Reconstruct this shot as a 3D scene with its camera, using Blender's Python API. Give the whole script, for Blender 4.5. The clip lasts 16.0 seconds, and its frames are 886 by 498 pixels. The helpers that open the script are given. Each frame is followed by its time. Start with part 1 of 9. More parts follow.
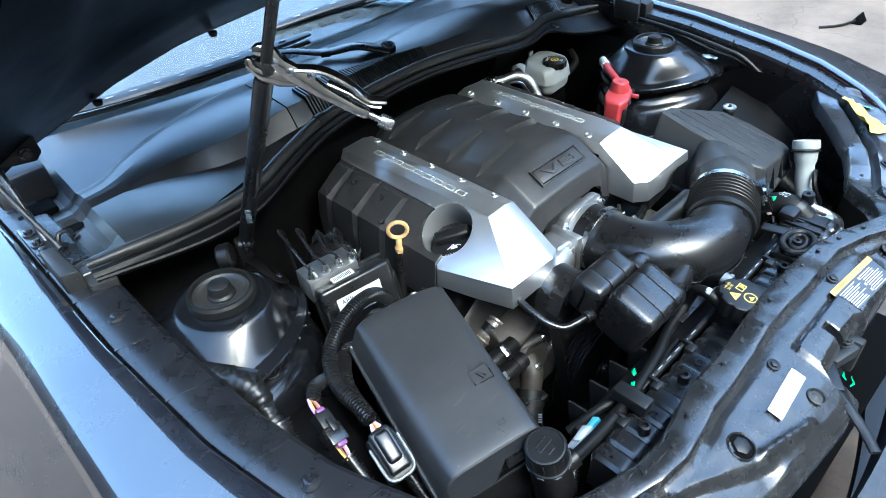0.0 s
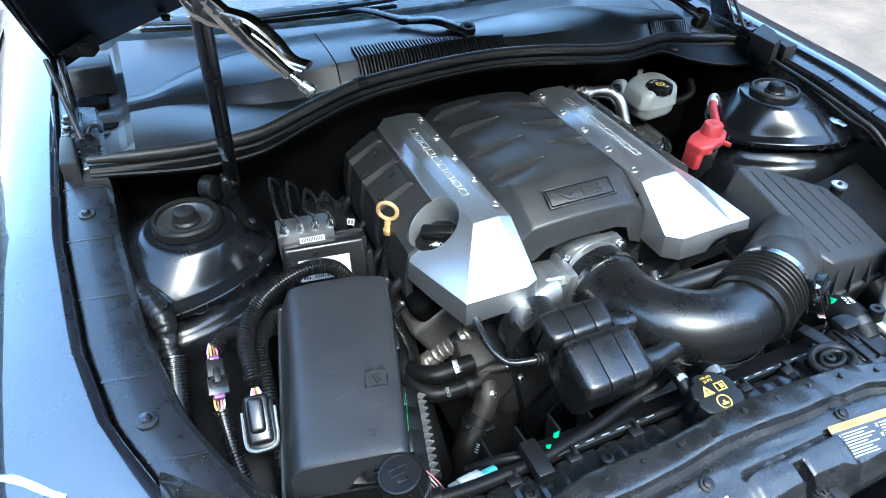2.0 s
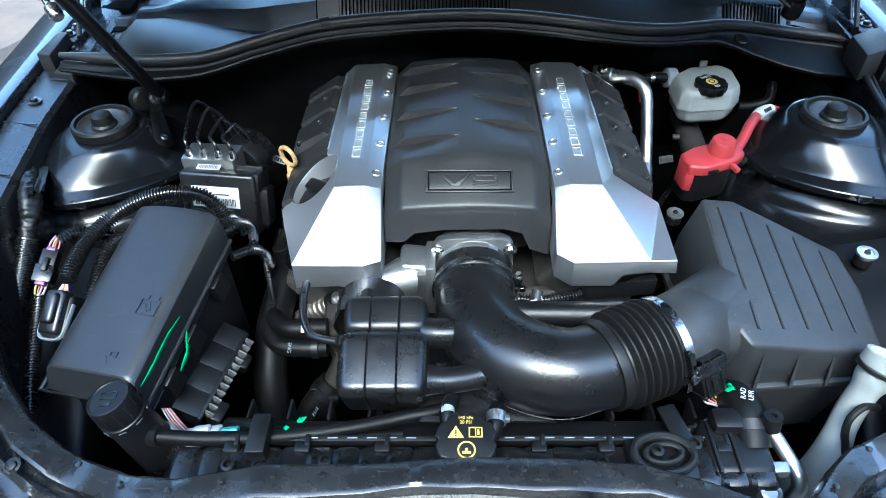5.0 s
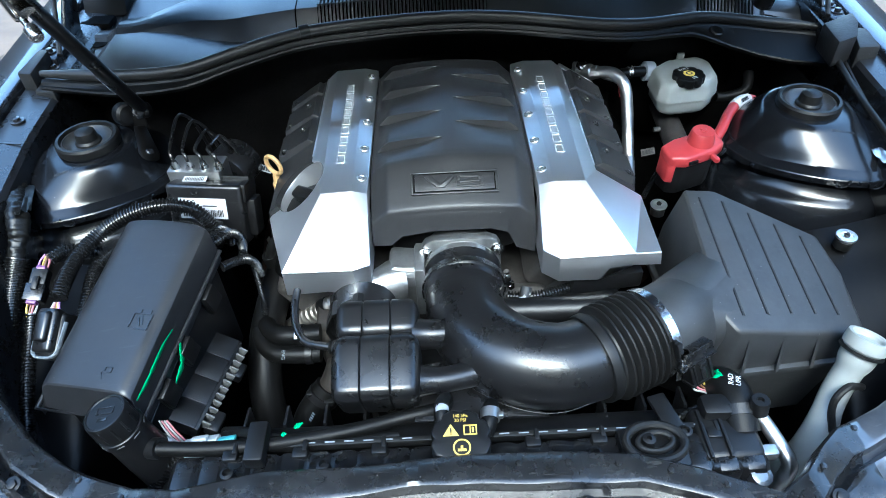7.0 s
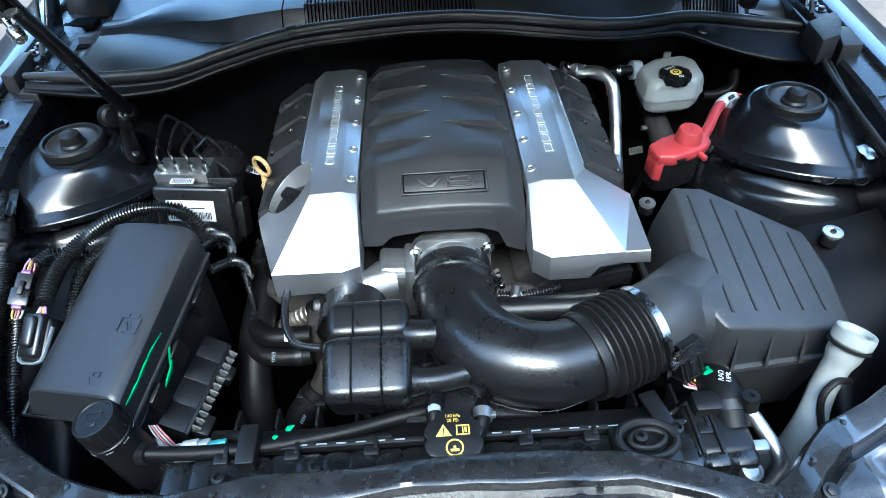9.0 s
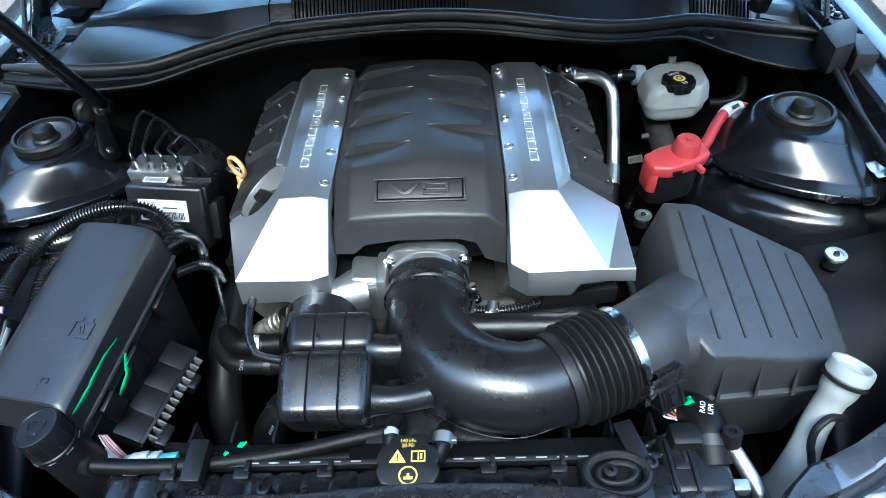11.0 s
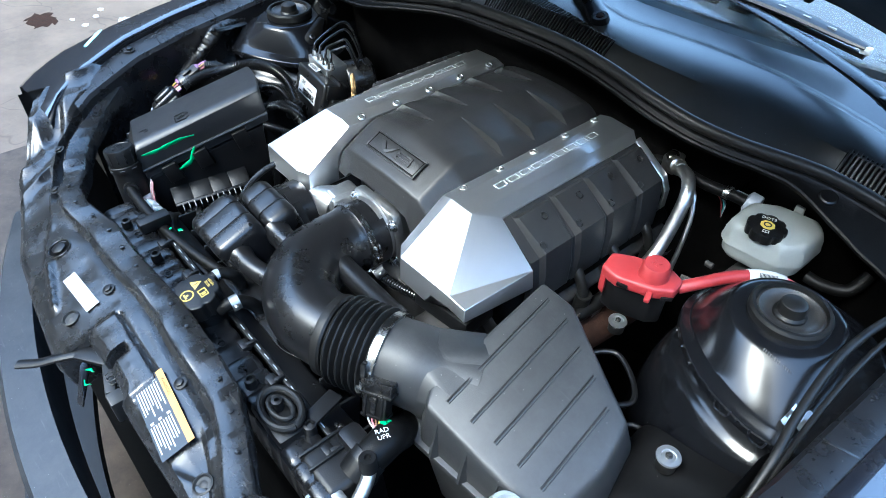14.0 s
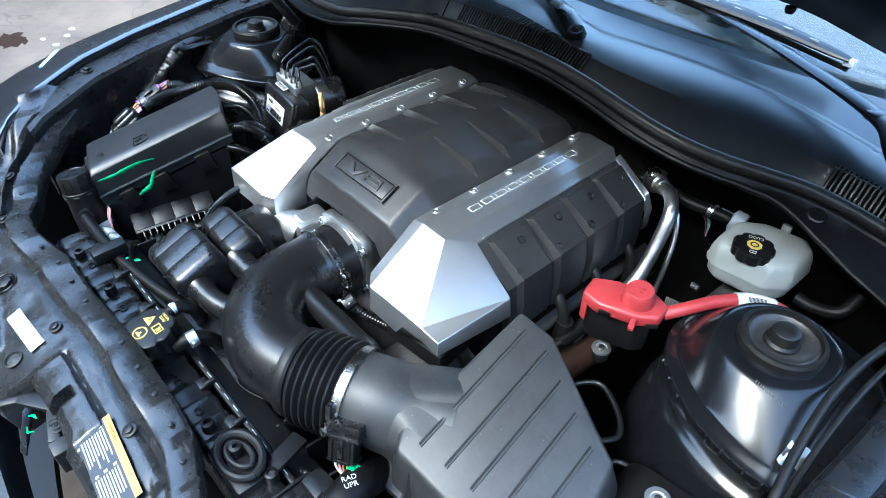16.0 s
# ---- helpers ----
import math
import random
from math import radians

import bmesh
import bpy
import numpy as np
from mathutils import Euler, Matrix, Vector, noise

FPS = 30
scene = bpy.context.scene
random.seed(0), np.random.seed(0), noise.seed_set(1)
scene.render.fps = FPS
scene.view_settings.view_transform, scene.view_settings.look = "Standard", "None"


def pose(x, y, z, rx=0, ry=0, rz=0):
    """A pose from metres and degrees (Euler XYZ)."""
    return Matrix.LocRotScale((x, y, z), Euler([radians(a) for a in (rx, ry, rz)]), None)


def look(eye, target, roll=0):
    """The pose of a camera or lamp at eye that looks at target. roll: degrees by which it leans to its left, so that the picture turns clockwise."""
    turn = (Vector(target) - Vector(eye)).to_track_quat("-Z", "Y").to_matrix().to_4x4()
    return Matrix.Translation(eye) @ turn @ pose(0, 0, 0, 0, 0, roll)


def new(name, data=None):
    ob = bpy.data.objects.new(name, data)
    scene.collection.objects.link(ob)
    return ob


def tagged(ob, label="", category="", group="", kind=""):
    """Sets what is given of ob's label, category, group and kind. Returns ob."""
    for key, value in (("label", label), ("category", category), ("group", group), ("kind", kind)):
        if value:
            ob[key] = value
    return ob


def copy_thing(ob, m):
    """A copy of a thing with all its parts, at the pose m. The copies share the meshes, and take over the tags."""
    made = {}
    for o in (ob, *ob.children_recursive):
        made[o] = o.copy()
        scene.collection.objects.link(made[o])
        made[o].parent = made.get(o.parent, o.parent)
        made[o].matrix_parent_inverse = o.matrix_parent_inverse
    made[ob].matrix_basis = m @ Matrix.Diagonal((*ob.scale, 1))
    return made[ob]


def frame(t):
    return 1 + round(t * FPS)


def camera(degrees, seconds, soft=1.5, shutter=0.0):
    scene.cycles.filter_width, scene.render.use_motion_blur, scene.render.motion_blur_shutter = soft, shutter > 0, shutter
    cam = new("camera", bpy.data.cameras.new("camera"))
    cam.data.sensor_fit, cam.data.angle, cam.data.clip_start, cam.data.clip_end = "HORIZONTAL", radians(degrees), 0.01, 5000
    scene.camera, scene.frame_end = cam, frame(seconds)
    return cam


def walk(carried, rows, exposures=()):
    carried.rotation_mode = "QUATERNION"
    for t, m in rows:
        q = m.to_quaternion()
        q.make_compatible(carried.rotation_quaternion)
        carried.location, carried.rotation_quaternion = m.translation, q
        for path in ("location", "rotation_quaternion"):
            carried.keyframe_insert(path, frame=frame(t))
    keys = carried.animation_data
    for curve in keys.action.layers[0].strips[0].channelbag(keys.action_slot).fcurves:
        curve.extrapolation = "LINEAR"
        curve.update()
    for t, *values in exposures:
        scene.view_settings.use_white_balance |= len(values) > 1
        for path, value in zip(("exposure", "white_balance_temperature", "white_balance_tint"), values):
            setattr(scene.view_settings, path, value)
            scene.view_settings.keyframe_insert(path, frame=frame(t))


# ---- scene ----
cam = camera(68.6, 16.0, 0.7)
PATH = [
    (0, (-0.761, -0.699, 1.465), (0.283, 0.48, 0.232), -5.1),
    (0.5, (-0.764, -0.687, 1.465), (0.29, 0.484, 0.233), -5.4),
    (1, (-0.763, -0.68, 1.462), (0.304, 0.482, 0.234), -4.9),
    (1.5, (-0.68, -0.712, 1.445), (0.304, 0.521, 0.216), -4.0),
    (2, (-0.522, -0.801, 1.435), (0.128, 0.62, 0.186), 1.2),
    (2.5, (-0.377, -0.841, 1.427), (0.021, 0.646, 0.151), -0.5),
    (3, (-0.223, -0.8, 1.416), (0.027, 0.679, 0.093), 3.2),
    (3.5, (-0.121, -0.796, 1.405), (0.0, 0.684, 0.065), 1.6),
    (4, (-0.034, -0.825, 1.419), (-0.008, 0.651, 0.07), 1.2),
    (4.2, (-0.018, -0.832, 1.42), (-0.039, 0.635, 0.061), 0.1),
    (6.5, (-0.017, -0.843, 1.434), (-0.03, 0.615, 0.066), -3.0),
    (7, (-0.013, -0.845, 1.433), (-0.022, 0.614, 0.065), -3.1),
    (7.5, (-0.013, -0.845, 1.434), (-0.015, 0.613, 0.064), -3.1),
    (8, (-0.013, -0.846, 1.433), (-0.01, 0.614, 0.065), -2.9),
    (10.5, (-0.02, -0.823, 1.426), (0.038, 0.633, 0.055), -2.9),
    (11, (0.047, -0.803, 1.413), (0.007, 0.652, 0.042), -2.7),
    (11.5, (0.226, -0.807, 1.408), (-0.162, 0.608, 0.049), 1.2),
    (12, (0.342, -0.769, 1.389), (-0.32, 0.512, 0.003), 1.4),
    (12.5, (0.457, -0.688, 1.397), (-0.369, 0.465, -0.013), 3.5),
    (13, (0.574, -0.656, 1.432), (-0.408, 0.4, 0.046), 3.7),
    (13.5, (0.666, -0.638, 1.444), (-0.408, 0.353, 0.079), 3.2),
    (14, (0.667, -0.625, 1.452), (-0.445, 0.346, 0.102), 0.9),
    (14.5, (0.642, -0.602, 1.446), (-0.434, 0.43, 0.113), 0.8),
    (15, (0.64, -0.588, 1.446), (-0.407, 0.483, 0.121), 0.8),
    (15.5, (0.637, -0.584, 1.442), (-0.43, 0.475, 0.123), 0.5),
    (16, (0.642, -0.579, 1.431), (-0.463, 0.444, 0.114), 1.0),
]
walk(cam, [(t, look(eye, target, roll)) for t, eye, target, roll in PATH], [(0, 3.86, 5720, -4), (2.5, 3.8, 5540, -4), (4.5, 3.6, 5400, -5), (11, 3.56, 5430, -5), (12.5, 3.57, 5620, -3), (14, 3.79, 5660, -3), (16, 3.82, 5650, -3)])

# ---- light: open shade under a clear sky, with an added broad soft sun high in front of the car ----
world = bpy.data.worlds.new("sky")
scene.world = world
world.use_nodes = True
_wn = world.node_tree.nodes
_sky = _wn.new("ShaderNodeTexSky")
_sky.sky_type = "NISHITA"
_sky.sun_disc = False
SUN_ELEVATION, SUN_ROTATION = radians(50), radians(185)
_sky.sun_elevation, _sky.sun_rotation = SUN_ELEVATION, SUN_ROTATION
_sky.dust_density, _sky.air_density, _sky.ozone_density = 1.6, 1.0, 0.8
_wn["Background"].inputs["Strength"].default_value = 0.15
world.node_tree.links.new(_sky.outputs["Color"], _wn["Background"].inputs["Color"])
sun = new("sun", bpy.data.lights.new("sun", "SUN"))
sun.data.energy, sun.data.angle, sun.data.color = 0.6, radians(30), (1.0, 0.95, 0.88)
_toward = Vector((math.sin(SUN_ROTATION) * math.cos(SUN_ELEVATION), math.cos(SUN_ROTATION) * math.cos(SUN_ELEVATION), math.sin(SUN_ELEVATION)))
sun.matrix_world = look(_toward * 20, (0, 0, 0))

# ---- materials ----


def material(name, col, rough=0.5, metal=0.0, var=0.15, scale=25.0, bump=0.1, fine=400.0, dust=0.0, dust_col=(0.25, 0.24, 0.22),
             coat=0.0, spread=0.06, stretch=None, random_tone=0.0, spec=0.5, speck=0.0, scuff=0.0):
    """A surface with tone that drifts at two scales, grain in the relief and the gloss, and settled dust."""
    m = bpy.data.materials.new(name)
    m.use_nodes = True
    nt = m.node_tree
    nodes, link = nt.nodes, nt.links.new
    bsdf = nodes["Principled BSDF"]
    coord = nodes.new("ShaderNodeTexCoord")
    vec = coord.outputs["Object"]
    if stretch:
        mp = nodes.new("ShaderNodeMapping")
        mp.inputs["Scale"].default_value = stretch
        link(vec, mp.inputs["Vector"])
        vec = mp.outputs["Vector"]
    big = nodes.new("ShaderNodeTexNoise")
    big.inputs["Scale"].default_value, big.inputs["Detail"].default_value = scale, 9.0
    big.inputs["Roughness"].default_value = 0.68
    grain = nodes.new("ShaderNodeTexNoise")
    grain.inputs["Scale"].default_value, grain.inputs["Detail"].default_value = fine, 3.0
    link(vec, big.inputs["Vector"])
    link(vec, grain.inputs["Vector"])
    ramp = nodes.new("ShaderNodeMapRange")
    ramp.inputs["From Min"].default_value, ramp.inputs["From Max"].default_value = 0.3, 0.7
    ramp.inputs["To Min"].default_value, ramp.inputs["To Max"].default_value = 1 - var, 1 + var
    link(big.outputs["Fac"], ramp.inputs["Value"])
    tone = nodes.new("ShaderNodeMix")
    tone.data_type, tone.blend_type = "RGBA", "MULTIPLY"
    tone.inputs[0].default_value = 1.0
    tone.inputs[6].default_value = (*col, 1)
    link(ramp.outputs["Result"], tone.inputs[7])
    out = tone.outputs[2]
    if random_tone:
        info = nodes.new("ShaderNodeObjectInfo")
        rr = nodes.new("ShaderNodeMapRange")
        rr.inputs["To Min"].default_value, rr.inputs["To Max"].default_value = 1 - random_tone, 1 + random_tone
        link(info.outputs["Random"], rr.inputs["Value"])
        t2 = nodes.new("ShaderNodeMix")
        t2.data_type, t2.blend_type = "RGBA", "MULTIPLY"
        t2.inputs[0].default_value = 1.0
        link(out, t2.inputs[6])
        link(rr.outputs["Result"], t2.inputs[7])
        out = t2.outputs[2]
    if dust:
        film_noise = nodes.new("ShaderNodeTexNoise")
        film_noise.inputs["Scale"].default_value, film_noise.inputs["Detail"].default_value = scale * 0.9 + 8, 11.0
        film_noise.inputs["Roughness"].default_value = 0.78
        link(vec, film_noise.inputs["Vector"])
        dr = nodes.new("ShaderNodeMapRange")
        dr.inputs["From Min"].default_value, dr.inputs["From Max"].default_value = 0.38, 0.8
        dr.inputs["To Max"].default_value = dust
        link(film_noise.outputs["Fac"], dr.inputs["Value"])
        dm = nodes.new("ShaderNodeMix")
        dm.data_type = "RGBA"
        dm.inputs[7].default_value = (*dust_col, 1)
        link(dr.outputs["Result"], dm.inputs[0])
        link(out, dm.inputs[6])
        out = dm.outputs[2]
    if speck:
        # scattered pale grit and chips
        vor = nodes.new("ShaderNodeTexVoronoi")
        vor.inputs["Scale"].default_value = 160.0
        link(vec, vor.inputs["Vector"])
        near = nodes.new("ShaderNodeMapRange")
        near.inputs["From Min"].default_value, near.inputs["From Max"].default_value = 0.13, 0.05
        link(vor.outputs["Distance"], near.inputs["Value"])
        pick = nodes.new("ShaderNodeMath")
        pick.operation = "LESS_THAN"
        pick.inputs[1].default_value = speck
        split = nodes.new("ShaderNodeSeparateColor")
        link(vor.outputs["Color"], split.inputs["Color"])
        link(split.outputs["Red"], pick.inputs[0])
        both = nodes.new("ShaderNodeMath")
        both.operation = "MULTIPLY"
        link(near.outputs["Result"], both.inputs[0])
        link(pick.outputs["Value"], both.inputs[1])
        sm = nodes.new("ShaderNodeMix")
        sm.data_type = "RGBA"
        sm.inputs[7].default_value = (0.16, 0.155, 0.145, 1)
        link(both.outputs["Value"], sm.inputs[0])
        link(out, sm.inputs[6])
        out = sm.outputs[2]
    link(out, bsdf.inputs["Base Color"])
    if scuff:
        # short fine scratches, drawn out along one way
        sm_ = nodes.new("ShaderNodeMapping")
        sm_.inputs["Scale"].default_value = (30.0, 260.0, 120.0)
        sm_.inputs["Rotation"].default_value = (0.3, 0.2, 0.7)
        link(coord.outputs["Object"], sm_.inputs["Vector"])
        sn_ = nodes.new("ShaderNodeTexNoise")
        sn_.inputs["Scale"].default_value, sn_.inputs["Detail"].default_value = 1.0, 4.0
        link(sm_.outputs["Vector"], sn_.inputs["Vector"])
        sr = nodes.new("ShaderNodeMapRange")
        sr.inputs["From Min"].default_value, sr.inputs["From Max"].default_value = 0.62, 0.74
        sr.inputs["To Max"].default_value = scuff
        link(sn_.outputs["Fac"], sr.inputs["Value"])
        sx = nodes.new("ShaderNodeMix")
        sx.data_type = "RGBA"
        sx.inputs[7].default_value = (0.14, 0.135, 0.13, 1)
        link(sr.outputs["Result"], sx.inputs[0])
        link(out, sx.inputs[6])
        link(sx.outputs[2], bsdf.inputs["Base Color"])
    rm = nodes.new("ShaderNodeMapRange")
    rm.inputs["From Min"].default_value, rm.inputs["From Max"].default_value = 0.3, 0.7
    rm.inputs["To Min"].default_value, rm.inputs["To Max"].default_value = max(0.02, rough - spread), min(1, rough + spread)
    link(big.outputs["Fac"], rm.inputs["Value"])
    link(rm.outputs["Result"], bsdf.inputs["Roughness"])
    bsdf.inputs["Metallic"].default_value = metal
    bsdf.inputs["Specular IOR Level"].default_value = spec
    bsdf.inputs["Coat Weight"].default_value = coat
    bsdf.inputs["Coat Roughness"].default_value = 0.04
    bsdf.inputs["Coat IOR"].default_value = 2.0
    if bump:
        b = nodes.new("ShaderNodeBump")
        b.inputs["Strength"].default_value, b.inputs["Distance"].default_value = bump, 0.001
        link(grain.outputs["Fac"], b.inputs["Height"])
        if not coat:
            link(b.outputs["Normal"], bsdf.inputs["Normal"])
    return m


M_COVER = material("cover_plastic", (0.0175, 0.0175, 0.0183), 0.4, var=0.1, scale=14, bump=0.2, fine=900, dust=0.05, spec=0.42, speck=0.024, scuff=0.05)
M_PLASTIC = material("black_plastic", (0.004, 0.004, 0.0043), 0.4, var=0.2, scale=22, bump=0.18, fine=700, dust=0.02, dust_col=(0.12, 0.115, 0.11), spec=0.34)
M_GLOSS = material("smooth_black_plastic", (0.0055, 0.0055, 0.006), 0.29, var=0.2, scale=18, bump=0.06, fine=300, dust=0.03, dust_col=(0.16, 0.15, 0.14), spec=0.55, speck=0.015, scuff=0.12)
M_FUSE = material("fuse_box_plastic", (0.0105, 0.011, 0.0125), 0.4, var=0.12, scale=30, bump=0.1, fine=900, dust=0.03, spec=0.5, speck=0.03, scuff=0.08)
M_AIRBOX = material("airbox_plastic", (0.0155, 0.0161, 0.0169), 0.48, var=0.15, scale=16, bump=0.1, fine=900, dust=0.13, dust_col=(0.17, 0.17, 0.168), spec=0.48, speck=0.13, scuff=0.06)
M_RUBBER = material("black_rubber", (0.005, 0.005, 0.005), 0.45, var=0.2, scale=40, bump=0.15, fine=300, dust=0.05, dust_col=(0.14, 0.13, 0.12), spec=0.28)
M_SEAL = material("weatherstrip_rubber", (0.01312, 0.01271, 0.0123), 0.42, var=0.12, scale=20, bump=0.1, fine=300, dust=0.05, spec=0.31)
M_HOSE = material("hose_rubber", (0.003, 0.003, 0.003), 0.45, var=0.2, scale=35, bump=0.2, fine=500, dust=0.03, dust_col=(0.1, 0.09, 0.08), spec=0.16)
M_LOOM = material("corrugated_loom", (0.0055, 0.0055, 0.006), 0.25, var=0.2, scale=40, bump=0.05, dust=0.03, spec=0.5)
M_TAPE = material("cloth_tape", (0.005, 0.005, 0.005), 0.36, var=0.3, scale=60, bump=0.3, fine=500, dust=0.05, dust_col=(0.12, 0.11, 0.1), spec=0.38)
M_SILVER = material("silver_paint", (0.9, 0.905, 0.91), 0.34, metal=0.97, var=0.02, scale=10, bump=0.0, fine=1500, spread=0.004)
# Lit copy of the silver: less metallic, so the marks' bright edges are colour.
M_MARK_LIT = material("bright_mark_metal", (0.6, 0.61, 0.62), 0.42, metal=0.45, var=0.03, scale=20, bump=0.0, spread=0.01)
M_ALU = material("cast_aluminium", (0.42, 0.42, 0.41), 0.4, metal=0.95, var=0.2, scale=40, bump=0.4, fine=350, dust=0.10, dust_col=(0.12, 0.11, 0.1))
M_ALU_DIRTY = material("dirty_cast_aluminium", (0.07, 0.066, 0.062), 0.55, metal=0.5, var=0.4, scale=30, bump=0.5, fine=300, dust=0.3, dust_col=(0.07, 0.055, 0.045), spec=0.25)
M_STEEL = material("bright_steel", (0.52, 0.52, 0.52), 0.26, metal=1.0, var=0.15, scale=60, bump=0.1)
M_CHROME = material("nickel_plate", (0.5, 0.47, 0.43), 0.16, metal=1.0, var=0.25, scale=50, bump=0.15, fine=150, dust=0.06)
M_BODY = material("black_body_paint", (0.006, 0.007, 0.011), 0.25, var=0.15, scale=8, bump=0.0, coat=1.0, dust=0.03)
M_INNER = material("inner_black_paint", (0.006, 0.0065, 0.009), 0.28, var=0.25, scale=30, bump=0.10, fine=160, dust=0.06, spread=0.08, spec=0.6, speck=0.03, scuff=0.03)
M_RAIL = material("dusty_rail_paint", (0.005, 0.0054, 0.0068), 0.29, var=0.25, scale=30, bump=0.08, fine=160, dust=0.1, dust_col=(0.06, 0.06, 0.06), spread=0.08, spec=0.65, speck=0.03, scuff=0.05)
M_TOWER = material("tower_black_paint", (0.0036, 0.004, 0.0052), 0.2, var=0.2, scale=30, bump=0.02, fine=150, dust=0.012, spread=0.03, spec=0.42, speck=0.012)
M_PANEL = material("worn_panel_paint", (0.008, 0.0081, 0.0088), 0.26, var=0.2, scale=40, bump=0.07, fine=220, dust=0.12, dust_col=(0.17, 0.165, 0.16), spread=0.06, spec=0.6, speck=0.08, scuff=0.16)
# Paler bluish copy of the panel paint: the sky's sheen is in its colour.
M_PANEL_SKYLIT = material("crumpled_glossy_paint", (0.03, 0.034, 0.042), 0.3, var=0.4, scale=30, bump=0.05, fine=220, dust=0.2, dust_col=(0.2, 0.19, 0.18), coat=0.4, scuff=0.3, speck=0.05)
# Near black, laid in slots, holes and bay gaps in place of their shade.
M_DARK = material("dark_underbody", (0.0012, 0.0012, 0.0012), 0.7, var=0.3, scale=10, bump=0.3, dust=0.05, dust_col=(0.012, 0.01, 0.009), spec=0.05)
# Felt base held near black, so the bonnet's shade is in its colour.
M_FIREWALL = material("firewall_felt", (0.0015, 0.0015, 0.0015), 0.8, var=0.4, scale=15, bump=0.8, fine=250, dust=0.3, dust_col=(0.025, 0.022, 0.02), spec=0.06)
M_COWL = material("cowl_plastic", (0.019, 0.02, 0.0215), 0.34, var=0.1, scale=8, bump=0.15, fine=900, dust=0.05, spec=0.75, speck=0.009)
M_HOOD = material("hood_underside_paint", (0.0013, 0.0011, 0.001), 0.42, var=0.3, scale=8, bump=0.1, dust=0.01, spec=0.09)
M_HINGE = material("grimy_hinge_paint", (0.005, 0.0046, 0.0046), 0.35, var=0.4, scale=25, bump=0.2, fine=200, dust=0.12, dust_col=(0.05, 0.045, 0.04), spec=0.4)
# Specked black sheet, dulled and blackened so the deep recess's shade is in it.
M_LEDGE_SHADED = material("grimy_black_sheet", (0.0022, 0.0022, 0.0024), 0.38, var=0.35, scale=25, bump=0.1, fine=200, dust=0.03, dust_col=(0.04, 0.036, 0.032), spec=0.12, speck=0.04)
M_FOAM = material("weathered_foam", (0.009, 0.009, 0.0095), 0.55, var=0.35, scale=60, bump=0.6, fine=260, dust=0.2, dust_col=(0.06, 0.06, 0.06), spec=0.35, speck=0.12)
M_FIN = material("pale_grey_fin", (0.1, 0.1, 0.1), 0.4, var=0.2, scale=40, bump=0.05, dust=0.05)
M_LEVER = material("slate_grey_plastic", (0.16, 0.18, 0.2), 0.4, var=0.1, bump=0.05, dust=0.05)
M_YELLOW = material("yellow_plastic", (0.5, 0.31, 0.13), 0.4, var=0.08, scale=40, bump=0.05, dust=0.05)
M_RED = material("red_rubber", (0.2952, 0.0246, 0.0287), 0.42, var=0.12, scale=40, bump=0.1, dust=0.08, dust_col=(0.4, 0.2, 0.18))
M_RESERVOIR = material("milky_plastic", (0.27, 0.285, 0.27), 0.38, var=0.08, scale=20, bump=0.05, dust=0.1)
M_WHITE = material("white_paper", (0.492, 0.492, 0.492), 0.5, var=0.05, scale=30, bump=0.03, dust=0.06)
M_INK = material("black_ink", (0.0164, 0.0164, 0.0164), 0.5, var=0.1, bump=0.0, spec=0.4)
M_MARK_WHITE = material("white_ink", (0.533, 0.533, 0.533), 0.5, var=0.1, bump=0.0)
M_MARK_YELLOW = material("yellow_ink", (0.574, 0.41, 0.082), 0.5, var=0.1, bump=0.0)
M_MARK_GREY = material("blue_grey_ink", (0.1312, 0.164, 0.1886), 0.5, var=0.1, bump=0.0)
M_GREEN = material("green_paint_pen", (0.012, 0.3, 0.1), 0.45, var=0.25, scale=60, bump=0.1, spec=0.4)
M_TEAL = material("teal_plastic", (0.082, 0.3444, 0.369), 0.4, var=0.1, bump=0.05)
M_CYAN = material("pale_cyan_paint_pen", (0.3, 0.6, 0.64), 0.5, var=0.15, scale=60, bump=0.1, spec=0.4)
M_PALE = material("pale_grey_plastic", (0.3936, 0.4264, 0.4428), 0.4, var=0.1, bump=0.05, dust=0.1)
M_PURPLE = material("purple_plastic", (0.13, 0.04, 0.15), 0.4, var=0.1, bump=0.05)
M_ORANGE = material("orange_label", (0.656, 0.2952, 0.0656), 0.5, var=0.05, bump=0.0)
M_TAPE_YELLOW = material("yellow_tape", (0.615, 0.5084, 0.0984), 0.45, var=0.08, bump=0.1)
M_GREY = material("grey_plastic", (0.2706, 0.2952, 0.328), 0.4, var=0.1, bump=0.05, dust=0.05)
M_RUST = material("brown_rusty_steel", (0.0246, 0.01148, 0.00738), 0.75, var=0.5, scale=40, bump=0.8, fine=250, dust=0.2, dust_col=(0.045, 0.022, 0.012), spec=0.16)
M_LABEL = material("slate_label_paper", (0.0287, 0.0369, 0.0492), 0.35, var=0.1, scale=30, bump=0.0, spec=0.4)
M_DISH = material("dusty_dull_steel", (0.018, 0.018, 0.018), 0.4, metal=0.2, var=0.3, scale=60, bump=0.3, dust=0.35, dust_col=(0.09, 0.08, 0.07), speck=0.2)
M_BEAM = material("dusty_beam_paint", (0.014, 0.016, 0.019), 0.4, var=0.3, scale=14, bump=0.2, fine=150, dust=0.35, dust_col=(0.09, 0.085, 0.08), speck=0.1, scuff=0.2)
M_FOIL = material("crinkled_foil_wrap", (0.3, 0.27, 0.24), 0.4, metal=0.8, var=0.3, scale=80, bump=0.5, fine=300)
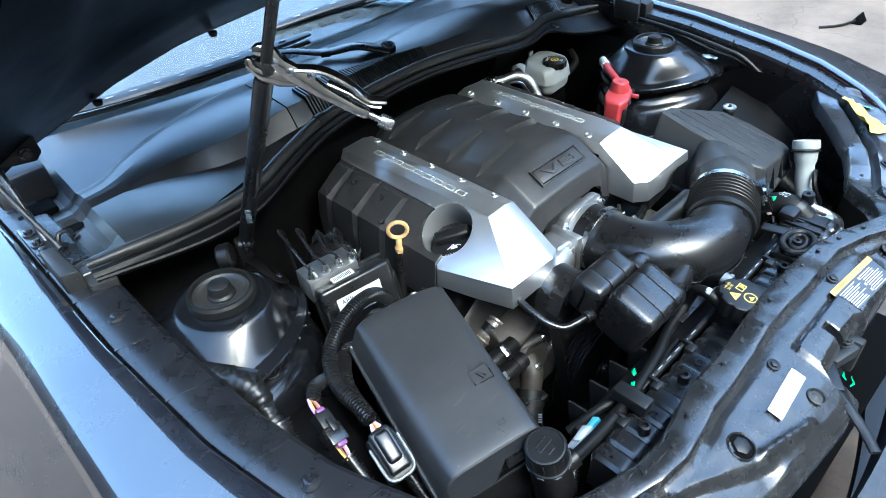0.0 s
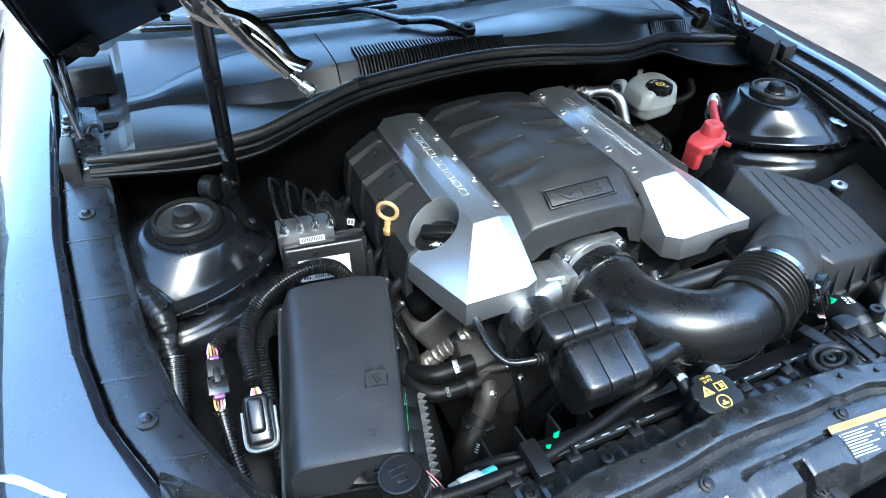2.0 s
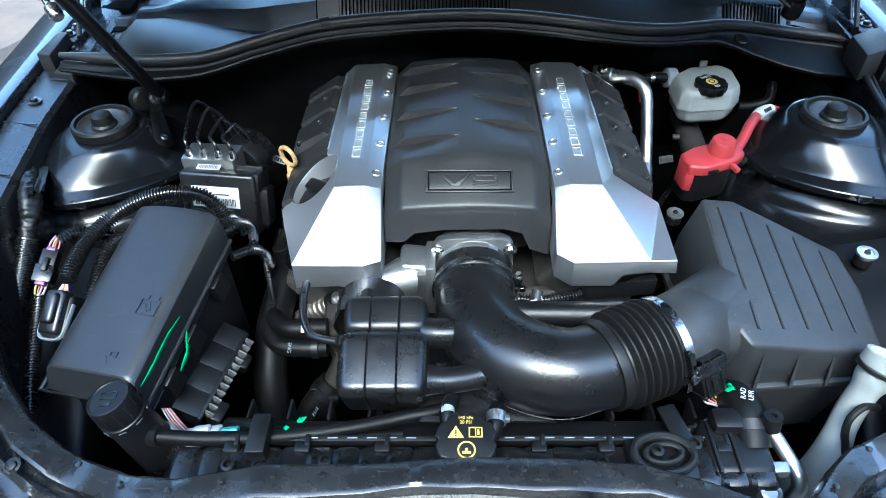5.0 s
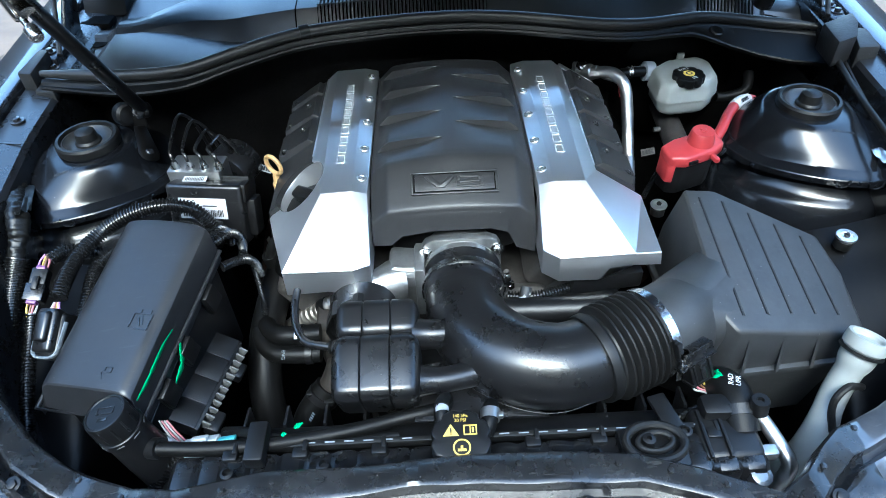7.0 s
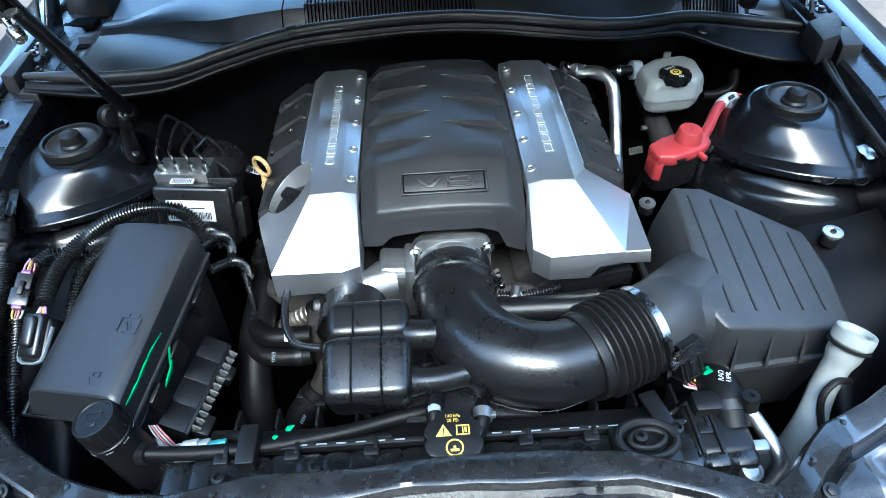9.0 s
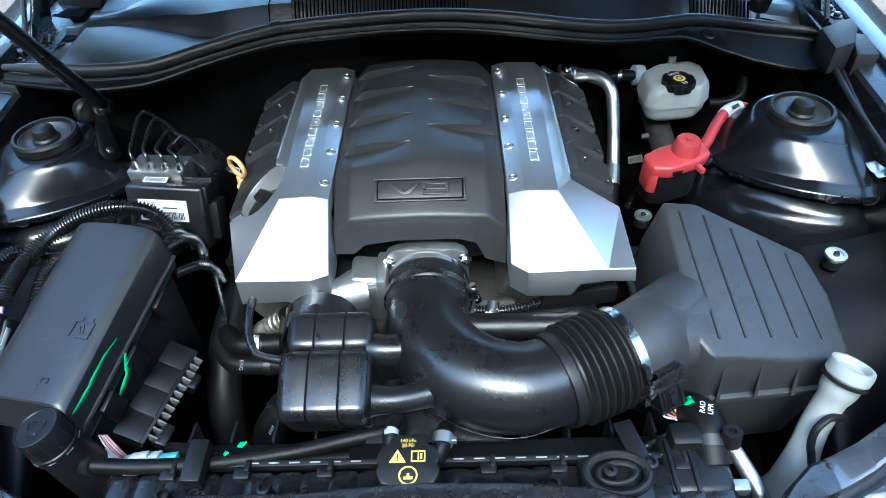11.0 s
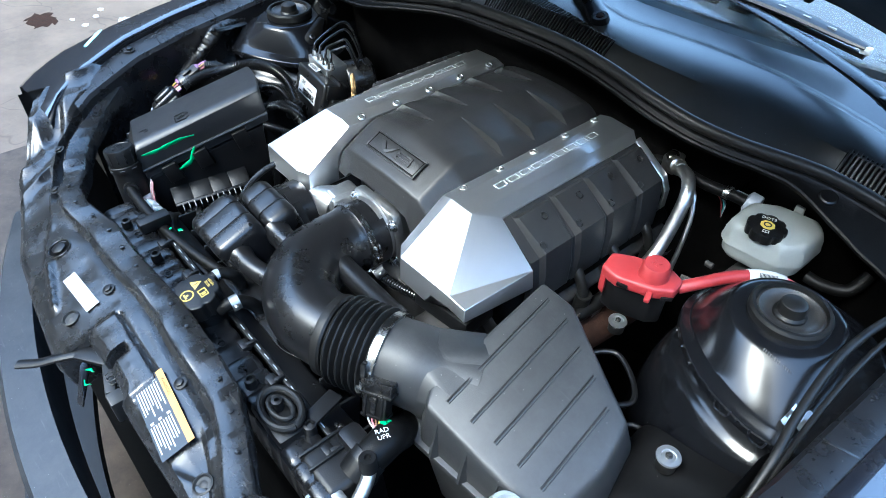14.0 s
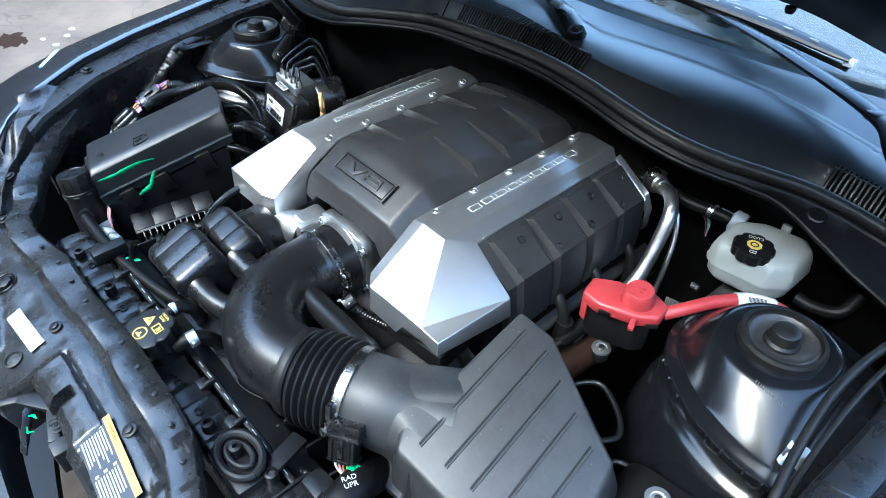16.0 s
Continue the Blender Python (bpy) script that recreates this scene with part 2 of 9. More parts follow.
# Brownish grimy alloy, darkened further for the shade under the covers.
M_PUMP = material("grimy_cast_alloy", (0.032, 0.027, 0.023), 0.55, metal=0.5, var=0.35, scale=35, bump=0.5, fine=300, dust=0.3, dust_col=(0.05, 0.042, 0.035))
# Colours of added walls out of view, toned by what the car should mirror.
M_UNSEEN_WALL = material("warm_brown_wall", (0.25, 0.168, 0.11), 0.85, var=0.3, scale=1.5, bump=0.4, fine=60, dust=0.3, dust_col=(0.26, 0.19, 0.135))
M_UNSEEN_WALL_DARK = material("dark_brown_wall", (0.05, 0.04, 0.033), 0.9, var=0.3, scale=1.5, bump=0.4, fine=60, dust=0.3, dust_col=(0.06, 0.05, 0.04))
M_DARK_GROUND = material("dark_trodden_soil", (0.05, 0.038, 0.03), 0.9, var=0.5, scale=14, bump=1.0, fine=60, dust=0.4, dust_col=(0.085, 0.066, 0.052), speck=0.3)
M_PIPE = material("dull_aluminium_pipe", (0.6, 0.585, 0.56), 0.34, metal=1.0, var=0.12, scale=60, bump=0.1, dust=0.06)
# Shaded copy of the silver paint: the recess's shade is in the colour.
M_SILVER_SHADED = material("satin_metal_liner", (0.34, 0.345, 0.35), 0.4, metal=0.75, var=0.06, scale=20, bump=0.03)
M_WIRES = [material("wire_" + n, c, 0.4, var=0.1, bump=0.0) for n, c in
           (("white", (0.35, 0.34, 0.32)), ("pink", (0.4, 0.14, 0.16)), ("brown", (0.15, 0.07, 0.04)), ("yellow", (0.45, 0.33, 0.06)), ("violet", (0.4, 0.2, 0.5)))]


def glass_material():
    m = bpy.data.materials.new("windshield_glass")
    m.use_nodes = True
    b = m.node_tree.nodes["Principled BSDF"]
    b.inputs["Base Color"].default_value = (0.6, 0.68, 0.7, 1)
    b.inputs["Roughness"].default_value = 0.03
    b.inputs["Transmission Weight"].default_value = 0.94
    b.inputs["IOR"].default_value = 1.5
    return m


M_GLASS = glass_material()


def concrete_material():
    m = material("worn_concrete", (0.12, 0.089, 0.066), 0.8, var=0.45, scale=3.2, bump=0.6, fine=90, dust=0.5, dust_col=(0.18, 0.142, 0.106), spread=0.15)
    nt = m.node_tree
    cracks = nt.nodes.new("ShaderNodeTexVoronoi")
    cracks.feature = "DISTANCE_TO_EDGE"
    cracks.inputs["Scale"].default_value = 1.1
    warp = nt.nodes.new("ShaderNodeTexNoise")
    warp.inputs["Scale"].default_value = 3.0
    coord = [n for n in nt.nodes if n.bl_idname == "ShaderNodeTexCoord"][0]
    nt.links.new(coord.outputs["Object"], warp.inputs["Vector"])
    add = nt.nodes.new("ShaderNodeVectorMath")
    add.operation = "MULTIPLY_ADD"
    add.inputs[1].default_value = (0.5, 0.5, 0.5)
    nt.links.new(warp.outputs["Color"], add.inputs[0])
    nt.links.new(coord.outputs["Object"], add.inputs[2])
    nt.links.new(add.outputs[0], cracks.inputs["Vector"])
    mr = nt.nodes.new("ShaderNodeMapRange")
    mr.inputs["From Max"].default_value = 0.006
    mr.inputs["To Min"].default_value = 0.7
    nt.links.new(cracks.outputs["Distance"], mr.inputs["Value"])
    bsdf = nt.nodes["Principled BSDF"]
    old = bsdf.inputs["Base Color"].links[0].from_socket
    mul = nt.nodes.new("ShaderNodeMix")
    mul.data_type, mul.blend_type = "RGBA", "MULTIPLY"
    mul.inputs[0].default_value = 1.0
    nt.links.new(old, mul.inputs[6])
    nt.links.new(mr.outputs["Result"], mul.inputs[7])
    nt.links.new(mul.outputs[2], bsdf.inputs["Base Color"])
    return m


M_CONCRETE = concrete_material()

# ---- building helpers ----


def finish(name, bm, mat, angle=32):
    bmesh.ops.recalc_face_normals(bm, faces=bm.faces)
    me = bpy.data.meshes.new(name)
    bm.to_mesh(me)
    bm.free()
    me.polygons.foreach_set("use_smooth", [True] * len(me.polygons))
    me.set_sharp_from_angle(angle=radians(angle))
    me.materials.append(mat)
    return me


def part(name, bm, mat, parent=None, label="", angle=32):
    """One bmesh as one mesh object, in world coordinates, under a thing or a part."""
    ob = new(name, finish(name, bm, mat, angle))
    if parent:
        ob.parent = parent
        ob.matrix_parent_inverse = BASES[parent.name].inverted()
    BASES[ob.name] = Matrix()
    if label:
        tagged(ob, label)
    return ob


BASES = {}


def thing(name, at, label, category, group=""):
    """An Empty at the base of a thing; its parts are given in world coordinates."""
    ob = new(name)
    ob.empty_display_size = 0.02
    ob.location = at
    BASES[ob.name] = Matrix.Translation(at)
    return tagged(ob, label, category, group)


def piece(name, bm, mat, label, category, group="", angle=32):
    """A thing that is one mesh."""
    return tagged(part(name, bm, mat, None, "", angle), label, category, group)


def fill(verts, faces, m=None):
    bm = bmesh.new()
    vs = [bm.verts.new((m @ Vector(v)) if m else v) for v in verts]
    for f in faces:
        try:
            bm.faces.new([vs[i] for i in f])
        except ValueError:
            pass
    return bm


def merge(*bms):
    out = bms[0]
    for b in bms[1:]:
        me = bpy.data.meshes.new("tmp")
        b.to_mesh(me)
        b.free()
        out.from_mesh(me)
        bpy.data.meshes.remove(me)
    return out


def bevelled(bm, width, segments=2, angle=25):
    if width > 0:
        bmesh.ops.recalc_face_normals(bm, faces=bm.faces)
        edges = [e for e in bm.edges if len(e.link_faces) == 2 and e.calc_face_angle(0) > radians(angle)]
        bmesh.ops.bevel(bm, geom=edges, offset=width, segments=segments, profile=0.5, affect="EDGES", clamp_overlap=True)
    return bm


def box(c, s, m=None, bevel=0.003, segments=2, taper=1.0):
    """A box round its centre c with sides s; m turns it about c. taper narrows the top."""
    x, y, z = (a / 2 for a in s)
    vs = [(-x, -y, -z), (x, -y, -z), (x, y, -z), (-x, y, -z), (-x * taper, -y * taper, z), (x * taper, -y * taper, z), (x * taper, y * taper, z), (-x * taper, y * taper, z)]
    bm = fill(vs, [(3, 2, 1, 0), (4, 5, 6, 7), (0, 1, 5, 4), (1, 2, 6, 5), (2, 3, 7, 6), (3, 0, 4, 7)])
    bevelled(bm, bevel, segments)
    bmesh.ops.transform(bm, matrix=Matrix.Translation(c) @ (m or Matrix()), verts=bm.verts)
    return bm


def hull(points, bevel=0.004, segments=2):
    bm = bmesh.new()
    for p in points:
        bm.verts.new(p)
    r = bmesh.ops.convex_hull(bm, input=bm.verts)
    inner = [v for v in bm.verts if not v.link_faces]
    bmesh.ops.delete(bm, geom=inner, context="VERTS")
    bmesh.ops.dissolve_limit(bm, angle_limit=radians(3), verts=bm.verts, edges=bm.edges)
    return bevelled(bm, bevel, segments)


def prism(poly, low, high, bevel=0.0, m=None, segments=2):
    """A plan outline (x, y) raised from low to high."""
    n = len(poly)
    bm = fill([(x, y, low) for x, y in poly] + [(x, y, high) for x, y in poly],
              [tuple(range(n))[::-1], tuple(range(n, 2 * n))] + [(i, (i + 1) % n, n + (i + 1) % n, n + i) for i in range(n)])
    bevelled(bm, bevel, segments)
    if m:
        bmesh.ops.transform(bm, matrix=m, verts=bm.verts)
    return bm


def loft(rings, closed=True, caps=True):
    n = len(rings[0])
    faces = []
    for a in range(len(rings) - 1):
        for i in range(n if closed else n - 1):
            j = (i + 1) % n
            faces.append((a * n + i, a * n + j, (a + 1) * n + j, (a + 1) * n + i))
    if caps and closed:
        faces += [tuple(range(n))[::-1], tuple(range((len(rings) - 1) * n, len(rings) * n))]
    return fill([p for r in rings for p in r], faces)


def sheet(rows, thick=0.0015, down=True):
    """An open skin of rows of points, given a thickness."""
    bm = loft(rows, closed=False)
    bmesh.ops.recalc_face_normals(bm, faces=bm.faces)
    if bm.faces and sum(f.normal.z for f in bm.faces) < 0:
        bmesh.ops.reverse_faces(bm, faces=bm.faces)
    if thick:
        low = [[(p[0], p[1], p[2] - thick) for p in r] for r in rows]
        bm.free()
        rings = [list(a) + list(b)[::-1] for a, b in zip(rows, low)]
        bm = loft(rings)
    return bm


def smooth_path(points, per=6):
    """Catmull-Rom through the points."""
    p = [Vector(q) for q in points]
    if len(p) < 3:
        return p
    p = [2 * p[0] - p[1], *p, 2 * p[-1] - p[-2]]
    out = []
    for i in range(1, len(p) - 2):
        for k in range(per):
            t = k / per
            a, b, c, d = p[i - 1:i + 3]
            out.append(0.5 * (2 * b + (c - a) * t + (2 * a - 5 * b + 4 * c - d) * t * t + (3 * b - a - 3 * c + d) * t ** 3))
    return out + [p[-2]]


def even(points, step):
    out, rest = [points[0]], step
    for a, b in zip(points, points[1:]):
        d = (b - a).length
        while rest <= d:
            out.append(a + (b - a) * (rest / d))
            rest += step
        rest -= d
    return out


def tube(points, radius, sides=12, per=6, straight=False, caps=True, radii=None, step=None, squash=None):
    """A pipe along a path. radius: a number, or a function of the way along (0 to 1) and the metres gone."""
    path = [Vector(q) for q in points] if straight else smooth_path(points, per)
    if step:
        path = even(path, step)
    gone, total = [0.0], 0.0
    for a, b in zip(path, path[1:]):
        total += (b - a).length
        gone.append(total)
    rings, side = [], None
    for i, q in enumerate(path):
        ahead = (path[min(i + 1, len(path) - 1)] - path[max(i - 1, 0)]).normalized()
        if side is None:
            side = ahead.orthogonal().normalized()
            if squash:
                side = ahead.cross(Vector((0, 0, 1))).normalized()
        side = (side - ahead * side.dot(ahead)).normalized()
        up = ahead.cross(side)
        r = radius(gone[i] / total, gone[i]) if callable(radius) else radius
        a, b = (squash or (1, 1))
        rings.append([q + (side * math.cos(k * math.tau / sides) * a + up * math.sin(k * math.tau / sides) * b) * r for k in range(sides)])
    return loft(rings, True, caps)


def loom(points, r=0.009, sides=12, ridge=0.0016, pitch=0.0042):
    """Corrugated cable conduit."""
    return tube(points, lambda u, g: r + ridge * (1 if (g / pitch) % 1 < 0.55 else -1), sides, per=10, step=pitch / 4)


def turned(profile, sides=32, m=None, closed=True):
    """A profile of (radius, height) turned about z, then set by m."""
    rings = [[(r * math.cos(k * math.tau / sides), r * math.sin(k * math.tau / sides), h) for k in range(sides)] for r, h in profile]
    bm = loft(rings, True, closed)
    bmesh.ops.remove_doubles(bm, verts=bm.verts, dist=1e-6)
    if m:
        bmesh.ops.transform(bm, matrix=m, verts=bm.verts)
    return bm


def axis(at, way, spin=0.0):
    """A pose at a place whose z looks along way."""
    return Matrix.Translation(at) @ Vector(way).to_track_quat("Z", "Y").to_matrix().to_4x4() @ Matrix.Rotation(spin, 4, "Z")


def hexbolt(r=0.0065, h=0.006, washer=1.6):
    bm = turned([(0, -0.001), (r * washer, -0.001), (r * washer, 0.0015), (r * 1.05, 0.002), (0, 0.002)], 20)
    head = prism([(r * math.cos(k * math.tau / 6), r * math.sin(k * math.tau / 6)) for k in range(6)], 0.0015, h, 0.0006)
    return merge(bm, head)


def carved(ob, cutter_bm, operation="DIFFERENCE"):
    """Cuts a shape out of an object's mesh and bakes the result."""
    cm = bpy.data.meshes.new("cutter")
    bmesh.ops.recalc_face_normals(cutter_bm, faces=cutter_bm.faces)
    cutter_bm.to_mesh(cm)
    cutter_bm.free()
    cut = new("cutter", cm)
    mod = ob.modifiers.new("cut", "BOOLEAN")
    mod.object, mod.operation, mod.solver = cut, operation, "EXACT"
    bpy.context.view_layer.update()
    me = bpy.data.meshes.new_from_object(ob.evaluated_get(bpy.context.evaluated_depsgraph_get()))
    ob.modifiers.clear()
    old = ob.data
    me.name = old.name
    ob.data = me
    me.polygons.foreach_set("use_smooth", [True] * len(me.polygons))
    me.set_sharp_from_angle(angle=radians(32))
    bpy.data.objects.remove(cut)
    bpy.data.meshes.remove(cm)
    return ob


def words(name, text, size, m, mat, parent, depth=0.0003, label="", width=1.0, align="CENTER"):
    """Raised lettering in the built-in font, turned into a mesh."""
    cu = bpy.data.curves.new(name, "FONT")
    cu.body, cu.size, cu.extrude, cu.align_x, cu.align_y = text, size, depth, align, "CENTER"
    tmp = new("tmp", cu)
    bpy.context.view_layer.update()
    me = bpy.data.meshes.new_from_object(tmp.evaluated_get(bpy.context.evaluated_depsgraph_get()))
    bpy.data.objects.remove(tmp)
    bpy.data.curves.remove(cu)
    me.transform(m @ Matrix.Diagonal((width, 1, 1, 1)))
    me.materials.clear()
    me.materials.append(mat)
    ob = new(name, me)
    if parent:
        ob.parent = parent
        ob.matrix_parent_inverse = BASES[parent.name].inverted()
    BASES[ob.name] = Matrix()
    if label:
        tagged(ob, label)
    return ob


def frame_of(origin, right, up):
    """A pose whose x runs along right and whose y runs along up."""
    x = Vector(right).normalized()
    z = x.cross(Vector(up)).normalized()
    y = z.cross(x)
    return Matrix(((x.x, y.x, z.x, origin[0]), (x.y, y.y, z.y, origin[1]), (x.z, y.z, z.z, origin[2]), (0, 0, 0, 1)))


def bars(rows, w, h, m, depth=0.0003):
    """Plain bars for small print: rows of (x, y, width, height) in parts of w and h, on the plane of m."""
    bms = [box(((x + a / 2) * w, (y + b / 2) * h, 0), (a * w, b * h, depth), None, 0) for x, y, a, b in rows]
    bm = merge(*bms)
    bmesh.ops.transform(bm, matrix=m, verts=bm.verts)
    return bm


def lerp(a, b, t):
    return a + (b - a) * t


def along(table, x):
    """Straight-line reading of a table of (x, value)."""
    if x <= table[0][0]:
        return table[0][1]
    for (a, u), (b, v) in zip(table, table[1:]):
        if x <= b:
            return lerp(u, v, (x - a) / (b - a))
    return table[-1][1]

# ---- ground ----
ground = part("ground", fill([(-150, -150, 0), (150, -150, 0), (150, 150, 0), (-150, 150, 0)], [(0, 1, 2, 3)]), M_CONCRETE)
tagged(ground, "worn stained concrete yard floor with fine cracks", "ground", kind="structure")

# unseen walls added in front and at the sides for brown and dark reflections; they also cut off the low sky
for nm, c, d in (("wall_south", (0, -5.1, 2.85), (12.4, 0.2, 5.7)), ("wall_west", (-6.1, 1.5, 2.7), (0.2, 13.0, 5.4)), ("wall_east", (6.1, 1.5, 2.1), (0.2, 13.0, 4.2))):
    tagged(part(nm, box(c, d, None, 0.02), M_UNSEEN_WALL if nm == "wall_south" else M_UNSEEN_WALL_DARK), "unseen wall added to shape the car's reflections", "wall", kind="structure")

# ---- the car's shell ----
body = thing("car_body", (0, 0, 0.3), "black car body with bumper removed and bonnet open", "car")

EDGE = [(-0.50, 0.545, 0.852), (-0.47, 0.585, 0.862), (-0.42, 0.625, 0.875), (-0.31, 0.675, 0.893), (-0.2, 0.698, 0.905), (0.0, 0.715, 0.925), (0.3, 0.722, 0.942), (0.6, 0.732, 0.955), (0.95, 0.74, 0.965)]


def edge_at(y):
    return along([(a, b) for a, b, c in EDGE], y), along([(a, c) for a, b, c in EDGE], y)


def stations(a, b, n):
    return [lerp(a, b, i / n) for i in range(n + 1)]


def section(side, ys, offs):
    rows = []
    for y in ys:
        x, z = edge_at(y)
        wide = max(0.0, along([(-0.5, 0.755), (-0.4, 0.775), (-0.25, 0.783), (0.95, 0.783)], y) - x - 0.066)
        arch = 0.33 + math.sqrt(max(0.0, 0.36 ** 2 - y ** 2)) if abs(y) < 0.36 else 0.0
        rows.append([(side * (x + dx + wide * max(0.0, min(1.0, dx / 0.064))), y, max(z + dz - 0.12 * wide * max(0.0, min(1.0, dx / 0.064)), arch if dx > 0.085 else 0.0)) for dx, dz in offs])
    return rows


FENDER = [(-0.021, -0.032), (-0.0202, -0.018), (-0.0195, -0.009), (-0.018, -0.0045), (-0.0145, -0.0018), (-0.008, -0.0004), (0.006, 0.0), (0.024, -0.0022), (0.044, -0.007), (0.055, -0.0115), (0.062, -0.0165), (0.067, -0.024), (0.074, -0.038), (0.09, -0.068), (0.118, -0.12), (0.15, -0.18), (0.178, -0.25), (0.195, -0.33), (0.197, -0.42), (0.18, -0.6)]
RAIL = [(-0.021, -0.032), (-0.0225, -0.02), (-0.0245, -0.0145), (-0.028, -0.013), (-0.05, -0.013), (-0.078, -0.016), (-0.085, -0.022), (-0.088, -0.04), (-0.092, -0.12), (-0.095, -0.3)]
for side in (-1, 1):
    ys = stations(-0.5, 0.95, 44)
    fender = part("fender", loft(section(side, ys, FENDER), closed=False), M_BODY, body, "glossy black painted wing panel")
    part("fender_rail", loft(section(side, stations(-0.45, 0.42, 30), RAIL if side < 0 else [(dx * 0.68, dz) for dx, dz in RAIL]), closed=False), M_RAIL, body, "satin black inner rail with bolts")
    for y in (-0.36, -0.25, -0.12, -0.01, 0.11, 0.2):
        x, z = edge_at(y)
        part("rail_seam", box((side * (x - (0.05 if side < 0 else 0.036)), y, z - 0.0132), (0.056 if side < 0 else 0.034, 0.003, 0.0016), Matrix.Rotation(radians(9 * side), 4, "Z"), 0.0006), M_RAIL, body)


LIP_TABLE = [(-180, 0.101), (-160, 0.092), (-142, 0.085), (-125, 0.084), (-105, 0.090), (-84, 0.1), (-60, 0.128), (-40, 0.133), (0, 0.125), (60, 0.12), (120, 0.11), (150, 0.105), (180, 0.101)]


def soft_lip(a):
    """The lip's radius with its corners eased over some thirty degrees."""
    ws = [(k, math.exp(-(k / 13) ** 2)) for k in range(-30, 31, 3)]
    return sum(w * along(LIP_TABLE, (a + k + 180) % 360 - 180) for k, w in ws) / sum(w for k, w in ws)


LIP = [(a, soft_lip(a)) for a in range(-180, 181, 4)]


def strut_tower(side):
    cx, cy = (0.549, 0.010) if side > 0 else (-0.545, 0.0)
    # cone down to a lip, a hanging flange, and the wing pressing below it
    prof = [(0.04, 0.8945, 0), (0.056, 0.894, 0), (0.0615, 0.8932, 0), (0.0655, 0.8912, 0), (0.069, 0.8886, 0), (0.0735, 0.8848, 0), (0.080, 0.8795, 0), (0.090, 0.8715, 0), (0.100, 0.8638, 0), (0.108, 0.8578, 0), (0.113, 0.8545, 0), (0.1155, 0.853, 0),
            (0.1155, 0.8525, 0.002), (0.1155, 0.848, 0.006), (0.1155, 0.846, 0.0115), (0.1155, 0.8445, 0.0125), (0.1155, 0.836, 0.0128), (0.1155, 0.8345, 0.010), (0.1155, 0.83, -0.003), (0.1155, 0.815, -0.005), (0.1155, 0.804, 0.000), (0.1155, 0.799, 0.005), (0.1155, 0.796, 0.009), (0.1155, 0.791, 0.0125),
            (0.1155, 0.782, 0.0165), (0.1155, 0.765, 0.0225), (0.1155, 0.735, 0.03), (0.1155, 0.65, 0.042), (0.1155, 0.45, 0.05)]
    rings = []
    n = 96
    for r, h, add in prof:
        ring = []
        for k in range(n):
            a = k * math.tau / n
            c, s = math.cos(a), math.sin(a)
            low = max(0.0, min(1.0, (0.895 - h) / 0.042))
            low0 = 1 - low
            turn = math.degrees(math.atan2(s, c * side))
            rr = r * lerp(1.0, along(LIP, turn) / 0.1155, low) + add * (1 + 0.35 * max(0.0, -s) ** 2)
            inboard = max(0.0, -c * side) ** 2
            dip = 0.012 * low * inboard
            ring.append((cx + rr * c, cy * low0 + rr * s, h - dip))
        rings.append(ring)
    tower = part("strut_tower", loft(rings, True, False), M_TOWER, body, "satin black pressed steel strut tower")
    m = Matrix.Translation((cx, cy, -0.006 if side > 0 else -0.002))
    part("tower_hub", turned([(0.04095, 0.89), (0.04095, 0.907), (0.03731, 0.9085), (0.03458, 0.906), (0.02639, 0.9025), (0.01638, 0.902), (0, 0.902)], 40, m @ Matrix.Diagonal((0.95, 0.95, 1, 1))), M_DISH, tower, "dull steel dished strut mount")
    part("tower_ring", turned([(0.03822, 0.893), (0.0455, 0.894), (0.04868, 0.899), (0.04841, 0.909), (0.04596, 0.9125), (0.04186, 0.9125), (0.04031, 0.908), (0.03986, 0.9)], 48, m @ Matrix.Diagonal((0.95, 0.95, 1, 1))), M_RUBBER, tower, "dusty black rubber mount ring")
    part("tower_cap", turned([(0.0192, 0.9), (0.0189, 0.905), (0.0162, 0.908), (0.0152, 0.916), (0.0142, 0.92), (0.0105, 0.9225), (0, 0.923)], 32, m), M_RUBBER, tower, "small black rubber cap")
    # drain notches and rivet bumps along the tower's flange
    for a in (-85, -66):
        r = along(LIP, a) + 0.0172
        p = Vector((cx + side * r * math.cos(radians(a)), r * math.sin(radians(a)), 0.846))
        part("drain_notch", tube([p + Vector((-0.010, 0, 0.002)), p + Vector((-0.008, -0.001, -0.008)), p + Vector((0, -0.001, -0.0115)), p + Vector((0.008, -0.002, -0.008)), p + Vector((0.010, -0.002, 0.002))], 0.0011, 8), M_INNER, tower, "folded edge of a drain notch")
    for a in (-150, -135, -120, -104, -95, -75, -55):
        r = along(LIP, a) + 0.0165
        part("spot_weld", turned([(0.0032, -0.001), (0.0028, 0.0012), (0, 0.0016)], 10, axis((cx + side * r * math.cos(radians(a)), r * math.sin(radians(a)), 0.8425 - 0.012 * max(0, -math.cos(radians(a)))), (side * math.cos(radians(a)), math.sin(radians(a)), 0.1))), M_TOWER, tower)
    # small stamped characters, too worn to read
    a, b = ((0.556, -0.053, 0.886), (0.589, -0.055, 0.881)) if side > 0 else ((-0.574, -0.06, 0.88), (-0.541, -0.056, 0.884))
    for i in range(13):
        p = lerp(Vector(a), Vector(b), i / 12)
        v = min(tower.data.vertices, key=lambda q: (q.co - p).length)
        nrm = v.normal if v.normal.z > 0 else -v.normal
        p = p - nrm * (p - v.co).dot(nrm)
        if i == 8:
            continue
        part("stamped_mark", box(p, (0.0011, 0.0038, 0.0006), nrm.to_track_quat("Z", "Y").to_matrix().to_4x4(), 0), M_INK, tower)
    return tower


for s in (-1, 1):
    strut_tower(s)

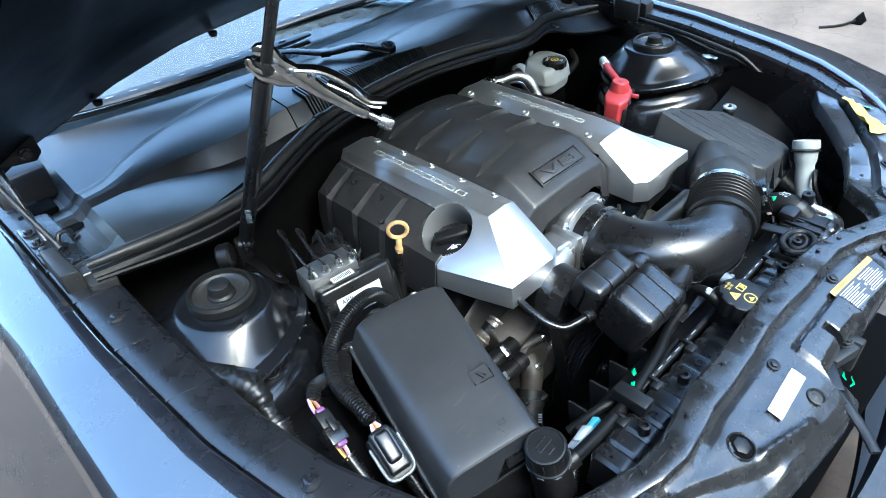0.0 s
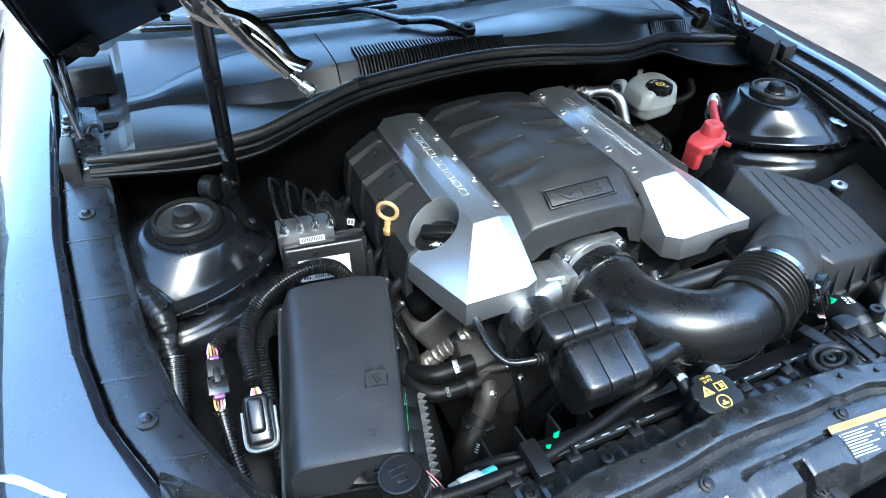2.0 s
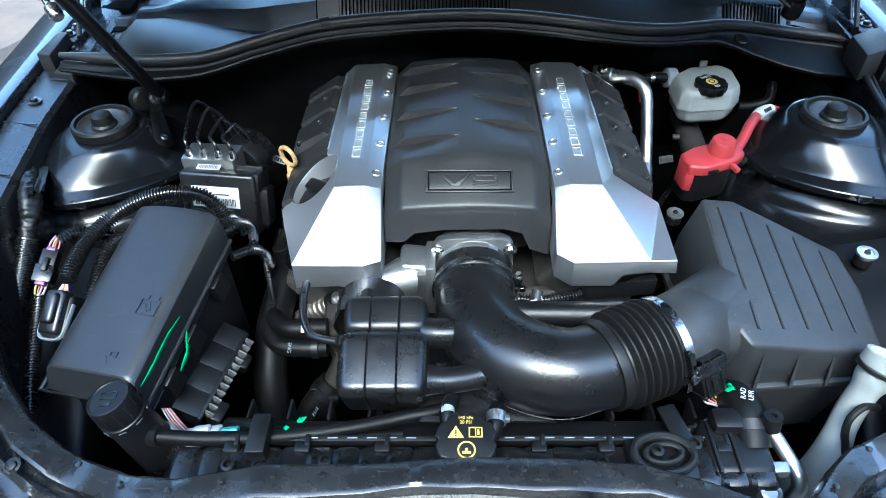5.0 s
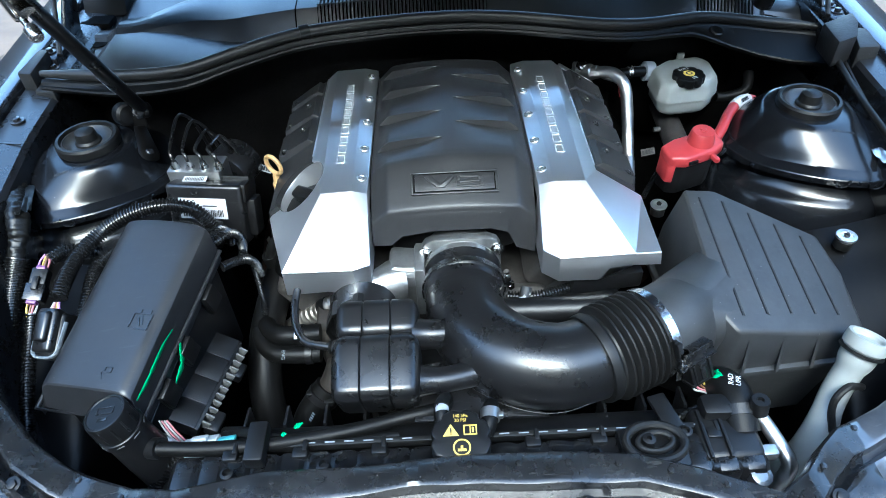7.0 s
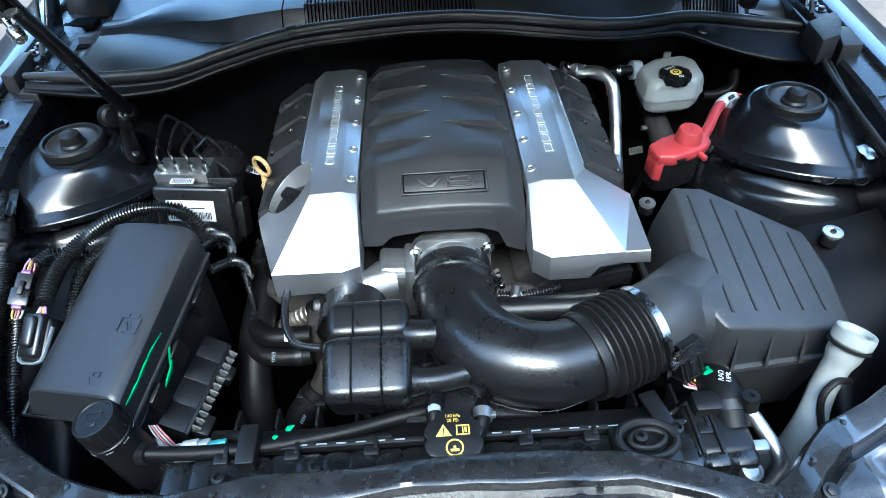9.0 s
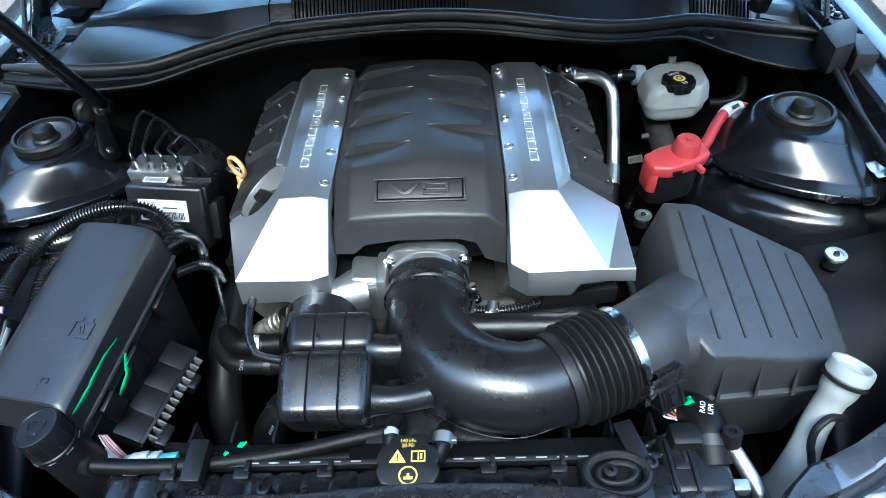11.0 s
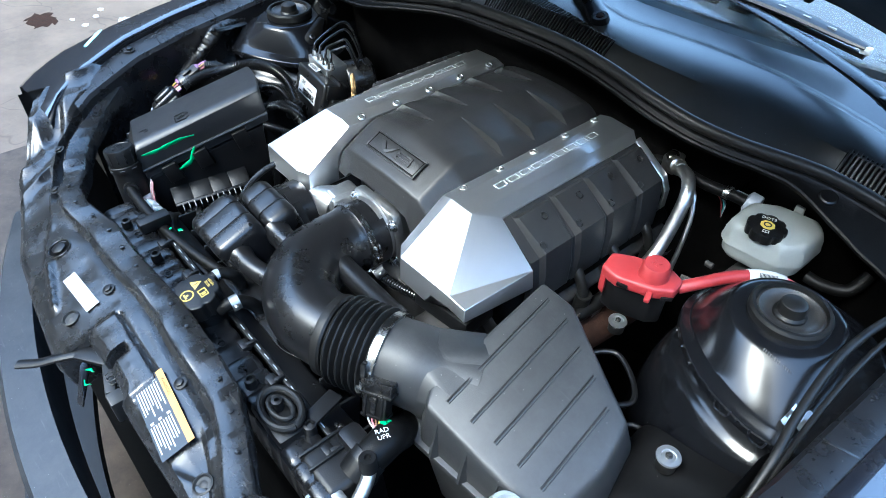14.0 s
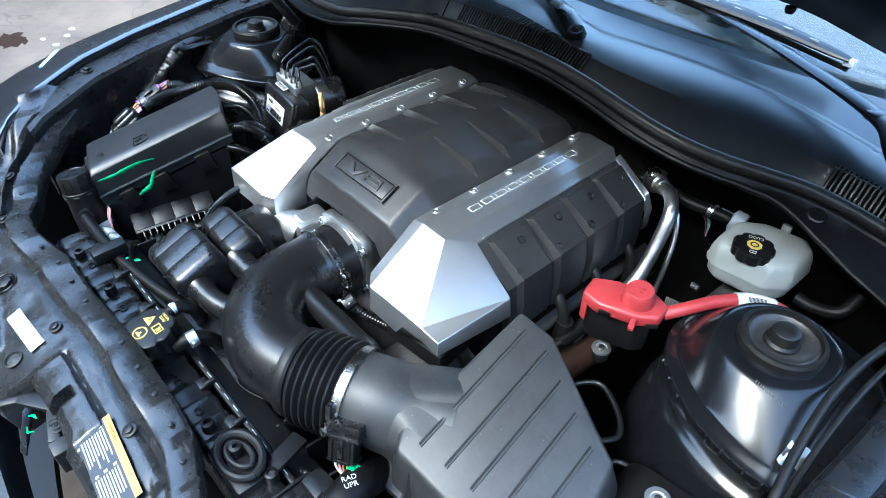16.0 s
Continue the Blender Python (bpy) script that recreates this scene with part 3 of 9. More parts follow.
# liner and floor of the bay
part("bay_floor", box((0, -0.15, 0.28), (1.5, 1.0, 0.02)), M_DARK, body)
for side in (-1, 1):
    part("wheel_liner", loft([[(side * 0.62, y, 0.86 if abs(y) > 0.12 else 0.8), (side * 0.64, y, 0.7), (side * 0.66, y, 0.3)] for y in stations(-0.52, 0.35, 12)], closed=False), M_PLASTIC, body)

# bulkhead behind the engine
rows = []
for x in stations(-0.7, 0.7, 28):
    top = along([(-0.7, 0.92), (-0.5, 0.92), (-0.3, 0.94), (0.0, 0.955), (0.3, 0.945), (0.5, 0.915), (0.7, 0.9)], x)
    yb = along([(-0.7, 0.2), (-0.45, 0.17), (-0.3, 0.2), (0, 0.27), (0.3, 0.27), (0.42, 0.33), (0.6, 0.3), (0.7, 0.25)], x)
    rows.append([(x, yb - 0.0, top), (x, yb + 0.01, top - 0.06), (x, yb + 0.03, top - 0.18), (x, yb + 0.05, 0.3)])
part("firewall", loft(rows, closed=False), M_FIREWALL, body, "dusty felt covered bulkhead, near black for the bonnet's shade")

# ---- front tie panel ----
REAR = [(-0.62, -0.32), (-0.572, -0.35), (-0.53, -0.405), (-0.48, -0.455), (-0.434, -0.483), (-0.345, -0.520), (-0.30, -0.524), (-0.215, -0.508), (-0.11, -0.508), (0.0, -0.5), (0.12, -0.503), (0.173, -0.508), (0.235, -0.528), (0.303, -0.556), (0.335, -0.535), (0.365, -0.505), (0.392, -0.483), (0.446, -0.463), (0.49, -0.44), (0.53, -0.40), (0.572, -0.35), (0.62, -0.32)]
FRONT = [(-0.62, -0.49), (-0.458, -0.588), (-0.3, -0.64), (-0.18, -0.652), (-0.075, -0.66), (-0.06, -0.655), (-0.048, -0.614), (0.03, -0.609), (0.07, -0.611), (0.082, -0.618), (0.2, -0.615), (0.28, -0.612), (0.4, -0.58), (0.62, -0.49)]


def panel_z(y):
    return along([(-0.70, 0.735), (-0.66, 0.768), (-0.62, 0.787), (-0.59, 0.799), (-0.56, 0.806), (-0.5, 0.81), (-0.4, 0.815)], y)


def ramp(d, w):
    t = max(0.0, min(1.0, d / w + 0.5))
    return t * t * (3 - 2 * t)


def off_line(x, y, a, b):
    """How far in front of the line from a to b a place lies, and how far along it."""
    dx, dy = b[0] - a[0], b[1] - a[1]
    n = math.hypot(dx, dy)
    return ((x - a[0]) * dy - (y - a[1]) * dx) / n, ((x - a[0]) * dx + (y - a[1]) * dy) / n / n


def corner_lift(x):
    return along([(0.0, 0.0), (0.42, 0.0), (0.5, 0.018), (0.56, 0.044), (0.62, 0.055)], abs(x))


def panel_relief(x, y):
    """Pressed forms and knocks of the tie panel."""
    h = 0.003 * noise.noise(Vector((x * 9, y * 14, 3.3))) + 0.0009 * noise.noise(Vector((x * 28, y * 30, 1.3))) + 0.0003 * noise.noise(Vector((x * 80, y * 80, 2.3)))
    far = ramp(abs(x) - 0.41, 0.08)
    h += far * (0.012 * noise.noise(Vector((x * 13, y * 12, 7.7))) + 0.016 * (0.35 - abs(noise.noise(Vector((x * 21 + y * 9, y * 16, 2.2))))))
    # raised landing round the latch
    h += 0.0055 * ramp(x + 0.05, 0.012) * ramp(0.089 - x, 0.007) * ramp(-0.573 - y, 0.007)
    h -= 0.004 * math.exp(-((y + 0.571) / 0.0028) ** 2) * ramp(x + 0.05, 0.006) * ramp(0.09 - x, 0.006)
    h -= 0.024 * ramp(0.0075 - abs(x - 0.0165), 0.003) * ramp(-0.584 - y, 0.004)
    # bent-down corner and the diagonal swage beside it
    d, t = off_line(x, y, (-0.40, -0.54), (-0.235, -0.617))
    h -= 0.010 * ramp(d, 0.012) * ramp(1.1 - t, 0.25)
    d, t = off_line(x, y, (-0.225, -0.611), (-0.13, -0.634))
    h += 0.007 * math.exp(-(d / 0.006) ** 2) * ramp(t, 0.2) * ramp(1 - t, 0.2)
    d, t = off_line(x, y, (0.2, -0.612), (0.31, -0.565))
    h += 0.005 * ramp(d, 0.012) * ramp(t, 0.3) * ramp(1.2 - t, 0.3)
    for cx, cy, r, k in ((-0.28, -0.575, 0.02, -0.003), (-0.16, -0.575, 0.025, -0.003), (0.03, -0.548, 0.03, -0.002), (0.22, -0.575, 0.03, -0.004), (0.33, -0.59, 0.02, 0.004), (-0.36, -0.6, 0.03, -0.005)):
        h += k * math.exp(-((x - cx) ** 2 + (y - cy) ** 2) / r ** 2)
    return h


rows = []
for i in range(497):
    x = lerp(-0.62, 0.62, i / 496)
    r, f = along(REAR, x), along(FRONT, x)
    lift = 0.0025 * math.sin(x * 31) * math.sin(x * 17) + 0.0005 * math.sin(x * 83) + 0.0015 * noise.noise(Vector((x * 22, 0.5, 0.2)))
    z0 = 0.819 + 0.35 * lift + corner_lift(x) - 0.015 * ramp(abs(x) - 0.37, 0.08)
    w = 0.034 + 0.0025 * math.sin(x * 23)
    pts = [(x, r + 0.003, z0 - 0.03), (x, r + 0.001, z0 - 0.004), (x, r - 0.003, z0), (x, r - w + 0.004, z0 + 0.003 + lift), (x, r - w, z0 + 0.001 + lift), (x, r - w - 0.002, z0 - 0.010), (x, r - w - 0.008, z0 - 0.0145)]
    y0 = r - w - 0.016
    f = min(f, y0 - 0.01)
    for k in range(33):
        y = lerp(y0, f, k / 32)
        dent = panel_relief(x, y) * min(1.0, k / 4)
        edge_drop = 0.006 * max(0.0, k - 28) / 4
        pts.append((x, y, panel_z(y) + dent - edge_drop + corner_lift(x)))
    y, z = pts[-1][1], pts[-1][2]
    pts += [(x, y - 0.003, z - 0.006), (x, y - 0.004, z - 0.03), (x, y + 0.004, z - 0.07)]
    rows.append(pts)
cut = 84
part("tie_panel", loft(rows[cut:497 - cut], closed=False), M_PANEL, body, "scuffed dented dark grey steel panel with a raised ridge", angle=40)
part("crumpled_corner", loft(rows[:cut + 1], closed=False), M_PANEL, body, "crumpled black corner of the tie panel", angle=40)
part("crumpled_corner", loft(rows[496 - cut:], closed=False), M_PANEL_SKYLIT, body, "crumpled glossy corner of the tie panel, sky sheen put into its paler colour", angle=40)

# bumper beam and lower crossmember seen in front of the panel
rows = []
for i in range(41):
    x = lerp(-0.68, 0.68, i / 40)
    yc = -0.735 + 0.33 * x * x
    rows.append([(x, yc - 0.03, 0.60), (x, yc + 0.025, 0.605), (x, yc + 0.03, 0.595), (x, yc + 0.03, 0.49), (x, yc + 0.02, 0.485), (x, yc - 0.03, 0.49), (x, yc - 0.038, 0.5), (x, yc - 0.038, 0.59)])
part("bumper_beam", loft(rows), M_BEAM, body, "black painted curved bumper beam")
rows = []
for i in range(41):
    x = lerp(-0.7, 0.7, i / 40)
    yc = -0.80 + 0.35 * x * x
    rows.append([(x, yc - 0.06, 0.27), (x, yc + 0.08, 0.275), (x, yc + 0.085, 0.262), (x, yc - 0.06, 0.255)])
part("air_dam", loft(rows), M_PLASTIC, body, "dusty black plastic air dam")

# ---- windscreen and cabin ----
rows = []
for j in range(9):
    v = j / 8
    row = []
    for i in range(25):
        x = lerp(-0.68, 0.68, i / 24)
        row.append((x * (1 - 0.12 * v), 0.455 + 0.42 * x * x + 1.0 * v, 0.99 - 0.035 * (x / 0.68) ** 2 + 0.47 * v - 0.06 * v * v))
    rows.append(row)
glass = part("windscreen", sheet(rows, 0.005), M_GLASS, body, "clear windscreen reflecting the sky")
rows = []
for j in range(7):
    v = j / 6
    rows.append([(lerp(-0.62, 0.62, i / 12), 1.45 + 1.2 * v, 1.37 + 0.03 * math.sin(v * 3.1) - 0.06 * (2 * i / 12 - 1) ** 2) for i in range(13)])
part("roof", sheet(rows, 0.01), M_BODY, body)
dash = part("dashboard", box((0, 0.85, 0.9), (1.3, 0.75, 0.1), Matrix.Rotation(radians(4), 4, "X"), 0.03, 3), M_PLASTIC, body)
part("cabin_back", box((0, 2.0, 0.8), (1.3, 0.1, 1.0)), M_DARK, body)
SIDE_SHAPE = [(0.93, 0.0), (1.1, 0.005), (1.6, 0.01), (2.2, 0.015), (2.6, 0.03), (3.0, 0.03), (3.4, 0.0), (3.75, -0.06), (3.9, -0.14)]


def side_row(side, y, low):
    o = along(SIDE_SHAPE, y)
    top = 0.965 + 0.04 * min(1, (y - 0.93) / 1.8)
    arch = 0.36 + math.sqrt(max(0.0, 0.38 ** 2 - (y - 2.86) ** 2)) if abs(y - 2.86) < 0.38 else low
    return [(side * (x + o), y, max(z, arch)) for x, z in ((0.70, top + 0.01), (0.76, top), (0.80, top - 0.03), (0.85, top - 0.1), (0.90, top - 0.2), (0.93, 0.62), (0.935, 0.5), (0.91, 0.3), (0.86, 0.22))]


for side in (-1, 1):
    part("door", loft([side_row(side, y, 0.22) for y in stations(0.952, 2.1, 16)], closed=False), M_BODY, body, "glossy black closed door")
    part("rear_wing", loft([side_row(side, y, 0.24) for y in stations(2.106, 3.9, 36)], closed=False), M_BODY, body, "glossy black rear wing")
    part("pillar", tube([(side * 0.70, 0.62, 0.93), (side * 0.66, 1.0, 1.14), (side * 0.6, 1.48, 1.36)], 0.03, 10), M_BODY, body)
    part("rear_pillar", tube([(side * 0.6, 2.5, 1.35), (side * 0.66, 2.85, 1.2), (side * 0.7, 3.2, 1.01)], 0.06, 10), M_BODY, body)
    part("side_window", fill([(side * 0.7, 0.95, 1.0), (side * 0.71, 2.6, 1.02), (side * 0.61, 2.45, 1.33), (side * 0.62, 1.5, 1.35)], [(0, 1, 2, 3)]), M_GLASS, body)
    for y in (0.0, 2.86):
        w = part("wheel", turned([(0.0, -0.02), (0.06, -0.02), (0.08, 0.0), (0.23, 0.02), (0.25, 0.06), (0.25, -0.14), (0.0, -0.14)], 40, axis((side * (0.8 if y < 1 else 0.845), y, 0.345), (side, 0, 0))), M_ALU, body, "dull alloy wheel")
        part("tyre", turned([(0.25, 0.07), (0.28, 0.095), (0.325, 0.092), (0.343, 0.075), (0.345, 0.0), (0.343, -0.105), (0.325, -0.125), (0.25, -0.12)], 56, axis((side * (0.8 if y < 1 else 0.845), y, 0.345), (side, 0, 0)), False), M_RUBBER, w, "black road tyre")
part("boot_lid", sheet([[(lerp(-0.72, 0.72, i / 10), y, z - 0.02 * (2 * i / 10 - 1) ** 2) for i in range(11)] for y, z in ((3.1, 1.0), (3.4, 1.01), (3.75, 1.02), (3.88, 1.0))], 0.02), M_BODY, body)
part("rear_window", sheet([[(lerp(-0.6, 0.6, i / 8), y, z) for i in range(9)] for y, z in ((2.55, 1.36), (2.85, 1.2), (3.15, 1.0))], 0.005), M_GLASS, body)
part("rear_bumper", loft([[(lerp(-0.76, 0.76, i / 12), 3.93 - 0.14 * (2 * i / 12 - 1) ** 2 + dy, z) for dy, z in ((-0.06, 1.0), (0, 0.9), (0.03, 0.7), (0.04, 0.5), (0, 0.3), (-0.08, 0.24))] for i in range(13)], closed=False), M_BODY, body)
part("underbody", box((0, 2.2, 0.26), (1.5, 3.3, 0.06), None, 0.02), M_DARK, body)
for i in range(14):
    part("defroster_slot", box((lerp(-0.45, 0.45, i / 13), 0.62, 0.952), (0.045, 0.02, 0.004), Matrix.Rotation(radians(4), 4, "X"), 0.001), M_DARK, dash)

# ---- bonnet ----
hood = thing("hood", (0, 0.4, 1.05), "open black bonnet with ribbed dark underside", "car hood")
HOOD_ARCH = [(0, 1.12), (0.15, 1.115), (0.33, 1.1), (0.46, 1.072), (0.56, 1.04), (0.62, 1.02), (0.69, 0.985)]
HOOD_ANGLE = radians(35)


def hood_point(x, s, lift=0.0):
    """A point of the underside, s metres along from its rear edge."""
    z = along(HOOD_ARCH, abs(x))
    crown = z - 1.0
    c, sn = math.cos(HOOD_ANGLE), math.sin(HOOD_ANGLE)
    h = crown * (1 - 0.35 * s) + lift - 0.05 * max(0, s - 0.85) ** 1.5
    return (x * (1 - 0.1 * s * s), 0.4 - c * s + sn * (h - 0.1) * 0.0 - sn * lift, 1.0 + sn * s + c * (h - crown) + crown)


skin_rows = [[hood_point(lerp(-0.69, 0.69, i / 36), s, 0.028) for i in range(37)] for s in stations(-0.01, 1.14, 20)]
part("skin", sheet(skin_rows, 0.002), M_BODY, hood, "glossy black outer skin")
inner_rows = []
for s in stations(0.0, 1.13, 40):
    row = []
    for i in range(49):
        x = lerp(-0.675, 0.675, i / 48)
        dent = 0.0
        for cx, cs, wx, ws in ((-0.36, 0.35, 0.22, 0.2), (0.36, 0.35, 0.22, 0.2), (0, 0.4, 0.1, 0.26), (-0.33, 0.8, 0.2, 0.2), (0.33, 0.8, 0.2, 0.2), (0, 0.85, 0.09, 0.16)):
            d = max(abs(x - cx) / wx, abs(s - cs) / ws)
            dent = max(dent, min(1.0, max(0.0, (1.0 - d) * 6)))
        row.append(hood_point(x, s, -0.012 + 0.03 * dent))
    inner_rows.append(row)
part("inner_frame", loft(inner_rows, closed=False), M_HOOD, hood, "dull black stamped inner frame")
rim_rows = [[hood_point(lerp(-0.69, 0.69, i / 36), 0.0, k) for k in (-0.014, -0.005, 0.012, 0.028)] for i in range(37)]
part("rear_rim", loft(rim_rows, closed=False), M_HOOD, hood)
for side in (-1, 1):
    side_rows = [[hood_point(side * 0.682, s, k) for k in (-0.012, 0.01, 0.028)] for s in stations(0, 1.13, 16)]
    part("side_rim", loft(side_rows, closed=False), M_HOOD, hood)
    plate = part("hinge_plate", hull([(side * x, y, z) for x, y, z in ((0.61, 0.352, 1.022), (0.622, 0.35, 1.012), (0.655, 0.348, 1.018), (0.685, 0.346, 1.03), (0.69, 0.352, 1.10), (0.614, 0.355, 1.10))] + [(side * x, y + 0.008, z) for x, y, z in ((0.61, 0.352, 1.022), (0.622, 0.35, 1.012), (0.655, 0.348, 1.018), (0.685, 0.346, 1.03), (0.69, 0.352, 1.10), (0.614, 0.355, 1.10))], 0.003), M_HINGE, hood, "dark stamped bonnet hinge plate")
    for x, z in ((0.632, 1.03), (0.636, 1.058), (0.63, 1.083), (0.668, 1.05)):
        bm = hexbolt(0.006, 0.006)
        bmesh.ops.transform(bm, matrix=axis((side * x, 0.3475, z), (0, -1, 0)), verts=bm.verts)
        part("hinge_bolt", bm, M_INNER, plate)
    part("hinge_arm", hull([(side * 0.668, 0.36, 1.03), (side * 0.676, 0.36, 1.03), (side * 0.668, 0.40, 1.04), (side * 0.676, 0.40, 1.04), (side * 0.668, 0.26, 0.935), (side * 0.676, 0.26, 0.935), (side * 0.668, 0.33, 0.925), (side * 0.676, 0.33, 0.925)], 0.003), M_INNER, plate)
    part("hinge_rod", tube([(side * 0.69, 0.345, 1.02), (side * 0.676, 0.28, 0.972), (side * 0.664, 0.225, 0.935)], 0.0042, 10, straight=True), M_DISH, plate, "thin dull steel rod")
    foot = part("hinge_foot", box((side * 0.68, 0.27, 0.925), (0.03, 0.12, 0.02), None, 0.003), M_INNER, hood)
    for y in (0.235, 0.262, 0.3):
        bm = hexbolt(0.006, 0.007)
        bmesh.ops.transform(bm, matrix=Matrix.Translation((side * 0.684, y, 0.936)), verts=bm.verts)
        part("foot_bolt", bm, M_INNER, foot)
for x in (-0.5, -0.28, 0.02, 0.3):
    part("bump_stop", turned([(0.006, -0.008), (0.008, -0.003), (0.008, 0.0), (0, 0.002)], 16, Matrix.Translation(hood_point(x, 0.03, -0.03))), M_RUBBER, hood)

# ---- cowl cover, its grilles and the weatherstrip ----
cowl = thing("cowl_cover", (0, 0.3, 0.93), "dusty black plastic cowl cover below the windscreen", "cowl")
SEAL = [(-0.656, 0.14, 0.944), (-0.532, 0.121, 0.944), (-0.44, 0.118, 0.947), (-0.395, 0.126, 0.951), (-0.326, 0.152, 0.961), (-0.227, 0.188, 0.97), (-0.1, 0.204, 0.974), (0.017, 0.209, 0.975), (0.11, 0.2, 0.973), (0.201, 0.187, 0.9665), (0.25, 0.186, 0.96), (0.3, 0.189, 0.9545), (0.35, 0.204, 0.9475), (0.4, 0.226, 0.941), (0.45, 0.248, 0.934), (0.5, 0.262, 0.924), (0.55, 0.268, 0.914), (0.6, 0.264, 0.908), (0.645, 0.252, 0.907), (0.668, 0.24, 0.907)]
S_Y, S_Z = [(x, y) for x, y, z in SEAL], [(x, z) for x, y, z in SEAL]
BASE_Y = [(-0.67, 0.30), (-0.541, 0.2985), (-0.5, 0.296), (-0.44, 0.28), (-0.39, 0.262), (-0.33, 0.24), (-0.25, 0.23), (0, 0.234), (0.2, 0.212), (0.3, 0.221), (0.35, 0.236), (0.4, 0.256), (0.45, 0.274), (0.5, 0.285), (0.58, 0.288), (0.67, 0.28)]
BASE_Z = [(-0.67, 0.931), (-0.541, 0.936), (-0.5, 0.934), (-0.44, 0.9285), (-0.39, 0.9275), (-0.33, 0.935), (-0.25, 0.95), (-0.1, 0.96), (0.017, 0.963), (0.1, 0.953), (0.2, 0.943), (0.3, 0.929), (0.35, 0.923), (0.4, 0.918), (0.45, 0.914), (0.5, 0.909), (0.58, 0.905), (0.67, 0.903)]
TOP_Y = [(-0.67, 0.301), (-0.541, 0.30), (-0.5, 0.305), (-0.465, 0.308), (-0.43, 0.302), (-0.39, 0.284), (-0.358, 0.266), (-0.33, 0.257), (-0.25, 0.252), (-0.1, 0.258), (0, 0.262), (0.12, 0.256), (0.2, 0.264), (0.27, 0.284), (0.32, 0.296), (0.39, 0.305), (0.47, 0.302), (0.52, 0.306), (0.58, 0.308), (0.67, 0.305)]
TOP_Z = [(-0.67, 0.9315), (-0.541, 0.9365), (-0.5, 0.943), (-0.458, 0.948), (-0.39, 0.956), (-0.358, 0.966), (-0.33, 0.973), (-0.25, 0.983), (-0.1, 0.986), (0, 0.986), (0.12, 0.98), (0.2, 0.975), (0.27, 0.964), (0.32, 0.957), (0.39, 0.949), (0.47, 0.944), (0.52, 0.938), (0.58, 0.93), (0.67, 0.918)]
CREST_Y = [(-0.67, 0.335), (-0.56, 0.335), (-0.5, 0.36), (-0.42, 0.384), (-0.3, 0.392), (-0.1, 0.38), (-0.02, 0.345), (0.04, 0.33), (0.1, 0.342), (0.17, 0.352), (0.3, 0.366), (0.4, 0.368), (0.48, 0.364), (0.54, 0.36), (0.67, 0.35)]
CREST_Z = [(-0.67, 0.94), (-0.56, 0.942), (-0.5, 0.956), (-0.42, 0.968), (-0.3, 0.985), (-0.1, 0.991), (0.04, 0.989), (0.17, 0.987), (0.3, 0.981), (0.4, 0.969), (0.48, 0.957), (0.54, 0.945), (0.67, 0.93)]


def glide(table, x, reach=0.018):
    """A table's reading with its corners eased."""
    return sum(along(table, x + k * reach / 2) for k in (-2, -1, 0, 1, 2)) / 5


def cowl_row(x):
    sy, sz = along(S_Y, x), along(S_Z, x)
    by, bz, ty, tz = along(BASE_Y, x), along(BASE_Z, x), glide(TOP_Y, x), glide(TOP_Z, x)
    cy, cz = glide(CREST_Y, x), glide(CREST_Z, x)
    by, ty = max(by, sy + 0.014), max(ty, sy + 0.022)
    ry, rz = 0.43 + 0.36 * x * x, 0.984 - 0.03 * (x / 0.68) ** 2
    # how far this row lies in the low trays beyond the panel's folded ends
    low = 0.016 * max(ramp(-0.603 - x, 0.014), ramp(x - 0.585, 0.02))
    front = along([(-0.6, 0.072), (-0.4, 0.06), (-0.3, 0.03), (-0.26, 0.016), (0.67, 0.016)], x)
    fy = min(sy + front, by - 0.002)
    fz = lerp(sz - 0.012, bz, min(1.0, max(0.0, (-0.26 - x) / 0.06)))
    pts = [(x, sy + 0.004, sz - 0.024), (x, sy + 0.010, sz - 0.016)]
    pts += [(x, lerp(sy + 0.010, fy, 0.6), lerp(sz - 0.016, fz - 0.008, 0.8)), (x, fy, fz - 0.004 - low), (x, lerp(fy, by, 0.3), lerp(fz - 0.004, bz, 0.5) - low), (x, lerp(fy, by, 0.7), lerp(fz - 0.002, bz, 0.8) - low), (x, by, bz - low)]
    pts += [(x, lerp(by, ty, k / 3), lerp(bz, tz, k / 3) - low) for k in (1, 2, 3)]
    # plateau up to its rear crest, with a soft fall into the gutter before the glass
    pts += [(x, lerp(ty, cy, t), lerp(tz, cz, t) + 0.004 * math.sin(t * math.pi) - low) for t in (0.15, 0.35, 0.6, 0.85, 1.0)]
    pts += [(x, cy + d, cz - h - low) for d, h in ((0.006, 0.0008), (0.013, 0.0032), (0.022, 0.0062), (0.032, 0.0075))]
    pts += [(x, lerp(cy + 0.032, ry, t), lerp(cz - 0.0075, rz, t) - low) for t in (0.33, 0.66, 1.0)]
    pts.append((x, ry + 0.01, rz - 0.03))
    return pts


xs = sorted(set([round(lerp(-0.665, 0.665, i / 110), 4) for i in range(111)] + [-0.541]))
part("cowl_panel", loft([cowl_row(x) for x in xs], closed=False), M_COWL, cowl, "greyish dusty plastic panel with a dark slanted step", angle=9)


GRILLE_BACK = [(-0.22, 0.292), (-0.14, 0.290), (-0.05, 0.276), (0.01, 0.266), (0.08, 0.258), (0.1, 0.258), (0.46, 0.308), (0.6, 0.318)]


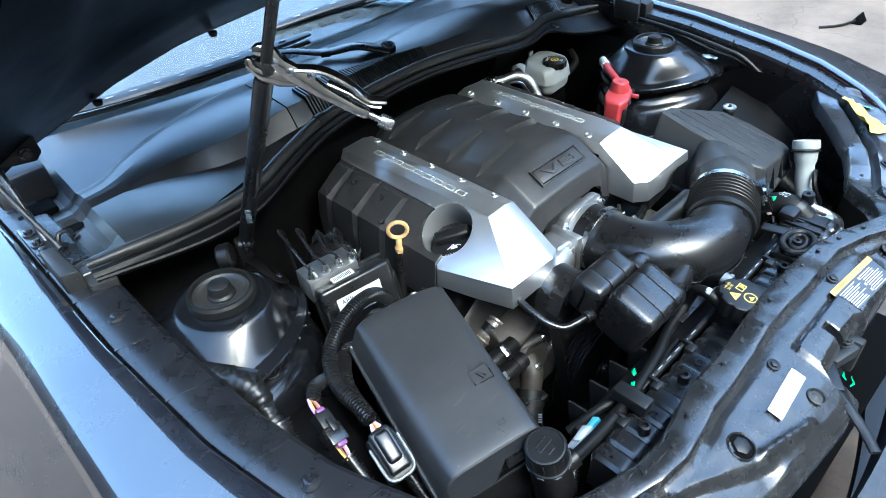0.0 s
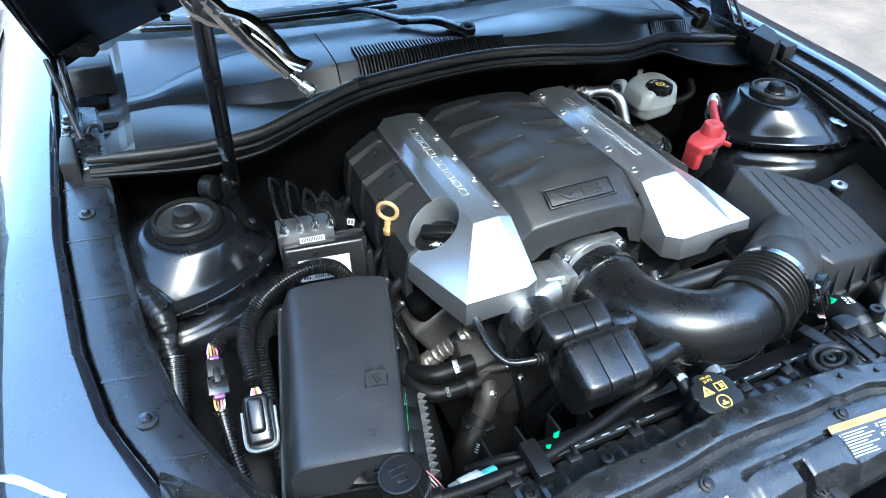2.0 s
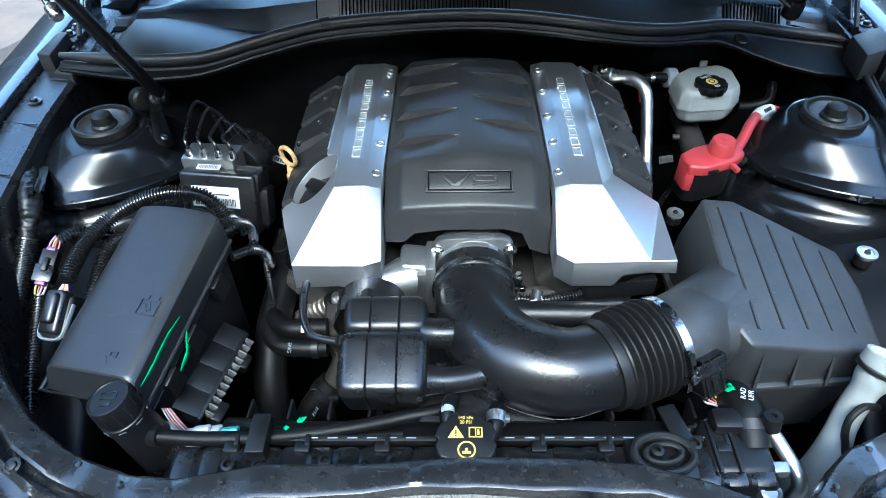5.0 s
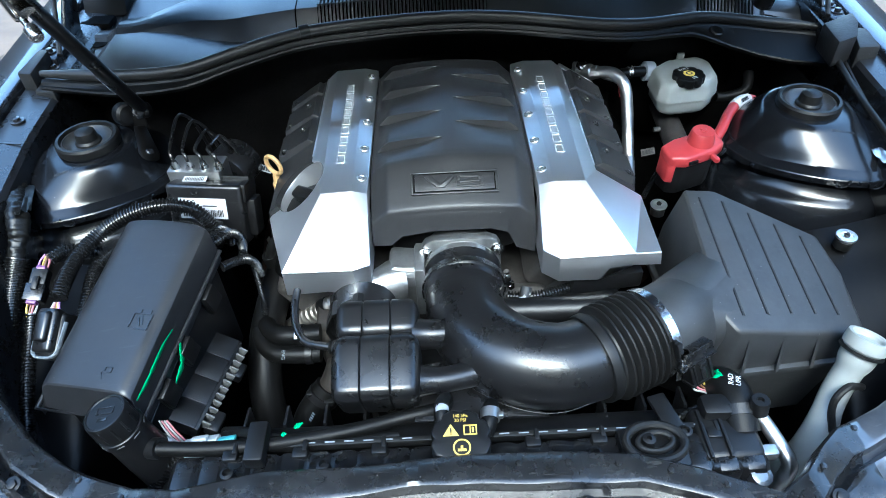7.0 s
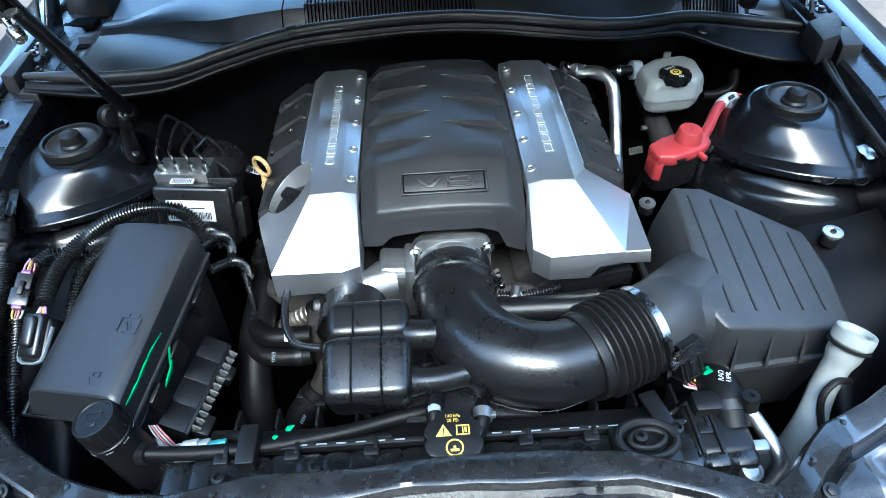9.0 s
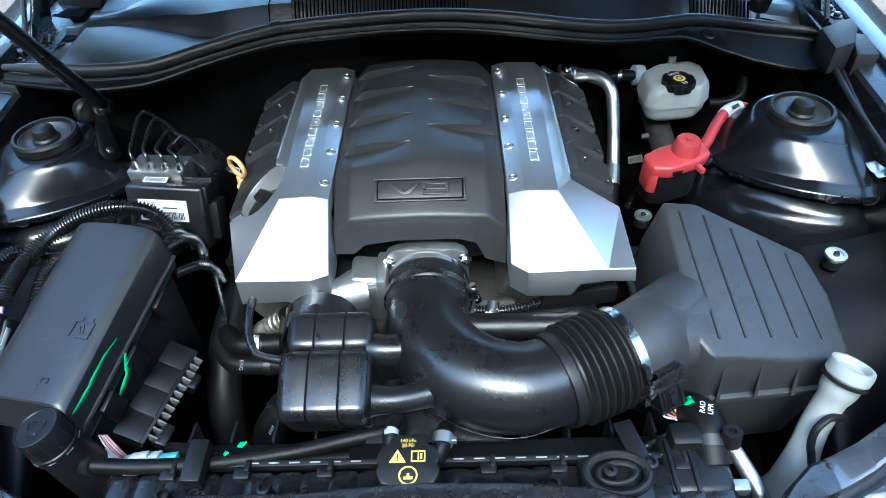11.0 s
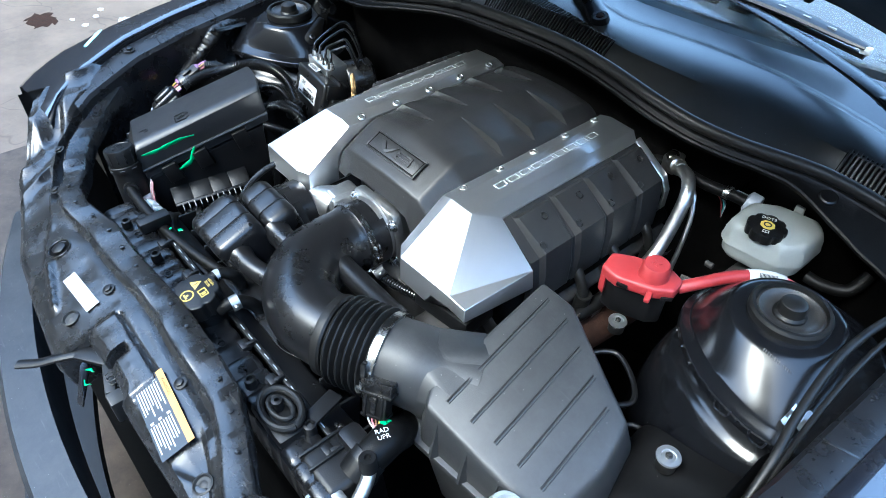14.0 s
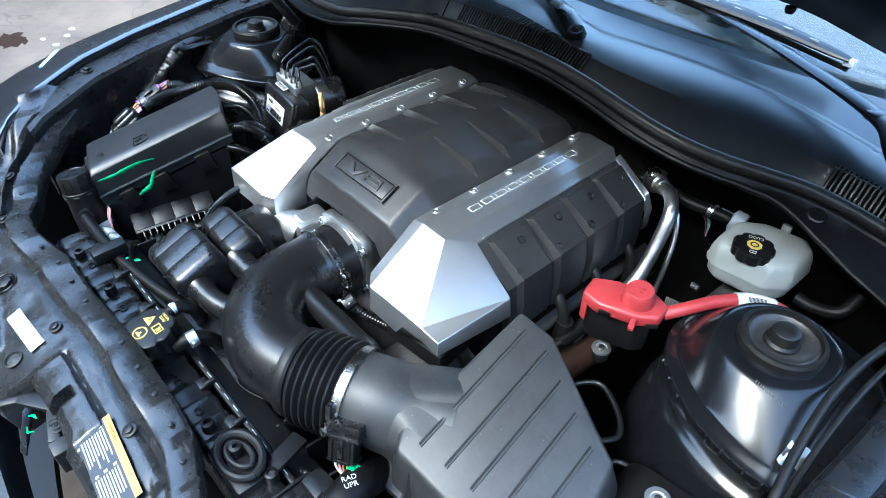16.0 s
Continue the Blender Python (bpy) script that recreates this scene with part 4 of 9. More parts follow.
def slot_line(x, up):
    """Foot, bend and upper end of a grille slot."""
    y0, z0, y1, z1 = max(along(BASE_Y, x), along(S_Y, x) + 0.014), along(BASE_Z, x), glide(TOP_Y, x), glide(TOP_Z, x)
    y2 = max(y1 + 0.002, along(GRILLE_BACK, x))
    t = min(1.0, (y2 - y1) / (glide(CREST_Y, x) - y1))
    z2 = lerp(z1, glide(CREST_Z, x), t) + 0.004 * math.sin(t * math.pi)
    return (x, y0 - up * 0.6, z0 + up * 0.5), (x, y1 - up * 0.3, z1 + up), (x, y2, z2 + up)


def grille(x0, x1, count):
    """Slats standing across a near-black sheet, the shade of a slot that bends over the cowl's front step."""
    g = part("grille_slot", loft([slot_line(x, 0.0018) for x in stations(x0, x1, 24)], closed=False), M_DARK, cowl)
    for i in range(count):
        x = lerp(x0, x1, (i + 0.5) / count)
        w = (x1 - x0) / count * 0.26
        bm = loft([[(x - w, y, z - 0.003), (x + w, y, z - 0.003), (x + w * 0.8, y - 0.001, z + 0.0025), (x - w * 0.8, y - 0.001, z + 0.0025)] for _, y, z in slot_line(x, 0.003)])
        part("slat", bm, M_COWL, g)
    part("cross_bar", tube([slot_line(x, 0.0048)[1] for x in stations(x0, x1, 16)], 0.0012, 6, straight=True), M_COWL, g)


grille(-0.212, 0.078, 46)
grille(0.46, 0.57, 17)
part("panel_joint", tube([p for p in slot_line(-0.25, 0.0004)] + [(-0.251, 0.385, 0.9895)], 0.0011, 6, straight=True), M_DARK, cowl)
# low tray at the panel's end: near-black pieces for the shade in its drain hole, locating hole and pocket; clip and
# raised rear block
part("drain_hole", turned([(0.0165, 0), (0.0165, 0.0016), (0, 0.0016)], 28, Matrix.Translation((-0.628, 0.30, 0.9175))), M_DARK, cowl)
part("locating_hole", turned([(0.0065, 0), (0.0065, 0.0016), (0, 0.0016)], 20, Matrix.Translation((-0.634, 0.272, 0.917))), M_INK, cowl)
part("tray_block", hull([(-0.69, 0.40, 0.925), (-0.606, 0.40, 0.925), (-0.69, 0.47, 0.93), (-0.606, 0.47, 0.93), (-0.69, 0.425, 0.972), (-0.606, 0.425, 0.972), (-0.69, 0.47, 0.976), (-0.606, 0.47, 0.976)], 0.006), M_PLASTIC, cowl)
part("tray_pocket", box((-0.655, 0.375, 0.926), (0.06, 0.04, 0.012), None, 0.004), M_DARK, cowl)
part("tray_clip", tube([(-0.66, 0.262, 0.925), (-0.652, 0.268, 0.934), (-0.64, 0.262, 0.936), (-0.638, 0.252, 0.93)], 0.0035, 8), M_PLASTIC, cowl)

seal = thing("weatherstrip", (0, 0.19, 0.93), "grey-black rubber weatherstrip along the cowl edge", "weatherstrip")
part("bulb", tube(SEAL, lambda u, g: 0.0095 * min(1.0, 0.55 + 9 * u, 0.55 + 9 * (1 - u)), 14, per=8), M_SEAL, seal, "round hollow rubber bulb")
path = smooth_path(SEAL, 5)
rows = []
for q in path:
    w = along([(-0.66, 0.006), (-0.5, 0.022), (-0.34, 0.013), (-0.2, 0.009), (0.38, 0.009), (0.42, 0.015), (0.45, 0.023), (0.48, 0.034), (0.51, 0.045), (0.55, 0.06), (0.6, 0.07), (0.67, 0.07)], q.x)
    sag = along([(0.43, 0.0), (0.5, 0.012), (0.55, 0.015), (0.67, 0.018)], q.x)
    rows.append([(q.x, q.y - 0.004, q.z - 0.007), (q.x, q.y - 0.010, q.z - 0.009), (q.x, q.y - 0.012, q.z - 0.012), (q.x, q.y - 0.010 - w * 0.5, q.z - 0.0145 - sag * 0.5), (q.x, q.y - 0.012 - w, q.z - 0.013 - sag), (q.x, q.y - 0.014 - w, q.z - 0.0155 - sag), (q.x, q.y - 0.012 - w, q.z - 0.021 - sag)])
part("channel", loft(rows, closed=False), M_HOSE, seal, "folded rubber carrier strip")
part("flap_bolt", turned([(0.0125, -0.003), (0.0125, 0.0015), (0.0105, 0.003), (0.004, 0.0034), (0, 0.003)], 28, axis((0.48, 0.2335, 0.913), (0.15, -0.25, 1))), M_PLASTIC, seal, "round black push-in fastener")
part("joint_band", tube([(-0.236, 0.186, 0.9695), (-0.22, 0.191, 0.9705)], 0.0115, 14, straight=True), M_RUBBER, seal)

for side, tall, shelf in ((-1, [(-0.692, 0.135), (-0.692, 0.22), (-0.674, 0.216), (-0.667, 0.13)], [(-0.667, 0.118), (-0.67, 0.19), (-0.64, 0.185), (-0.632, 0.11)]),
                          (1, [(0.618, 0.098), (0.625, 0.168), (0.69, 0.203), (0.682, 0.165), (0.655, 0.115)], [(0.655, 0.1), (0.68, 0.175), (0.7, 0.165), (0.69, 0.1)])):
    b = thing("seal_block", (tall[0][0], tall[0][1], 0.9), "dark foam block where the weatherstrip meets the wing", "foam block")
    part("foam", merge(prism(tall, 0.905, 0.95, 0.004), prism(shelf, 0.9, 0.926 if side < 0 else 0.938, 0.004)), M_FOAM, b)

# ---- engine: centre cover ----
COVER_SPINE = [(0.2225, 0.85), (0.222, 0.87), (0.217, 0.887), (0.205, 0.9), (0.185, 0.9075), (0.15, 0.9118), (0.1, 0.914), (0.03, 0.9155), (-0.04, 0.916), (-0.09, 0.9158), (-0.102, 0.915), (-0.11, 0.9125),
               (-0.122, 0.9067), (-0.142, 0.8968), (-0.158, 0.8884), (-0.169, 0.8826), (-0.1722, 0.8804), (-0.1742, 0.8774), (-0.1752, 0.874)]
# rear faces of the overlapping shells on either half
SHELLS = {-1: (0.166, 0.093, 0.0155, -0.057), 1: (0.129, 0.0535, -0.0165)}
FRONT_LOW = [(-0.116, 0.818), (-0.088, 0.82), (-0.072, 0.838), (-0.03, 0.846), (0.05, 0.846), (0.074, 0.836), (0.086, 0.806), (0.116, 0.79)]


def crown_drop(out):
    """How far the cover has fallen at a distance from its middle: a flat crown, a ridge and a steep side."""
    def raw(o):
        return along([(0, 0), (0.03, 0.0008), (0.06, 0.0032), (0.09, 0.0075), (0.1065, 0.0235), (0.114, 0.031)], max(0.0, o))
    return sum(raw(out + k * 0.0016) for k in (-2, -1, 0, 1, 2)) / 5


def shell_step(x, y):
    """Depth below the crown in front of each shell's edge: none at the middle, most at the ridge."""
    out = abs(x)
    side = 1 if x > 0 else -1
    line = 0.0232 * max(0.0, out - 0.008) / 0.0985
    deep = 1.2 * max(0.0, line - crown_drop(out))
    best = 0.0
    for y0 in SHELLS[side]:
        g = (y0 - y) / 0.064
        if 0 <= g < 1:
            best = max(best, deep * min(1.0, g * 58) * (1 - g) ** 1.35)
    return best


def spine_z(y):
    return along([(py, pz) for py, pz in COVER_SPINE[::-1]], y)


ys = [0.2225, 0.2222, 0.222, 0.2195, 0.217, 0.212, 0.205, 0.197] + [0.19 - i * 0.0015 for i in range(190)] + [-0.0955, -0.099, -0.102, -0.106, -0.11, -0.116, -0.122, -0.132, -0.142, -0.15, -0.158, -0.164, -0.169, -0.1706, -0.1722, -0.1733, -0.1742, -0.1748, -0.1752]
ys = sorted(ys + [y0 - k for half in SHELLS.values() for y0 in half for k in (-0.00002, 0.00002, 0.0011)], reverse=True)
xs = [u * 0.0021 for u in range(-54, 55)]
rows = []
for y in ys:
    z = spine_z(y) if y < 0.2221 else 0.85 + (0.2225 - y) * 60
    front = max(0.0, min(1.0, (-y - 0.10) / 0.07))
    row = []
    for x in xs:
        bow = 0.007 * front * (abs(x) / 0.112) ** 3
        row.append((x, y + bow, max(z - crown_drop(abs(x)) - shell_step(x, y), 0.8)))
    wall = lerp(0.868, 0.8, front)
    for side in (-1, 1):
        x, yy, zz = row[0] if side < 0 else row[-1]
        skirt = (side * 0.1142, yy, min(wall, zz - 0.002))
        row.insert(0, skirt) if side < 0 else row.append(skirt)
    rows.append(row)
# front face down to the arch over the throttle body
top_row = rows[-1]
for t in (0.04, 0.12, 0.3, 0.55, 0.8, 0.97, 1.0):
    rows.append([(x, y - 0.0008 * min(1, t * 8) - 0.008 * t + (0.003 if t == 1.0 else 0), lerp(z, min(along(FRONT_LOW, x), z), t)) for x, y, z in top_row])
intake_cover = thing("engine_cover", (0, 0, 0.8), "dark grey plastic engine cover with stepped ribs and V8 plate", "engine cover")
part("cover_shell", loft(rows, closed=False), M_COVER, intake_cover, angle=24)

plate_m = frame_of((0.003, -0.1425, 0.8972), (1, 0, 0), (0, 0.894, 0.447))
pw, ph = 0.114, 0.031
# the badge: a raised border, near-black strips for the groove's shade, and a plate with raised characters
border = merge(box((0, ph / 2, 0.0002), (pw + 0.004, 0.003, 0.0032), None, 0.001), box((0, -ph / 2, 0.0002), (pw + 0.004, 0.003, 0.0032), None, 0.001),
               box((-pw / 2, 0, 0.0002), (0.003, ph, 0.0032), None, 0.001), box((pw / 2, 0, 0.0002), (0.003, ph, 0.0032), None, 0.001))
bmesh.ops.transform(border, matrix=plate_m, verts=border.verts)
part("badge_frame", border, M_COVER, intake_cover, "raised black rectangular badge frame")
groove = merge(box((0, ph / 2 - 0.0023, 0.0), (pw - 0.002, 0.0016, 0.0022), None, 0.0003), box((0, -ph / 2 + 0.0023, 0.0), (pw - 0.002, 0.0016, 0.0022), None, 0.0003),
               box((-pw / 2 + 0.0023, 0, 0.0), (0.0016, ph - 0.006, 0.0022), None, 0.0003), box((pw / 2 - 0.0023, 0, 0.0), (0.0016, ph - 0.006, 0.0022), None, 0.0003))
bmesh.ops.transform(groove, matrix=plate_m, verts=groove.verts)
part("badge_groove", groove, M_DARK, intake_cover, "near-black strip for the shade in the groove round the badge plate")
bm = box((0, 0, -0.0006), (pw - 0.0062, ph - 0.0062, 0.0036), None, 0.0004)
bmesh.ops.transform(bm, matrix=plate_m, verts=bm.verts)
part("badge_plate", bm, M_COVER, intake_cover)
vee = prism([(-0.041, 0.0085), (-0.03, 0.0085), (-0.0185, -0.0035), (-0.0085, 0.0085), (0.0015, 0.0085), (-0.0135, -0.0085), (-0.0235, -0.0085)], 0.001, 0.0034, 0.0005)
eight = merge(*[box((x, y, 0.0022), (w, h, 0.0024), None, 0.0005) for x, y, w, h in ((0.0215, 0.0069, 0.028, 0.0034), (0.0205, 0.0, 0.03, 0.0034), (0.0205, -0.0069, 0.034, 0.0034), (0.0062, 0.0038, 0.0042, 0.008), (0.0345, 0.0038, 0.0042, 0.008), (0.0052, -0.0038, 0.0045, 0.009), (0.0358, -0.0038, 0.0045, 0.009))])
for nm_, bm in (("letter_v", vee), ("figure_eight", eight)):
    bmesh.ops.transform(bm, matrix=plate_m, verts=bm.verts)
    part(nm_, bm, M_COVER, intake_cover, "raised black badge character")

# ---- silver rail covers ----
FILLER = axis((-0.216, -0.0965, 0.8665), (-0.45, 0, 0.89))
# lengthwise bands of the strip: a screw ledge, the flat with the marks, an outer slope
STRIP = [(0.1155, 0.8885), (0.137, 0.8945), (0.18, 0.8945), (0.2018, 0.8835)]


def silver_strip(x, y):
    """Height of the silver strip's top."""
    return along(STRIP, abs(x))


RAIL_VERTS = [(0.1155, 0.203, 0.886), (0.137, 0.203, 0.8915), (0.1865, 0.199, 0.8915), (0.2018, 0.188, 0.8825),
              (0.1165, -0.1465, 0.8885), (0.137, -0.1475, 0.8945), (0.1795, -0.1485, 0.8945), (0.2025, -0.1125, 0.8838),
              (0.1155, -0.222, 0.837), (0.136, -0.2395, 0.8375), (0.235, -0.237, 0.8377), (0.2685, -0.2385, 0.8395), (0.2722, -0.117, 0.8372),
              (0.1155, -0.224, 0.797), (0.1365, -0.242, 0.797), (0.19, -0.2415, 0.7975), (0.202, -0.241, 0.817), (0.236, -0.2395, 0.8185), (0.2705, -0.241, 0.819), (0.276, -0.1165, 0.806),
              (0.1155, -0.1465, 0.797), (0.2035, -0.113, 0.806), (0.1155, 0.203, 0.866), (0.2028, 0.188, 0.866), (0.1875, 0.2, 0.866), (0.2032, -0.1125, 0.866), (0.1155, -0.1465, 0.866)]
RAIL_FACES = [(0, 1, 5, 4), (1, 2, 6, 5), (2, 3, 7, 6), (4, 5, 9, 8), (5, 6, 10, 9), (6, 7, 12, 10), (10, 12, 11),
              (8, 9, 14, 13), (9, 10, 17, 16, 15, 14), (10, 11, 18, 17), (11, 12, 19, 18), (12, 7, 25, 21, 19), (3, 23, 25, 7), (2, 24, 23, 3), (0, 22, 24, 2, 1), (0, 4, 26, 22), (4, 8, 13, 20, 26), (26, 20, 21, 25), (20, 13, 14, 15, 16, 17, 18, 19, 21), (22, 26, 25, 23, 24)]
MARKS = [((-0.009, 0, 0), (0.0013, 0.0118, 0.0009)), ((0.009, 0, 0), (0.0013, 0.0118, 0.0009)), ((0, 0.0052, 0), (0.0193, 0.0013, 0.0008)), ((0, -0.0052, 0), (0.0193, 0.0013, 0.0008))]


def trimmed_recess():
    """A round sleeve whose upper end follows the cover's faces."""
    rings = []
    for k in range(73):
        a = k * math.tau / 72
        ring = []
        for r, sink in ((0.0447, 0.06), (0.0447, 0.0), (0.0442, -0.0016), (0.0432, -0.0016), (0.0424, 0.0), (0.0418, 0.06)):
            foot = FILLER @ Vector((r * math.cos(a), r * math.sin(a), 0))
            way = (FILLER.to_3x3() @ Vector((0, 0, 1))).normalized()
            # climb to the lower of the strip's slope and the front facet
            x, y = -foot.x, foot.y
            lip = min(0.8945 - 0.53 * max(0.0, x - 0.18) - 0.12 * max(0, x - 0.2), 0.8945 - 0.72 * max(0.0, x - 0.176) - 0.42 * max(0.0, -0.105 - y))
            up = (lip - foot.z) / way.z
            p = foot + way * (up - sink) if sink < 0.05 else FILLER @ Vector((r * math.cos(a), r * math.sin(a), -0.055))
            ring.append(tuple(p))
        rings.append(ring)
    return loft(rings, closed=True, caps=False)


def rail_cover(side):
    th = thing("rail_cover", (side * 0.19, 0, 0.8), "brushed silver painted fuel rail cover" + (" with oil filler opening" if side < 0 else " with faceted front end"), "engine cover", "silver rail covers")
    verts = list(RAIL_VERTS)
    if side < 0:
        # this end is narrower, with its outer edge running back to the filler
        for i, v in ((6, (0.1785, -0.15, 0.8945)), (7, (0.2025, -0.06, 0.8838)), (8, (0.1145, -0.231, 0.8348)), (9, (0.136, -0.2405, 0.8355)), (10, (0.2293, -0.2402, 0.8366)), (11, (0.2478, -0.18, 0.8342)), (12, (0.2655, -0.122, 0.832)),
                     (13, (0.1145, -0.233, 0.797)), (14, (0.136, -0.2425, 0.797)), (15, (0.16, -0.2428, 0.7965)), (16, (0.172, -0.2428, 0.8)), (17, (0.2293, -0.2425, 0.797)), (18, (0.2495, -0.181, 0.797)), (19, (0.268, -0.1215, 0.8)),
                     (21, (0.2035, -0.0605, 0.803)), (25, (0.2032, -0.06, 0.866))):
            verts[i] = v
    bm = fill([(side * x, y, z) for x, y, z in verts], RAIL_FACES)
    bevelled(bm, 0.0022, 3, 7)
    ob = part("silver_shell", bm, M_SILVER, th, angle=16)
    if side < 0:
        carved(ob, turned([(0.0445, -0.09), (0.0445, 0.1)], 64, FILLER))
        # wall of the filler recess, in darker silver that carries its shade
        part("filler_recess", trimmed_recess(), M_SILVER_SHADED, th, "smooth silver round recess wall, shade put into its darker colour", angle=50)
    # bright rim along the black panels, turning down at the rear end
    front = -0.1 if side > 0 else -0.045
    rim = [(side * 0.2022, front, 0.8836), (side * 0.2022, 0.05, 0.8832), (side * 0.2018, 0.1865, 0.8825), (side * 0.262, 0.1865, 0.8445), (side * 0.2735, 0.1865, 0.822), (side * 0.2735, 0.1865, 0.79)]
    part("panel_rim", tube(rim if side > 0 else rim[:3], 0.0014, 8, straight=True), M_SILVER, th, "thin bright rim round the black panels")
    if side > 0:
        border = loft([[(side * x, y, z), (side * (x + 0.001), y + 0.012, z + 0.002), (side * (x - 0.004), y + 0.013, z - 0.006), (side * (x - 0.004), y, z - 0.006)]
                   for x, y, z in ((0.1995, 0.187, 0.884), (0.262, 0.187, 0.845), (0.2735, 0.187, 0.822), (0.2735, 0.187, 0.788))])
        part("rear_border", bevelled(border, 0.0008, 2, 20), M_SILVER, th, "narrow silver border at the rear end", angle=25)
    # fasteners along the inner edge
    for i in range(5):
        y = lerp(0.1737, -0.1147, i / 4)
        p = Vector((side * 0.125, y, silver_strip(0.125, y) + 0.0004))
        part("cover_screw", turned([(0.0068, -0.002), (0.0068, 0.0002), (0.0062, 0.0009), (0.0044, 0.0012), (0.0036, 0.0003), (0.0024, 0.0003), (0.002, 0.0009), (0, 0.001)], 20, axis(p, (side * -0.2, 0, 1))), M_ALU, th, "pale pressed screw head")
    # nine raised plain marks where the maker's name is
    for i in range(9):
        m = frame_of((side * 0.157, 0.029 + (i - 4) * 0.0252, 0.8949), (0, 1, 0), (-1, 0, 0))
        marks = merge(*[box(c, s, None, 0.0005) for c, s in MARKS])
        bmesh.ops.transform(marks, matrix=m, verts=marks.verts)
        part("raised_mark", marks, M_MARK_LIT, th, "raised plain mark, its lit edges put into the colour")
    return th


for s in (-1, 1):
    rail_cover(s)


# ---- black coil covers at the engine's flanks ----
PANEL_Y = {1: (-0.098, -0.0238, 0.0485, 0.119), -1: (-0.0725, -0.0003, 0.0718, 0.144)}
COIL = [(0.2025, 0.8818, 0.0), (0.2085, 0.8785, 0.0), (0.2125, 0.8762, 0.85), (0.23, 0.8648, 0.95), (0.2645, 0.842, 1.0), (0.2705, 0.8, 1.0), (0.2695, 0.755, 0.8)]
COIL_RAMP = (0.0, 0.0, 0.1, 0.4, 1.0, 0.85, 0.5)


def coil_cover(side):
    th = thing("coil_cover", (side * 0.24, 0.04, 0.74), "ribbed matt black plastic coil cover beside the silver cover", "engine cover", "coil covers")
    pitch, fronts = 0.0722, PANEL_Y[side]
    base = [[(side * (x - 0.0006), y, z - 0.0008) for x, z, k in COIL] for y in (-0.1135 if side > 0 else -0.02, 0.187)]
    part("backing", loft([r + [(x - side * 0.01, y, z - 0.01) for x, y, z in r[::-1]] for r in base]), M_COVER, th, "flush black base between the panels")
    for s, a in enumerate(fronts):
        if side < 0 and s == 0:
            continue
        b = min(a + pitch - 0.002, 0.1855)
        rows = []
        # each panel: a slanting front face that widens towards the fold, a raised flat, a short rear face
        for where, up in (("start", -0.25), ("start2", 0.0), ("crest", 1.0), ("rear", 1.0), ("end", 0.0), ("end2", -0.25)):
            row = []
            for (x, z, k), r in zip(COIL, COIL_RAMP):
                y = {"start": a + 0.001, "start2": a + 0.0015, "crest": a + 0.003 + 0.006 * r, "rear": b - 0.005 - 0.004 * r, "end": b - 0.001, "end2": b - 0.0005}[where]
                row.append((side * (x + 0.0042 * up * k), y, z + 0.0072 * up * max(k, 0.3 if up < 0 else k)))
            rows.append(row)
        bm = loft([r + [(x - side * 0.012, y, z - 0.012) for x, y, z in r[::-1]] for r in rows])
        bevelled(bm, 0.0007, 1, 12)
        seg = part("coil_panel", bm, M_COVER, th, angle=12)
        for x, dy, z in ((0.2297, 0.043, 0.8748), (0.2585, 0.013, 0.8556)):
            if a + dy > 0.18:
                continue
            part("dimple", turned([(0.0066, -0.0014), (0.0058, 0.001), (0.0048, 0.0012), (0.0036, -0.0008), (0, -0.0008)], 18, axis((side * x, a + dy, z), (side * 0.52, 0, 0.855))), M_GLOSS, seg)
    return th


for s in (-1, 1):
    coil_cover(s)

# the front panel on the filler's side, cut round the filler recess
bm = loft([r + [(x + 0.012, y, z - 0.012) for x, y, z in r[::-1]] for r in ([(-x, y, z) for x, z, k in COIL] for y in (-0.118, -0.001))])
filler_panel = piece("filler_side_panel", bm, M_COVER, "smooth matt black panel beside the oil filler", "engine cover", angle=14)
carved(filler_panel, turned([(0.0445, -0.09), (0.0445, 0.1)], 48, FILLER))

# ---- engine block and heads below the covers ----
block = thing("engine_block", (0, 0, 0.32), "dirty cast aluminium engine block and heads", "engine")
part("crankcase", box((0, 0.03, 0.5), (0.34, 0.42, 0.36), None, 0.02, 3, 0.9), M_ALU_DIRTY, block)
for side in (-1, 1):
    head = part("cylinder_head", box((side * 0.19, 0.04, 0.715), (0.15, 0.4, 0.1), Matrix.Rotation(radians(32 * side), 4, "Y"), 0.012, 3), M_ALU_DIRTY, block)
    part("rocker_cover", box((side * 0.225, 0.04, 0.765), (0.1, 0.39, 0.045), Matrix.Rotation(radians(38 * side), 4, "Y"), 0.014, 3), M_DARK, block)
    man = part("exhaust_manifold", tube([(side * 0.29, -0.1, 0.66), (side * 0.305, 0.0, 0.655), (side * 0.31, 0.1, 0.65), (side * 0.3, 0.2, 0.6)], 0.03, 12), M_RUST, block, "brown rusted exhaust manifold")
    for k in range(4):
        y = lerp(-0.09, 0.16, k / 3)
        part("plug_lead", tube([(side * 0.262, y, 0.775), (side * 0.282, y - 0.004, 0.755), (side * 0.292, y - 0.004, 0.72), (side * 0.28, y, 0.69)], 0.0085, 12), M_RUBBER, man)
        part("plug_boot", tube([(side * 0.292, y - 0.004, 0.735), (side * 0.288, y - 0.002, 0.7)], 0.0125, 14, straight=True), M_RUBBER, man)
